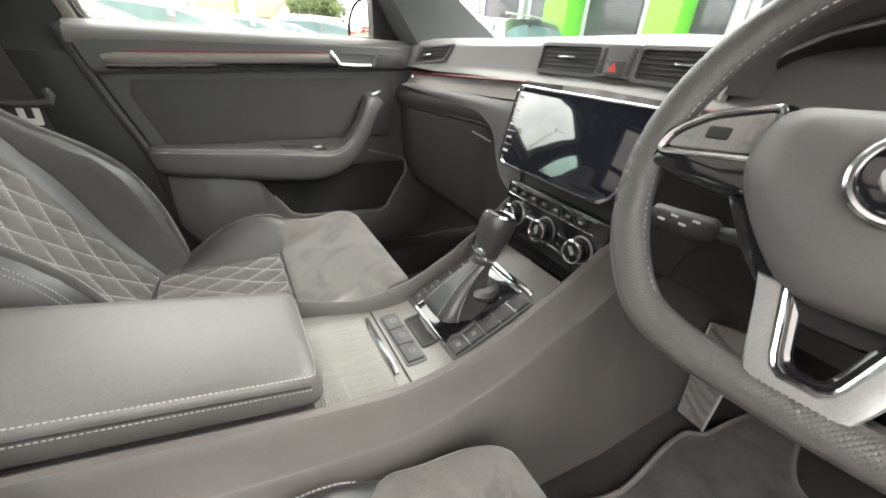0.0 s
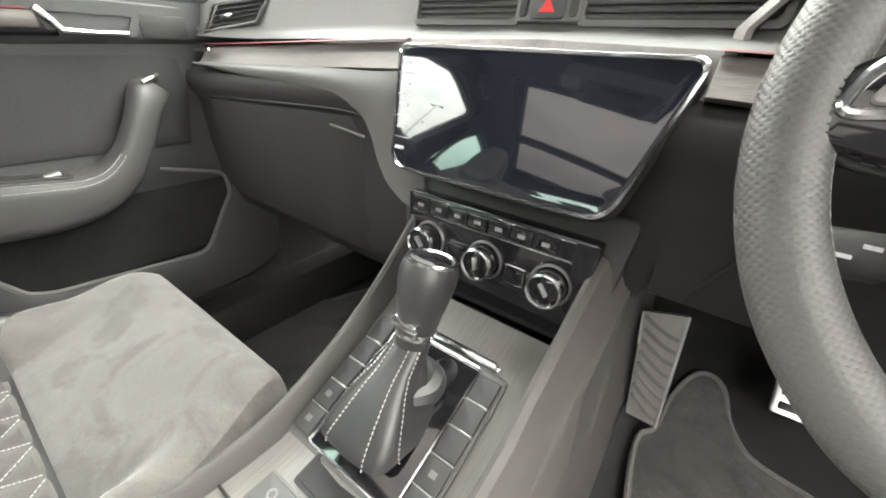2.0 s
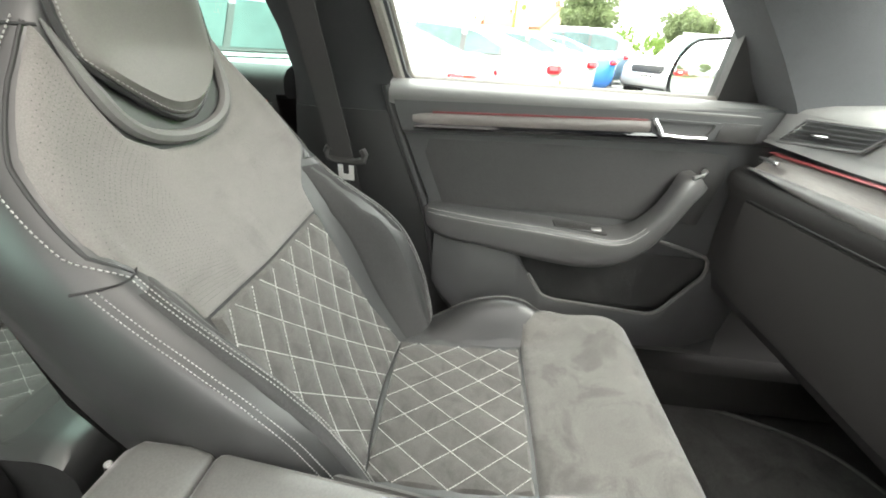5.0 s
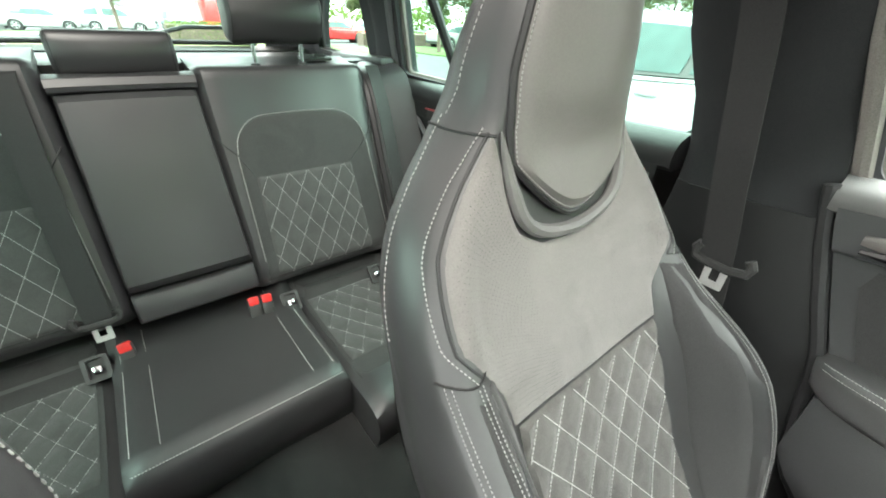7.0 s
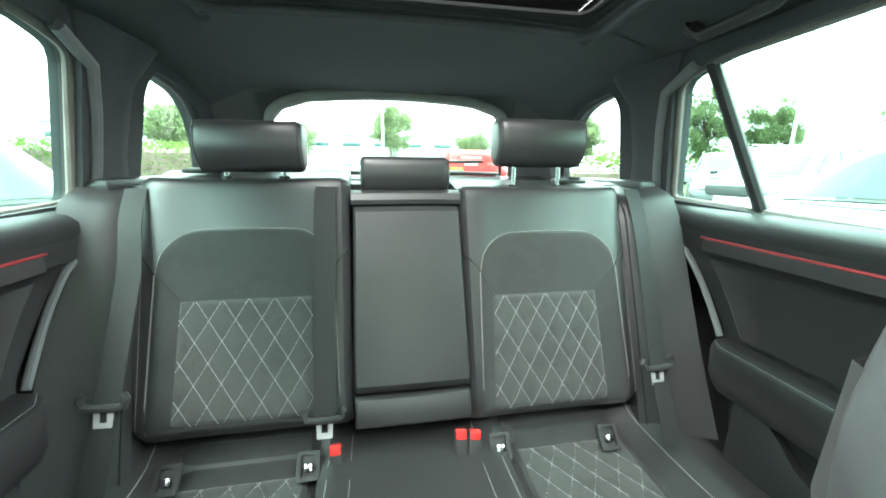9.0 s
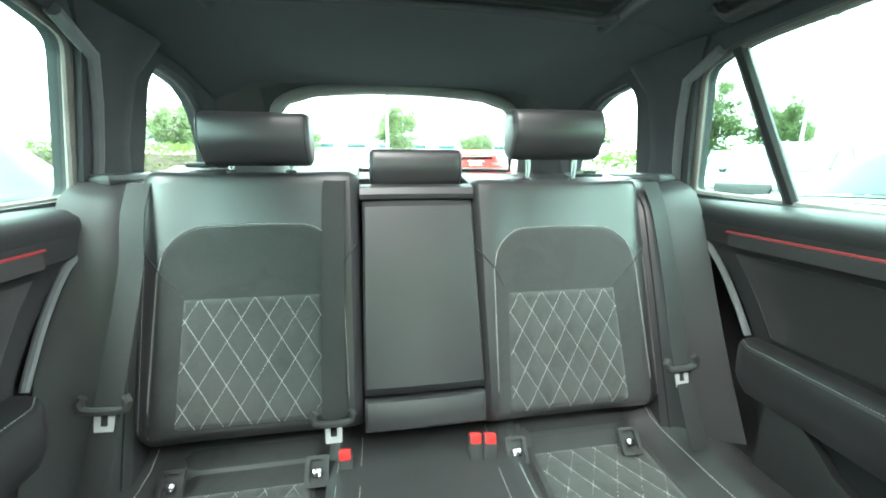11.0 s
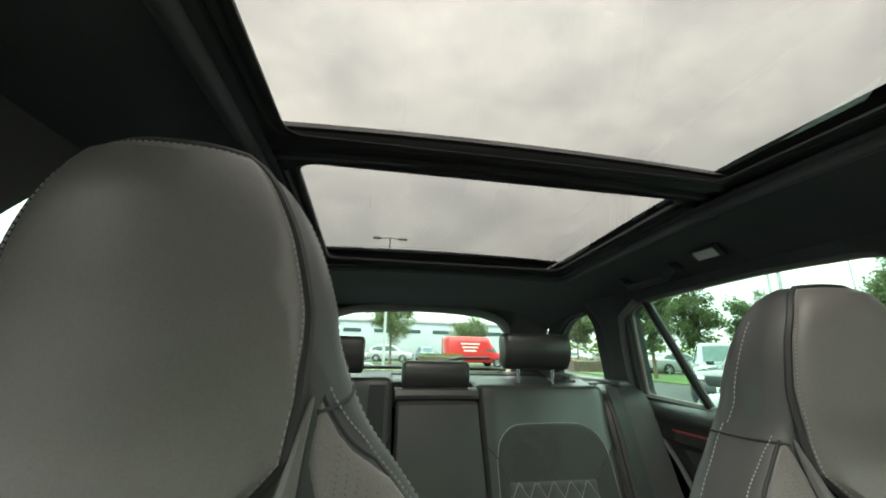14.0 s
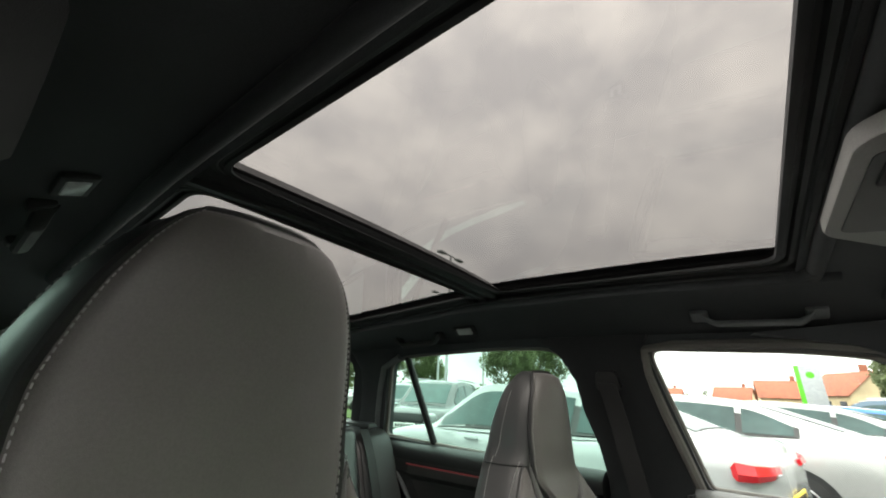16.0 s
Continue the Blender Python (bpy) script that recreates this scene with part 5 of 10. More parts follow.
# glovebox
e = thing("glovebox", "closed black glovebox lid with a slim pull", "glovebox", (-0.42, 0.55, 0.7))
rings = []
for k in range(21):
    u = k / 20
    x = -0.635 + 0.425 * u
    d = 0.022 * max(0.0, (u - 0.86) / 0.14) ** 2.0
    rings.append([(x, 0.549 + d, 0.832 - 0.018 * (1 - u)), (x, 0.5435 + d, 0.829 - 0.018 * (1 - u)), (x, 0.543 + d, 0.80), (x, 0.547 + d, 0.74), (x, 0.556 + d, 0.66), (x, 0.575 + d, 0.61), (x, 0.585 + d, 0.612)])
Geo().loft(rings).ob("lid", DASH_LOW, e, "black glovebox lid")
Geo().tube(smooth_line([(-0.64, 0.543, 0.816), (-0.45, 0.542, 0.826), (-0.30, 0.5415, 0.834), (-0.235, 0.5425, 0.834), (-0.218, 0.5445, 0.828), (-0.208, 0.547, 0.815)], 4), 0.0014, 6).ob("gap", RUBBER, e, "dark lid gap")
Geo().tube([(-0.282, 0.540, 0.8135), (-0.25, 0.5395, 0.811), (-0.214, 0.5395, 0.8075)], 0.0018, 6).ob("pull", SOFT_GREY, e, "fine bright pull edge")

# ---- touch screen ----
e = thing("touch_screen", "wide black touch screen with bright frame and faint symbols", "touch screen", (CX, 0.52, 0.86))
SM = basis((CX + 0.003, 0.5195, 0.858), (1, 0, 0), (0, 0.0535, 0.1195))
shape = rounded([(-0.116, -0.067), (0.116, -0.067), (0.150, 0.065), (-0.150, 0.065)], [0.022, 0.022, 0.014, 0.014], 7)
inner = rounded([(-0.113, -0.064), (0.113, -0.064), (0.1465, 0.0618), (-0.1465, 0.0618)], [0.021, 0.021, 0.013, 0.013], 7)
Geo().prism([(a * 1.0, b * 1.0) for a, b in shape], SM @ Matrix.Translation((0, 0, -0.030)), 0.030, 0.003).ob("housing", HARD, e, "black screen housing")
Geo().loft([[SM @ V((a, b, -0.004)) for a, b in shape], [SM @ V((a * 1.004, b * 1.006, 0.0015)) for a, b in shape], [SM @ V((a, b, 0.0035)) for a, b in [((p[0] + q[0]) / 2, (p[1] + q[1]) / 2) for p, q in zip(shape, inner)]], [SM @ V((a, b, 0.0015)) for a, b in inner]], caps=False).ob("frame", CHROME, e, "bright metal frame")
Geo().prism(inner, SM @ Matrix.Translation((0, 0, -0.001)), 0.0022, 0.0004).ob("glass", SCREEN, e, "black screen glass")
for k in range(5):
    b = 0.045 - 0.0225 * k
    a = -0.132 + 0.0055 * k
    Geo().box((0.012, 0.0035, 0.0006), SM @ Matrix.Translation((a, b, 0.0014)), 0.0).ob("symbol", LCD, e, "pale touch symbol", smooth=0)
    if k < 4:
        Geo().box((0.024, 0.0006, 0.0005), SM @ Matrix.Translation((a + 0.002, b - 0.0115, 0.0014)), 0.0).ob("rule", LCD, e, "fine pale rule", smooth=0)

# ---- climate panel ----
e = thing("climate_panel", "piano black climate panel with three chromed dials", "climate panel", (CX, 0.53, 0.71))
HM = basis((CX, 0.524, 0.708), (1, 0, 0), (0, 0.10, 1))
Geo().prism(rounded([(-0.108, -0.052), (0.108, -0.052), (0.116, 0.054), (-0.116, 0.054)], 0.006), HM @ Matrix.Translation((0, 0, -0.02)), 0.022, 0.002).ob("panel", GLOSS, e, "piano black panel")
Geo().prism(rounded([(-0.125, -0.075), (0.125, -0.075), (0.140, 0.075), (-0.140, 0.075)], 0.01), HM @ Matrix.Translation((0, 0.005, -0.07)), 0.055, 0.002).ob("carrier", HARD, e, "black carrier behind the panel")
for dx in (-0.078, 0.0, 0.078):
    k = Geo().turn([(0.0, 0.020), (0.0145, 0.020), (0.0165, 0.0185), (0.0172, 0.012), (0.0178, 0.0)], HM @ Matrix.Translation((dx, 0.0, 0.002)), 28).ob("dial", GLOSS, e, "black dial with chrome ring")
    Geo().turn([(0.0150, 0.0205), (0.0162, 0.0225), (0.0182, 0.0215), (0.0186, 0.018), (0.0176, 0.0165)], HM @ Matrix.Translation((dx, 0, 0.002)), 32).ob("ring", CHROME, k, "chrome ring")
    Geo().box((0.0035, 0.014, 0.006), HM @ Matrix.Translation((dx, 0.002, 0.0235)) @ Matrix.Rotation(0.7 if dx else 0.2, 4, "Z"), 0.001).ob("pointer", SILVER, k, "silver pointer blade")
    Geo().turn([(0.0190, 0.000), (0.0200, 0.003), (0.0215, 0.0035), (0.0225, 0.0005)], HM @ Matrix.Translation((dx, 0, 0.002)), 32).ob("bezel", SILVER, k, "silver bezel")
for sx in (-0.039, 0.039):
    Geo().prism(rounded([(-0.011, -0.010), (0.011, -0.010), (0.011, 0.010), (-0.011, 0.010)], 0.003), HM @ Matrix.Translation((sx, -0.004, 0.001)), 0.004, 0.0015).ob("mode_button", GLOSS, e, "gloss black button with bright edge")
    Geo().tube([HM @ V((sx - 0.011, -0.014, 0.005)), HM @ V((sx + 0.011, -0.014, 0.005)), HM @ V((sx + 0.011, 0.006, 0.005)), HM @ V((sx - 0.011, 0.006, 0.005))], 0.0008, 6, closed=True).ob("button_edge", CHROME, e, "chrome button edge")
for k in range(7):
    x = -0.094 + 0.0265 * k
    b = Geo().prism(rounded([(-0.0125, -0.008), (0.0125, -0.008), (0.0125, 0.008), (-0.0125, 0.008)], 0.0015), HM @ Matrix.Translation((x, 0.040, 0.001)), 0.004, 0.001).ob("button", GLOSS, e, "gloss black button")
    Geo().box((0.008, 0.004, 0.0006), HM @ Matrix.Translation((x, 0.040, 0.0052)), 0.0).ob("mark", FAINT, b, "pale mark", smooth=0)
Geo().tube([HM @ V((-0.1075, 0.0298, 0.003)), HM @ V((0.093, 0.0298, 0.003))], 0.0009, 6).ob("trim_line", CHROME, e, "fine chrome line")
Geo().tube([HM @ V((-0.1075, 0.0502, 0.003)), HM @ V((0.093, 0.0502, 0.003))], 0.0009, 6).ob("trim_line", CHROME, e, "fine chrome line")

# ---- centre console ----
con = thing("centre_console", "taupe-grey centre console with raised rails and brushed top", "centre console", (0, 0.2, 0.28))
TOP = [(-0.30, 0.585), (0.0, 0.580), (0.14, 0.574), (0.20, 0.569), (0.30, 0.572), (0.36, 0.594), (0.44, 0.630), (0.485, 0.648), (0.51, 0.66)]
RAIL = [(-0.30, 0.675), (-0.11, 0.650), (0.0, 0.628), (0.14, 0.602), (0.22, 0.592), (0.30, 0.606), (0.38, 0.640), (0.46, 0.685), (0.53, 0.735), (0.575, 0.775), (0.60, 0.785)]
HALF = [(-0.30, 0.112), (0.10, 0.112), (0.25, 0.112), (0.40, 0.117), (0.55, 0.137), (0.60, 0.142)]


def half(y, s):
    """Half width of the console; the driver's side pinches in under the dashboard."""
    if s > 0:
        return spline(HALF, min(y, 0.60)) - lerp([(0.38, 0.0), (0.56, 0.020), (0.80, 0.030), (1.25, 0.030)], y)
    return spline(HALF, min(y, 0.60)) - lerp([(0.13, 0.004), (0.22, 0.025), (0.30, 0.031), (0.60, 0.031)], y)


rows = [-0.30 + 0.90 * k / 45 for k in range(46)]


def rail_ring(y, s):
    h, r = half(y, s), spline(RAIL, y)
    t = min(spline(TOP, y), r - 0.006) if y < 0.51 else r - 0.10
    off = (-0.013, -0.013, -0.009, -0.004, 0.003, 0.010, 0.020, 0.022) if s > 0 else (-0.002, -0.002, 0.0, 0.003, 0.007, 0.011, 0.018, 0.020)
    return [(CX + s * (h + d), y, z) for d, z in zip(off, (t - 0.05, t, r - 0.004, r, r - 0.002, r - 0.014, r - 0.06, r - 0.062))]


# the passenger side takes darker colours than the driver's
for s in (-1, 1):
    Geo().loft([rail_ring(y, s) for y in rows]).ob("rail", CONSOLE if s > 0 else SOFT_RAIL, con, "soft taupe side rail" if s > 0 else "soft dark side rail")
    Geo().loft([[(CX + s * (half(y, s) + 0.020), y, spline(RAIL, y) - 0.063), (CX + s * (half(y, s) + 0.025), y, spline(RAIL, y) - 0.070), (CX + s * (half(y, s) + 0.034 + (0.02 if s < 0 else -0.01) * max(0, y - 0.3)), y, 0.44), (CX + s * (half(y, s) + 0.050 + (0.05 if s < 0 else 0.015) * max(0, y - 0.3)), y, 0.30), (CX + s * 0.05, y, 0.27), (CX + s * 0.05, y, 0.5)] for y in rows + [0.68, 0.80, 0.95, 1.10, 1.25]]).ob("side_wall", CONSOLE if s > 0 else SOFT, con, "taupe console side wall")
Geo().loft([[(CX - half(y, -1) + 0.001, y, spline(TOP, y) - 0.02), (CX - half(y, -1) + 0.001, y, spline(TOP, y) - 0.001), (CX, y, spline(TOP, y)), (CX + spline(HALF, y) - 0.012, y, spline(TOP, y) - 0.001), (CX + spline(HALF, y) - 0.012, y, spline(TOP, y) - 0.02)] for y in [0.08, 0.15, 0.20, 0.235, 0.27, 0.30, 0.33, 0.36, 0.40, 0.44, 0.485, 0.50]]).ob("top_plate", DECOR_PLATE, con, "brushed dark top plate")
# lid joint, chrome pull strips
Geo().tube([(CX - 0.098, 0.243, 0.5690), (CX + 0.098, 0.243, 0.5690)], 0.0014, 6).ob("joint", RUBBER, con, "dark joint across the plate")
for y, z in ((0.230, 0.5695), (0.452, 0.6375)):
    Geo().tube([(CX - 0.062, y, z), (CX - 0.058, y, z + 0.003), (CX + 0.062, y, z + 0.003), (CX + 0.066, y, z)], 0.0042, 8, flat=0.7).ob("pull_strip", CHROME, con, "satin chrome pull strip")


def on_top(x, y, dz=0.0):
    """A pose on the console's plate, its y axis up the slope."""
    d = 0.005
    slope = (spline(TOP, y + d) - spline(TOP, y - d)) / (2 * d)
    m = basis((CX + x, y, spline(TOP, y) + dz), (1, 0, 0), (0, 1, slope))
    return m


# ribbed roller cover ahead of the armrest
rib = Geo().patch(lambda u, w: (CX - 0.097 + 0.194 * u, 0.128 + 0.096 * w, spline(TOP, 0.128 + 0.096 * w) + 0.0012 + 0.0005 * math.sin(w * 2 * math.pi * 26)), 2, 156)
rib.ob("roller_cover", DECOR_PLATE, con, "finely ribbed grey roller cover")
# switch strip and small tray
e = thing("console_switches", "grey strip of three console switches", "switch strip", (CX, 0.27, 0.575))
m = on_top(0, 0.266)
Geo().prism(rounded([(-0.058, -0.017), (0.058, -0.017), (0.058, 0.015), (-0.058, 0.015)], 0.004), m, 0.002, 0.0008).ob("surround", SOFT_GREY, e, "grey surround")
for k in range(3):
    b = Geo().prism(rounded([(-0.018, -0.013), (0.018, -0.013), (0.018, 0.013), (-0.018, 0.013)], 0.003), m @ Matrix.Translation((-0.037 + 0.037 * k, -0.001, 0.002)), 0.0045, 0.0018).ob("switch", SOFT, e, "grey console switch")
    Geo().turn([(0.003, 0.0), (0.004, 0.0006), (0.005, 0.0)], m @ Matrix.Translation((-0.037 + 0.037 * k, 0, 0.0066)), 12).ob("mark", FAINT, b, "faint printed ring")
e = thing("coin_tray", "small shallow tray, blackened for the shade of a deeper recess", "coin tray", (CX, 0.305, 0.575))
m = on_top(0.0, 0.301)
out, inn = rounded([(-0.036, -0.017), (0.036, -0.017), (0.036, 0.015), (-0.036, 0.015)], 0.005), rounded([(-0.033, -0.014), (0.033, -0.014), (0.033, 0.012), (-0.033, 0.012)], 0.004)
# barely sunk: its black colour stands in for shade in a deeper hole
Geo().loft([[m @ V((a, b, 0.0)) for a, b in out], [m @ V((a, b, 0.0035)) for a, b in out], [m @ V((a, b, 0.0035)) for a, b in inn], [m @ V((a * 0.9, b * 0.9, 0.0008)) for a, b in inn]], caps=True).ob("tray", RUBBER, e)
# gear lever gate
gate_e = thing("gear_lever", "automatic gear lever with black leather gaiter and chrome-topped knob", "gear lever", (CX, 0.39, 0.61))
GM = on_top(0.0, 0.382, 0.001)
Geo().prism(rounded([(-0.082, -0.078), (0.082, -0.078), (0.082, 0.072), (-0.082, 0.072)], 0.006), GM, 0.004, 0.0015).ob("base_plate", SOFT_GREY, gate_e, "grey base plate")
Geo().prism(rounded([(-0.052, -0.072), (0.052, -0.072), (0.052, 0.068), (-0.052, 0.068)], 0.005), GM @ Matrix.Translation((0, 0, 0.0035)), 0.002, 0.0006).ob("gate_plate", GLOSS, gate_e, "piano black gate plate")
fr = rounded([(-0.053, -0.073), (0.053, -0.073), (0.053, 0.069), (-0.053, 0.069)], 0.005)
Geo().tube([GM @ V((a, b, 0.0055)) for a, b in fr], 0.0016, 6, closed=True).ob("gate_frame", CHROME, gate_e, "chrome gate frame")
for sx in (-1, 1):
    for k in range(5):
        b = Geo().prism(rounded([(-0.0115, -0.0125), (0.0115, -0.0125), (0.0115, 0.0125), (-0.0115, 0.0125)], 0.0015), GM @ Matrix.Translation((sx * 0.067, -0.058 + 0.0275 * k, 0.004)), 0.0045, 0.0012).ob("button", SOFT, gate_e, "dark grey console button")
        if sx > 0 and k < 2 or sx < 0 and k < 2:
            Geo().box((0.007, 0.006, 0.0005), GM @ Matrix.Translation((sx * 0.067, -0.058 + 0.0275 * k, 0.0086)), 0.0).ob("mark", FAINT, b, "faint printed mark", smooth=0)
        if k < 4:
            Geo().box((0.022, 0.0012, 0.005), GM @ Matrix.Translation((sx * 0.067, -0.0443 + 0.0275 * k, 0.0058)), 0.0004).ob("bright_edge", SILVER, gate_e, "bright edge between buttons")
# gaiter: from a wide rear-biased base to the lever's neck, with soft folds
base_c, neck_c = GM @ V((0.0, -0.016, 0.004)), V((CX + 0.001, 0.400, 0.676))
rings = []
for k in range(19):
    w = k / 18
    c = base_c.lerp(neck_c, w ** 1.1) + V((0, -0.010 * math.sin(math.pi * w), 0))
    rx = lerp([(0, 0.041), (0.15, 0.039), (0.5, 0.030), (0.8, 0.0185), (1, 0.0165)], w)
    ry = lerp([(0, 0.052), (0.12, 0.050), (0.35, 0.039), (0.6, 0.029), (0.85, 0.0185), (1, 0.0165)], w)
    ring = []
    for j in range(32):
        a = 2 * math.pi * j / 32 + math.pi / 32
        ca, sa = math.cos(a), math.sin(a)
        n = 7.0 - 4.5 * w
        q = (abs(ca) ** n + abs(sa) ** n) ** (-1 / n)
        crease = 1 - 0.10 * math.sin(math.pi * w) * (abs(ca) > 0.9) - (0.16 * math.sin(math.pi * min(1, w * 1.4)) * max(0, sa) ** 2) + 0.02 * math.sin(9 * w + 3 * a)
        ring.append(c + V((rx * ca * q * crease, ry * sa * q * crease, -0.004 * sa * (1 - w) + 0.004 * (1 - w) * abs(ca * sa))))
    rings.append(ring)
Geo().loft(rings).ob("gaiter", LEATHER, gate_e, "black leather gaiter with soft folds")
for j in (18, 21, 26, 29):
    Geo().stitch([r[j] + (r[j] - sum(r, V()) / 32).normalized() * 0.0010 for r in rings], 0.0044, 0.0032, 0.0006).ob("stitching", THREAD, gate_e, "pale grey stitching")
# creased leather ahead of the neck
Geo().tube(smooth_line([GM @ V((0.020, 0.005, 0.030)), GM @ V((0.026, 0.022, 0.018)), GM @ V((0.016, 0.040, 0.012)), GM @ V((-0.012, 0.044, 0.010)), GM @ V((-0.024, 0.030, 0.016))], 4), lambda q: 0.009 + 0.004 * math.sin(5 * q), 8).ob("gaiter_fold", LEATHER, gate_e, "folded gaiter leather")
axis = (V((CX + 0.004, 0.421, 0.751)) - neck_c).normalized()
km = basis(neck_c, axis.orthogonal(), (1, 0, 0))
zax = axis
xax = V((1, 0, 0)) - zax * zax.x
xax.normalize()
km = Matrix((xax, zax.cross(xax), zax)).transposed().to_4x4()
km.translation = neck_c
knob = []
for r1, r2, z in ((0.0165, 0.0165, -0.004), (0.0175, 0.0175, 0.004), (0.0185, 0.0195, 0.014), (0.0205, 0.0225, 0.030), (0.0235, 0.0262, 0.046), (0.0252, 0.0285, 0.060), (0.0250, 0.0282, 0.070), (0.0225, 0.0255, 0.0775), (0.014, 0.016, 0.081), (0.004, 0.005, 0.0815)):
    knob.append([km @ V((r1 * math.cos(a), r2 * math.sin(a) - 0.05 * max(0, z - 0.03) * 0.2, z)) for a in [2 * math.pi * j / 24 for j in range(24)]])
Geo().loft(knob).ob("knob", LEATHER, gate_e, "black leather knob")
Geo().turn([(0.0162, 0.004), (0.0185, 0.006), (0.0188, 0.012), (0.0172, 0.016)], km, 24).ob("collar", CHROME, gate_e, "chrome collar")
Geo().tube([km @ V((0.0205 * math.cos(a), 0.0235 * math.sin(a), 0.0785)) for a in [2 * math.pi * j / 24 for j in range(24)]], 0.0022, 8, closed=True).ob("cap_ring", CHROME, gate_e, "chrome cap ring")
Geo().turn([(0.0, 0.0835), (0.012, 0.0825), (0.018, 0.0800)], km, 20).ob("cap", GLOSS, gate_e, "gloss black cap")
Geo().box((0.030, 0.010, 0.012), km @ Matrix.Translation((0, -0.016, 0.020)), 0.004).ob("release", CHROME, gate_e, "chrome release bar")

# armrest box: its lid rises towards the rear
e = thing("console_lid_box", "black leather armrest lid box with double pale stitching", "armrest box", (CX, -0.05, 0.58))


def lid_top(y):
    return 0.638 + 0.196 * (0.125 - y)


def lid_ring(y, w, drop, thick):
    zt, zb = lid_top(y) - drop, lid_top(y) - thick
    return [(CX + a * w, y, zb + (zt - zb) * b) for a, b in ((-0.97, 0.0), (-1.005, 0.12), (-1.01, 0.45), (-1.0, 0.78), (-0.975, 0.93), (-0.93, 0.985), (-0.8, 1.01), (-0.4, 1.045), (0, 1.055), (0.4, 1.045), (0.8, 1.01), (0.93, 0.985), (0.975, 0.93), (1.0, 0.78), (1.01, 0.45), (1.005, 0.12), (0.97, 0.0))]


rows_lid = [(-0.200, 0.090, 0.006, 0.040), (-0.196, 0.0925, 0.002, 0.043)] + [(-0.19 + 0.30 * k / 16, 0.0935, 0.0, 0.044) for k in range(17)] + [(0.120, 0.0925, 0.001, 0.043), (0.126, 0.090, 0.004, 0.040), (0.130, 0.086, 0.011, 0.034)]
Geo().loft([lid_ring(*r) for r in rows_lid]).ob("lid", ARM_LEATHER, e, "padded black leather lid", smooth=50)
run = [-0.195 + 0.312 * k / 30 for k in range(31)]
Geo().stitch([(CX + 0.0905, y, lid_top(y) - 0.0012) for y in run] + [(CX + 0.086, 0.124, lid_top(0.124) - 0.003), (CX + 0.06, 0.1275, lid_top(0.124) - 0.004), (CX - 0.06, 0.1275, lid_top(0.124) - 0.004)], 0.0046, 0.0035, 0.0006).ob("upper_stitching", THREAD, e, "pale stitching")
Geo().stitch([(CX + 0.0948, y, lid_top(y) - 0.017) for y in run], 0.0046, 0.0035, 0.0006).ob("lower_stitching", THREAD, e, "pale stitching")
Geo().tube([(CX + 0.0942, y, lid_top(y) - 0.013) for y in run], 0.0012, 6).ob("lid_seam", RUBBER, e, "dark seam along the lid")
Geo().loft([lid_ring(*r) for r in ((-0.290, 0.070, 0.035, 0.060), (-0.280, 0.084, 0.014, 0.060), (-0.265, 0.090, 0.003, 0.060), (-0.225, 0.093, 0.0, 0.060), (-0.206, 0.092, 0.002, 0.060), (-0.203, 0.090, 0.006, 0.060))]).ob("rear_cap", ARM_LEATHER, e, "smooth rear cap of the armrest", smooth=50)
Geo().loft([[(CX - 0.096, y, 0.56), (CX - 0.096, y, lid_top(y) - 0.046), (CX + 0.096, y, lid_top(y) - 0.046), (CX + 0.096, y, 0.56)] for y in (-0.285, -0.1, 0.05, 0.118)]).ob("box", HARD, e, "black box under the lid")
Geo().loft([[(CX - 0.10, -0.30, 0.27), (CX - 0.10, -0.345, 0.27), (CX + 0.10, -0.345, 0.27), (CX + 0.10, -0.30, 0.27)], [(CX - 0.105, -0.29, 0.45), (CX - 0.10, -0.325, 0.45), (CX + 0.10, -0.325, 0.45), (CX + 0.105, -0.29, 0.45)], [(CX - 0.105, -0.26, 0.65), (CX - 0.09, -0.300, 0.65), (CX + 0.09, -0.300, 0.65), (CX + 0.105, -0.26, 0.65)]]).ob("rear_end", GLOSS, con, "gloss black rear end of the console")
for sx in (-1, 1):
    Geo().tube([(CX + sx * 0.074, -0.305, 0.60), (CX + sx * 0.076, -0.304, 0.66), (CX + sx * 0.072, -0.296, 0.688), (CX + sx * 0.066, -0.285, 0.702)], 0.0035, 8).ob("rear_trim", CHROME, con, "chrome trim on the console's rear")

# ---- steering wheel, column, stalks, instruments, pedals ----
wheel = thing("steering_wheel", "flat-bottomed three-spoke wheel in perforated black leather with chrome trim", "steering wheel", (0.362, 0.45, 0.9))
WM = basis((0.362, 0.437, 0.902), (1, 0, 0), (0, 0.425, 0.905))
if (WM.to_3x3() @ V((0, 0, 1))).y > 0:
    WM = WM @ Matrix.Rotation(math.pi, 4, "Y")
COLUMN = WM.copy()
# turned a little to the left
WM = WM @ Matrix.Rotation(radians(4), 4, "Z")


def rim_pt(a, r=0.172):
    x, y = r * math.cos(a), r * math.sin(a)
    low = -0.153
    if y < low + 0.032:
        y = low + 0.032 - 0.032 * (1 - math.exp((y - low - 0.032) / 0.032))
    return V((x, y, 0))


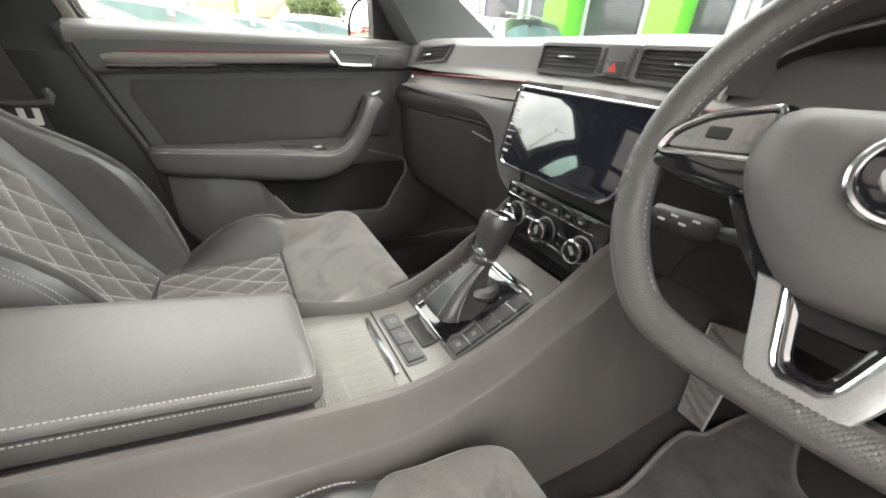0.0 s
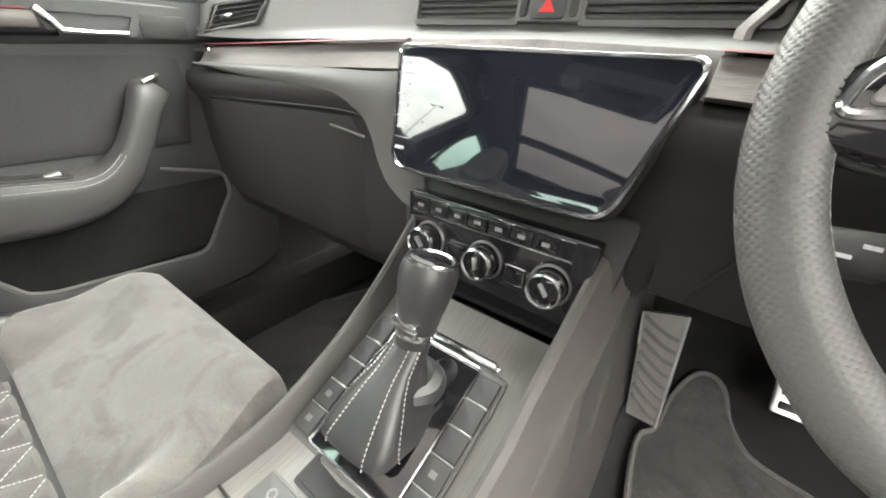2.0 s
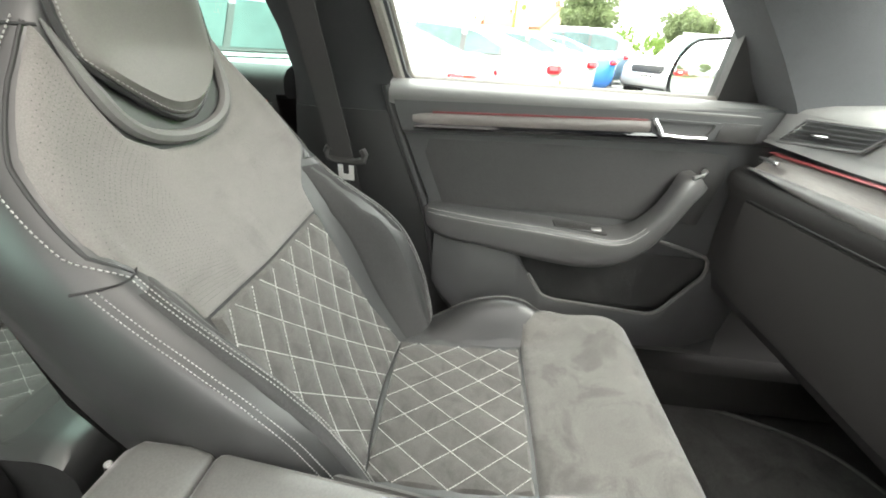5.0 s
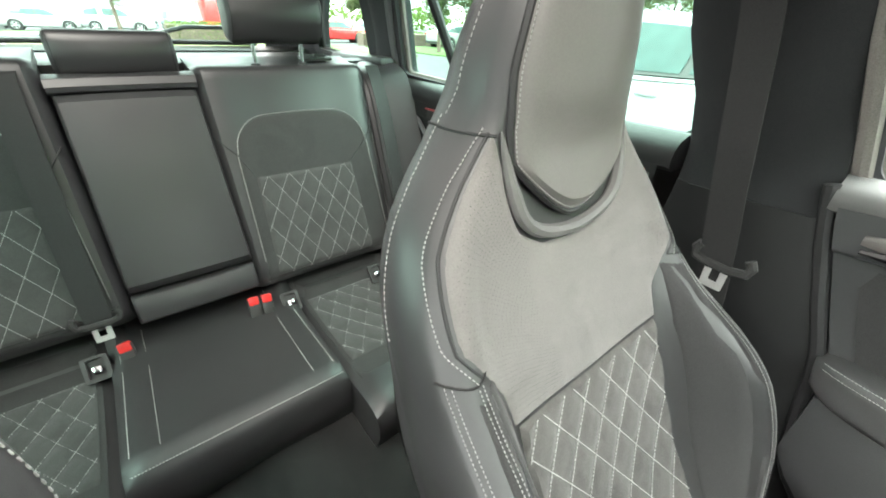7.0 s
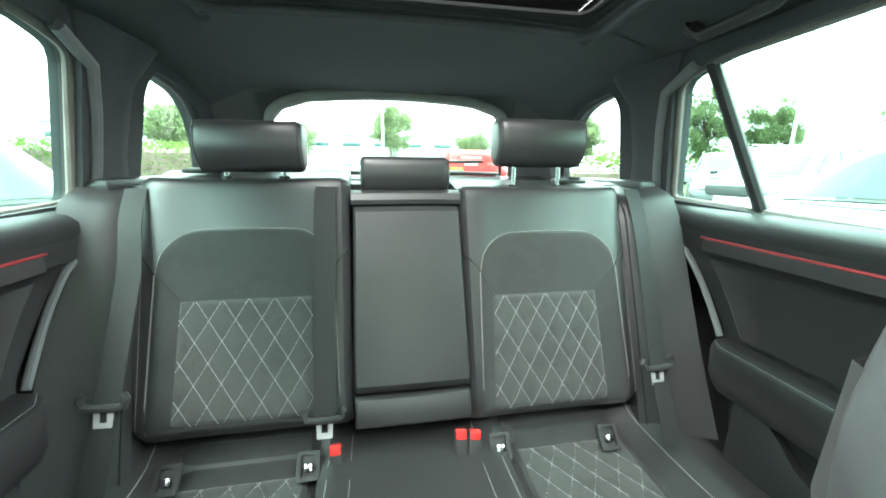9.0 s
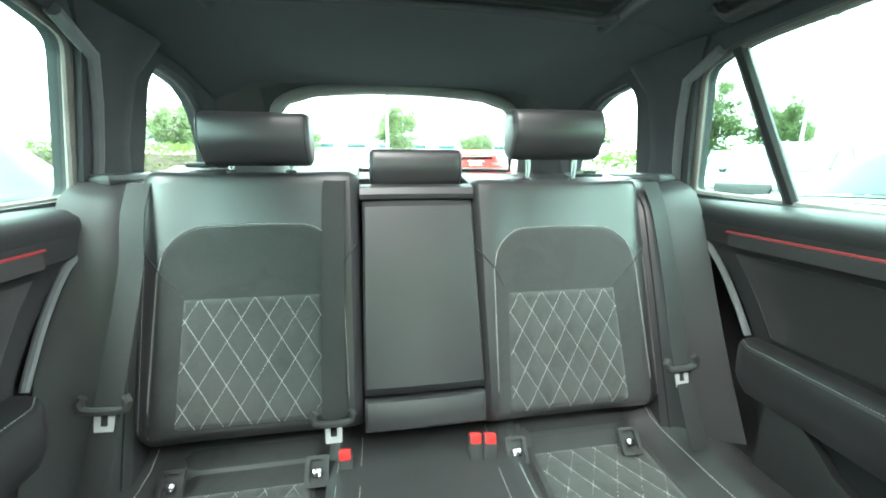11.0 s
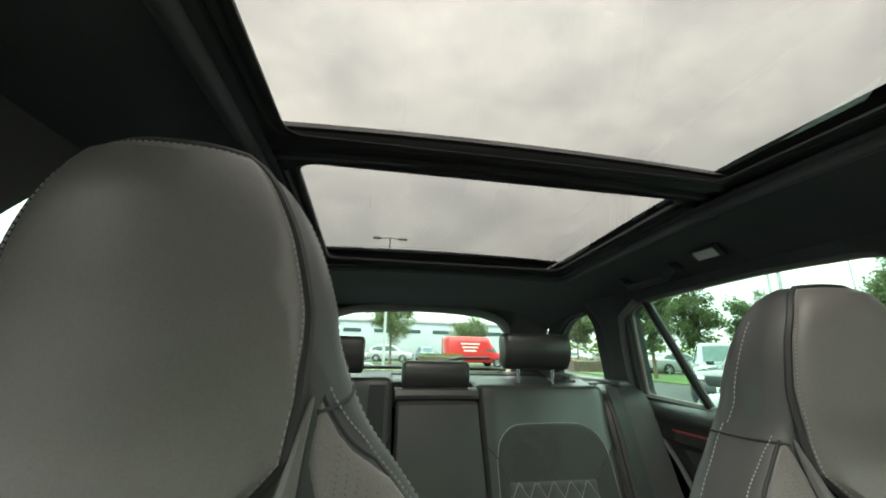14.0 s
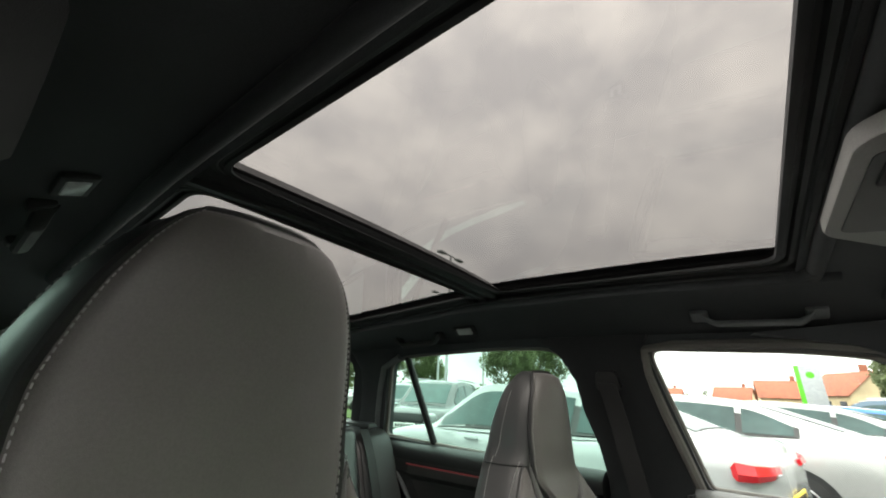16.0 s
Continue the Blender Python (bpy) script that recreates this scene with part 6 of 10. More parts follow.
N = 1120
ang = [2 * math.pi * k / N for k in range(N)]
ROUND = [(math.cos(2 * math.pi * j / 80), math.sin(2 * math.pi * j / 80)) for j in range(80)]
rim = []
for i, a in enumerate(ang):
    c = rim_pt(a)
    t = (rim_pt(a + 0.02) - rim_pt(a - 0.02)).normalized()
    o, up = (WM.to_3x3() @ V((t.y, -t.x, 0))), (WM.to_3x3() @ V((0, 0, 1)))
    c = WM @ c
    grip = 1.0 + 0.10 * max(0, math.cos(2 * (a - math.radians(150)))) + 0.10 * max(0, math.cos(2 * (a - math.radians(30))))
    ring = []
    for j, (cb, sb) in enumerate(ROUND):
        pit = (i % 4 == 0 and j % 4 == 0) or (i % 4 == 2 and j % 4 == 2)
        r = 0.0153 - (0.0008 if pit else 0.0)
        ring.append(c + o * (r * grip * cb) + up * (r * sb))
    rim.append(ring)
Geo().loft(rim, loop=True).ob("rim", DIMPLED, wheel, "dimpled black leather rim")
Geo().stitch([WM @ (rim_pt(a, 0.1570) + V((0, 0, 0.0048))) for a in [2 * math.pi * k / 240 for k in range(241)]], 0.0062, 0.0045, 0.0011).ob("stitching", THREAD, wheel, "pale cross stitching")
hub = rounded([(-0.066, -0.045), (-0.032, -0.080), (0.032, -0.080), (0.066, -0.045), (0.094, -0.004), (0.088, 0.045), (-0.088, 0.045), (-0.094, -0.004)], 0.028, 5)
rings = []
for k, d in ((0.80, -0.03), (1.0, -0.02), (1.02, 0.0), (0.98, 0.016), (0.90, 0.027), (0.7, 0.035), (0.4, 0.039), (0.1, 0.040)):
    rings.append([WM @ V((a * k, b * k, d)) for a, b in hub])
Geo().loft(rings).ob("airbag_cover", DASH_SATIN, wheel, "black airbag cover")
Geo().loft([[WM @ V((a * k, b * k - 0.006, d)) for a, b in hub] for k, d in ((0.9, -0.025), (1.06, -0.016), (1.10, -0.004), (1.08, 0.006), (0.9, 0.009))]).ob("hub_frame", GLOSS, wheel, "gloss black frame round the airbag cover")
Geo().turn([(0.0, 0.043), (0.022, 0.043), (0.024, 0.042), (0.025, 0.038)], WM, 28).ob("emblem", GLOSS, wheel, "plain black round emblem")
Geo().tube([WM @ V((0.0265 * math.cos(a), 0.0265 * math.sin(a), 0.041)) for a in [2 * math.pi * j / 32 for j in range(32)]], 0.003, 8, closed=True).ob("emblem_ring", CHROME, wheel, "chrome emblem ring")
Geo().turn([(0.0, 0.0455), (0.008, 0.046), (0.014, 0.0445), (0.015, 0.043)], WM, 16).ob("emblem_boss", SILVER, wheel, "silver boss of the emblem")
bars = bpy.data.curves.new("wording", "FONT")
bars.body, bars.size, bars.extrude, bars.align_x, bars.align_y = "AIRBAG", 0.0105, 0.0004, "CENTER", "CENTER"
t = new("wording", bars)
t.parent = wheel
t.matrix_parent_inverse = wheel.matrix_basis.inverted()
t.matrix_basis = WM @ Matrix.Translation((0.0, -0.052, 0.0315)) @ Matrix.Rotation(-0.22, 4, "X")
bars.materials.append(SILVER)
for sx in (-1, 1):
    spoke = rounded([(sx * 0.078, -0.024), (sx * 0.142, -0.017), (sx * 0.168, -0.010), (sx * 0.166, 0.018), (sx * 0.130, 0.040), (sx * 0.078, 0.050)][:: (1 if sx > 0 else -1)], 0.008)
    Geo().prism(spoke, WM @ Matrix.Translation((0, 0, -0.012)), 0.024, 0.004).ob("spoke", GLOSS, wheel, "gloss black spoke")
    keys = rounded([(sx * 0.086, 0.008), (sx * 0.154, 0.004), (sx * 0.147, 0.017), (sx * 0.126, 0.031), (sx * 0.086, 0.041)][:: (1 if sx > 0 else -1)], 0.006)
    kp = Geo().prism(keys, WM @ Matrix.Translation((0, 0, 0.010)), 0.005, 0.002).ob("key_pad", DECOR_PLATE, wheel, "grey control keys")
    edge_pts = rounded([(sx * 0.084, 0.005), (sx * 0.162, 0.000), (sx * 0.154, 0.019), (sx * 0.130, 0.036), (sx * 0.084, 0.046)][:: (1 if sx > 0 else -1)], 0.008)
    Geo().tube([WM @ V((a, b, 0.0125)) for a, b in edge_pts], 0.0026, 8, closed=True).ob("key_frame", CHROME, wheel, "chrome key frame")
    Geo().box((0.018, 0.011, 0.006), WM @ Matrix.Translation((sx * 0.118, 0.020, 0.014)), 0.003).ob("roller", RUBBER, kp, "black roller")
    for q in ((0.139, 0.014), (0.095, 0.015), (0.095, 0.032)):
        Geo().box((0.006, 0.003, 0.0006), WM @ Matrix.Translation((sx * q[0], q[1], 0.0152)), 0.0).ob("mark", FAINT, kp, "pale mark", smooth=0)
# the lower spoke: one silver U with a chrome inner edge
left = [(-0.050, -0.070), (-0.0445, -0.086), (-0.034, -0.122), (-0.0285, -0.136), (-0.019, -0.1455), (-0.008, -0.1475)]
inside = [(-0.029, -0.072), (-0.025, -0.086), (-0.0165, -0.116), (-0.0135, -0.1225), (-0.008, -0.1265)]
u_shape = left + [(-a, b) for a, b in left[::-1]] + [(-a, b) for a, b in inside] + inside[::-1]
Geo().prism(u_shape, WM @ Matrix.Translation((0, 0, -0.012)), 0.024, 0.004).ob("lower_spoke", SATIN, wheel, "silver lower spoke")
vee = [(a - 0.002, b - 0.0015, 0.0118) for a, b in inside] + [(0.002 - a, b - 0.0015, 0.0118) for a, b in inside[::-1]]
Geo().tube([WM @ V(p) for p in vee], 0.0026, 8).ob("spoke_edge", CHROME, wheel, "chrome edge of the lower spoke")
Geo().tube([WM @ V((a + 0.004 * (1 if a < 0 else -1), b + 0.004, 0.004)) for a, b, c in vee], 0.0040, 8).ob("spoke_lining", GLOSS, wheel, "gloss black lining of the lower spoke")

col = thing("steering_column", "black steering column shroud with two stalks", "steering column", (0.362, 0.6, 0.8))
cyl = [(0.045, -0.03), (0.055, -0.045), (0.062, -0.08), (0.070, -0.16), (0.08, -0.24)]
Geo().turn(cyl, COLUMN, 24).ob("shroud", DEEP, col, "black column shroud")
for sx in (-1, 1):
    p0 = COLUMN @ V((sx * 0.05, -0.044, -0.060))
    p1 = COLUMN @ V((sx * 0.105, -0.054, -0.058))
    p2 = COLUMN @ V((sx * 0.165, -0.060, -0.050))
    st = Geo().tube([p0, p0.lerp(p1, 0.5), p1], 0.008, 10).ob("stalk", HARD, col, "black stalk")
    Geo().tube([p1, p1.lerp(p2, 0.1), p1.lerp(p2, 0.4), p1.lerp(p2, 0.8), p1.lerp(p2, 0.95), p2], lambda q: 0.0125 if 0.05 < q < 0.9 else 0.009, 12, flat=1.25).ob("stalk_grip", HARD, st, "black stalk grip with pale marks")
    for q in range(4):
        Geo().box((0.007, 0.0022, 0.0008), Matrix.Translation(p1.lerp(p2, 0.25 + 0.16 * q)) @ COLUMN.to_3x3().to_4x4() @ Matrix.Translation((0, 0.003 - 0.006 * (q % 2), 0.0158)), 0.0).ob("mark", LCD, st, "pale mark", smooth=0)
# instrument binnacle
bin_e = thing("instrument_cluster", "black instrument cluster under a grey hood with chrome-ringed dials", "instrument cluster", (0.362, 0.66, 0.93))
rings = []
for k in range(25):
    a = math.pi * k / 24
    x, z = 0.362 - 0.178 * math.cos(a), 0.945 + 0.088 * math.sin(a) ** 0.7
    rings.append([(x, 0.545 + 0.02 * math.sin(a) - 0.015, z - 0.004), (x, 0.535, z), (x, 0.56, z + 0.006), (x, 0.66, z + 0.004), (x, 0.80, z - 0.02), (x, 0.80, z - 0.04), (x, 0.66, z - 0.012)])
Geo().loft(rings).ob("hood", SOFT_GREY, bin_e, "grey instrument hood")
half_loop = [(0.150, 0.916), (0.151, 0.938), (0.168, 0.960), (0.192, 0.982), (0.222, 0.999), (0.275, 1.015), (0.362, 1.022)]
loop = half_loop + [(0.724 - x, z) for x, z in half_loop[-2::-1]]


def shrunk(k, y):
    return [(0.362 + (x - 0.362) * k, y, 0.93 + (z - 0.93) * k) for x, z in loop]


Geo().loft([shrunk(1.03, 0.612), shrunk(1.02, 0.592), shrunk(0.985, 0.586), shrunk(0.965, 0.590)], caps=False).ob("surround", LAMP_GREY, bin_e, "pale grey surround of the cluster")
Geo().loft([shrunk(0.965, 0.590), shrunk(0.88, 0.640), shrunk(0.84, 0.664)], caps=False).ob("tunnel", HARD, bin_e, "dark sloping inner wall")
Geo().box((0.36, 0.02, 0.13), pose(0.362, 0.668, 0.940, -12, 0, 0), 0.01).ob("face", GLOSS, bin_e, "black instrument face")
for dx in (-0.085, 0.085):
    mm = basis((0.362 + dx, 0.650, 0.928), (1, 0, 0), (0, 0.2, 1))
    d = Geo().turn([(0.0, 0.002), (0.044, 0.002), (0.046, 0.0)], mm, 32).ob("dial", HARD, bin_e, "black dial")
    Geo().tube([mm @ V((0.052 * math.cos(a), 0.052 * math.sin(a), 0.004)) for a in [2 * math.pi * j / 36 for j in range(36)]], 0.0042, 8, closed=True).ob("ring", CHROME, d, "chrome dial ring")
    for j in range(16):
        a = -0.7 + (math.pi + 1.4) * j / 15
        Geo().box((0.0016, 0.008, 0.001), mm @ Matrix.Rotation(a - math.pi / 2, 4, "Z") @ Matrix.Translation((0, 0.038, 0.003)), 0.0).ob("mark", LCD, d, "pale scale mark", smooth=0)
# panel under the column
e = thing("knee_panel", "black knee panel under the dashboard", "knee panel", (0.40, 0.6, 0.55))
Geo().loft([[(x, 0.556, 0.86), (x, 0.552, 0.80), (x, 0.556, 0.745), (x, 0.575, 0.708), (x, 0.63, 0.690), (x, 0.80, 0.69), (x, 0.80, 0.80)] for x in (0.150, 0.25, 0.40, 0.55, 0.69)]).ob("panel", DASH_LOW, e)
Geo().tube([(0.215, 0.551, 0.82), (0.208, 0.552, 0.78), (0.19, 0.556, 0.745), (0.178, 0.573, 0.71)], 0.0014, 6).ob("joint", RUBBER, e, "dark joint")
# pedals and foot rest
e = thing("foot_rest", "ribbed grey foot rest with a bright edge", "foot rest", (0.2, 0.86, 0.29))
FR = [V((0.170, 0.838, 0.300)), V((0.223, 0.846, 0.292)), V((0.209, 0.905, 0.512)), V((0.138, 0.890, 0.500))]


def rest_pt(u, w, h=0.0):
    p = FR[0].lerp(FR[1], u).lerp(FR[3].lerp(FR[2], u), w)
    return p + V((0.10, -0.93, 0.30)) * (h + 0.006 * math.sin(math.pi * w))


rings = [[rest_pt(u, w, 0.0) for u in (0, 0.25, 0.5, 0.75, 1.0)] + [rest_pt(u, w, -0.016) for u in (1.0, 0.5, 0.0)] for w in [k / 12 for k in range(13)]]
Geo().loft(rings).ob("plate", DECOR_PLATE, e, "grey plate")
for k in range(8):
    w0 = 0.06 + 0.105 * k
    Geo().tube([rest_pt(0.08 + 0.84 * j / 8, min(0.97, w0 + 0.16 * (1 - j / 8) ** 1.5), 0.0012) for j in range(9)], 0.0040, 6).ob("rib", SOFT_GREY, e, "moulded rib")
Geo().tube([rest_pt(1.0, k / 10, 0.001) for k in range(11)], 0.0026, 6).ob("edge", STEEL, e, "bright edge")
Geo().tube([rest_pt(0.0, 0.70 + 0.03 * k, 0.002) for k in range(11)], 0.0022, 6).ob("edge", STEEL, e, "bright edge")
for x, y, z, w, h, nm in ((0.425, 0.975, 0.395, 0.105, 0.085, "brake_pedal"), (0.585, 1.06, 0.375, 0.055, 0.13, "accelerator_pedal")):
    e = thing(nm, "brushed metal pedal with black rubber studs", "pedal", (x, y, z))
    pm = basis((x, y, z), (1, 0.06, 0), (0, 0.62, 0.78))
    Geo().prism(rounded([(-w / 2, -h / 2), (w / 2, -h / 2), (w / 2, h / 2), (-w / 2, h / 2)], 0.008), pm, 0.008, 0.003).ob("plate", SILVER, e, "brushed metal plate")
    for r in range(3):
        for c in range(2):
            Geo().box((w * 0.36, h * 0.16, 0.006), pm @ Matrix.Translation((-w * 0.23 + w * 0.46 * c, -h * 0.3 + h * 0.3 * r, 0.009)), 0.003).ob("stud", RUBBER, e, "black rubber stud")
    Geo().tube([pm @ V((0, 0, 0)), pm @ V((0, h, -0.08)), pm @ V((0, h * 2.2, -0.12))], 0.008, 8).ob("arm", HARD, e, "black pedal arm")


# ---- front seats (built with the seat's middle at x = 0, then placed) ----
HALFW = [(0.40, 0.215), (0.46, 0.232), (0.55, 0.250), (0.65, 0.260), (0.73, 0.260), (0.80, 0.247), (0.88, 0.235), (0.94, 0.211), (0.985, 0.179), (1.02, 0.150), (1.05, 0.131), (1.075, 0.120), (1.10, 0.115), (1.15, 0.100), (1.185, 0.083), (1.205, 0.068), (1.218, 0.051), (1.226, 0.034)]
FRONT = [(0.40, -0.045), (0.46, -0.090), (0.56, -0.165), (0.65, -0.215), (0.754, -0.265), (0.85, -0.312), (0.95, -0.352), (1.03, -0.378), (1.09, -0.384), (1.15, -0.384), (1.19, -0.387), (1.226, -0.403)]
BACK = [(0.40, -0.26), (0.46, -0.29), (0.56, -0.34), (0.65, -0.38), (0.754, -0.42), (0.85, -0.452), (0.95, -0.478), (1.03, -0.487), (1.09, -0.482), (1.15, -0.468), (1.19, -0.454), (1.226, -0.428)]
BOLST = [(0.40, 0.03), (0.46, 0.055), (0.52, 0.095), (0.60, 0.128), (0.69, 0.135), (0.74, 0.116), (0.775, 0.086), (0.81, 0.056), (0.86, 0.030), (0.96, 0.010), (1.03, 0.002), (1.06, 0.0), (1.25, 0.0)]
CENTRE = [(0.40, 0.62), (0.60, 0.60), (0.75, 0.62), (0.90, 0.74), (1.0, 0.8), (1.25, 0.8)]


def seat_front(s, z):
    """The seat back's front skin: s from -1 to 1 across, z up."""
    w, f, b, c = spline(HALFW, z), spline(FRONT, z), spline(BOLST, z), spline(CENTRE, z)
    a = abs(s)
    if a > 1:
        # past the front edge: on along the side
        edge, q = seat_front(1, z).y, a - 1
        return V(((w if s > 0 else -w) * (1.0 + min(0.1 * q, 0.025) - 0.037 * max(0.0, q - 0.25)), edge + (spline(BACK, z) - edge) * q, z))
    rise = 0.0
    if a > c:
        q = (a - c) / (1 - c)
        rise = b * math.sin(min(1.0, q * 1.25) * math.pi / 2) ** 1.5
    round_off = 0.0
    if a > 0.80:
        round_off = (0.036 - 0.016 * min(1.0, max(0.0, (z - 1.03) / 0.05))) * ((a - 0.80) / 0.20) ** 2.2
    hollow = -0.012 * (1 - min(1, a / c) ** 2) * (z < 1.0) * min(1, max(0, (1.0 - z) / 0.1))
    dome = 0.014 * (1 - a * a) * min(1, max(0, (z - 1.02) / 0.06))
    return V((s * w, f + rise - round_off + hollow + dome, z))


def seat_normal(s, z):
    d = 0.01
    s0, s1 = s - d, s + d
    u = seat_front(s1, z) - seat_front(s0, z)
    v = seat_front(s, z + d) - seat_front(s, z - d)
    n = u.cross(v).normalized()
    return n if n.dot(V((1 if s > 0 else -1, 1, 0) if abs(s) > 0.8 else (0, 1, 0))) > 0 else -n


def side_pt(sg, z, q=0.50):
    """A point on the side of the seat back, just outside its front skin."""
    edge = seat_front(sg, z).y
    return V((sg * (spline(HALFW, z) * 1.017 + 0.0006), edge + (spline(BACK, z) - edge) * q, z))


def back_rings():
    zs = [0.40, 0.43, 0.46, 0.50, 0.55, 0.60, 0.65, 0.70, 0.754, 0.80, 0.85, 0.90, 0.94, 0.97, 0.99, 1.01, 1.03, 1.05, 1.08, 1.11, 1.14, 1.165, 1.185, 1.20, 1.212, 1.221, 1.226]
    rings = []
    zs = sorted(zs + [(a + b) / 2 for a, b in zip(zs, zs[1:])])
    for z in zs:
        w, bk = spline(HALFW, z), spline(BACK, z)
        ring = []
        for k in range(73):
            s = math.sin((-1 + 2 * k / 72) * math.pi / 2)
            s = 0.35 * s + 0.65 * (-1 + 2 * k / 72)
            ring.append(seat_front(s, z))
        edge = ring[-1].y
        for x, q in ((1.025, 0.25), (1.015, 0.52), (0.95, 0.80), (0.84, 0.93), (0.6, 0.99), (0.2, 1.0), (-0.2, 1.0), (-0.6, 0.99), (-0.84, 0.93), (-0.95, 0.80), (-1.015, 0.52), (-1.025, 0.25)):
            ring.append(V((x * w, edge + (bk - edge) * q, z)))
        rings.append(ring)
    return rings


def back_patch(s0, s1, zlo, zhi, lift, nu, nv, edge=0.06, shape=None):
    """A raised panel on the seat back between the side lines s0(z), s1(z) and the lines zlo(q), zhi(q), q from -1 to 1 across."""
    def fn(u, w):
        q = -1 + 2 * u
        z0, z1 = zlo(q), zhi(q)
        z = z0 + (z1 - z0) * w
        a, b = s0(z), s1(z)
        s = a + (b - a) * u
        rim = min(u, 1 - u, w, 1 - w) / edge
        h = lift * min(1.0, rim) ** 0.5 - 0.0008
        if shape:
            h += shape(s, z) * min(1.0, rim)
        return seat_front(s, z) + seat_normal(s, z) * h
    us = [0, edge * 0.25, edge * 0.6, edge] + [edge + (1 - 2 * edge) * k / nu for k in range(1, nu)] + [1 - edge, 1 - edge * 0.6, 1 - edge * 0.25, 1]
    vs = [0, edge * 0.25, edge * 0.6, edge] + [edge + (1 - 2 * edge) * k / nv for k in range(1, nv)] + [1 - edge, 1 - edge * 0.6, 1 - edge * 0.25, 1]
    return Geo().patch(fn, 0, 0, us=us, vs=vs), fn


def puff(a, b, h):
    """Quilting between two families of lines: high in the fields, low on the seams."""
    da, db = abs(a - round(a)), abs(b - round(b))
    return h * (min(1, da / 0.28) * min(1, db / 0.28)) ** 0.6


def quilt_lines(fn_st, inside, lo, hi, ranges):
    """Stitch lines of the quilting: points where a + b*... stay on a seam and inside the panel."""
    g = Geo()
    for fam in (0, 1):
        for k in range(lo, hi + 1):
            line = []
            for j in range(121):
                p = ranges[0] + (ranges[1] - ranges[0]) * j / 120
                st = fn_st(fam, k, p)
                if inside(*st[:2]):
                    line.append(st[2])
                elif len(line) > 1:
                    g.stitch(line, 0.0048, 0.0043, 0.0009)
                    line = []
                else:
                    line = []
            if len(line) > 1:
                g.stitch(line, 0.0048, 0.0043, 0.0009)
    return g


DIA_TOP = 0.754
SHIFT_DRIVER = [(0.74, 0.0), (0.80, 0.06), (0.85, 0.15), (0.94, 0.17), (0.97, 0.17), (1.0, 0.085), (1.02, 0.035), (1.045, 0.0)]
PANEL_S = [(0.74, 0.60), (0.80, 0.66), (0.85, 0.80), (0.87, 0.875), (0.94, 0.915), (1.0, 0.91), (1.05, 0.89)]


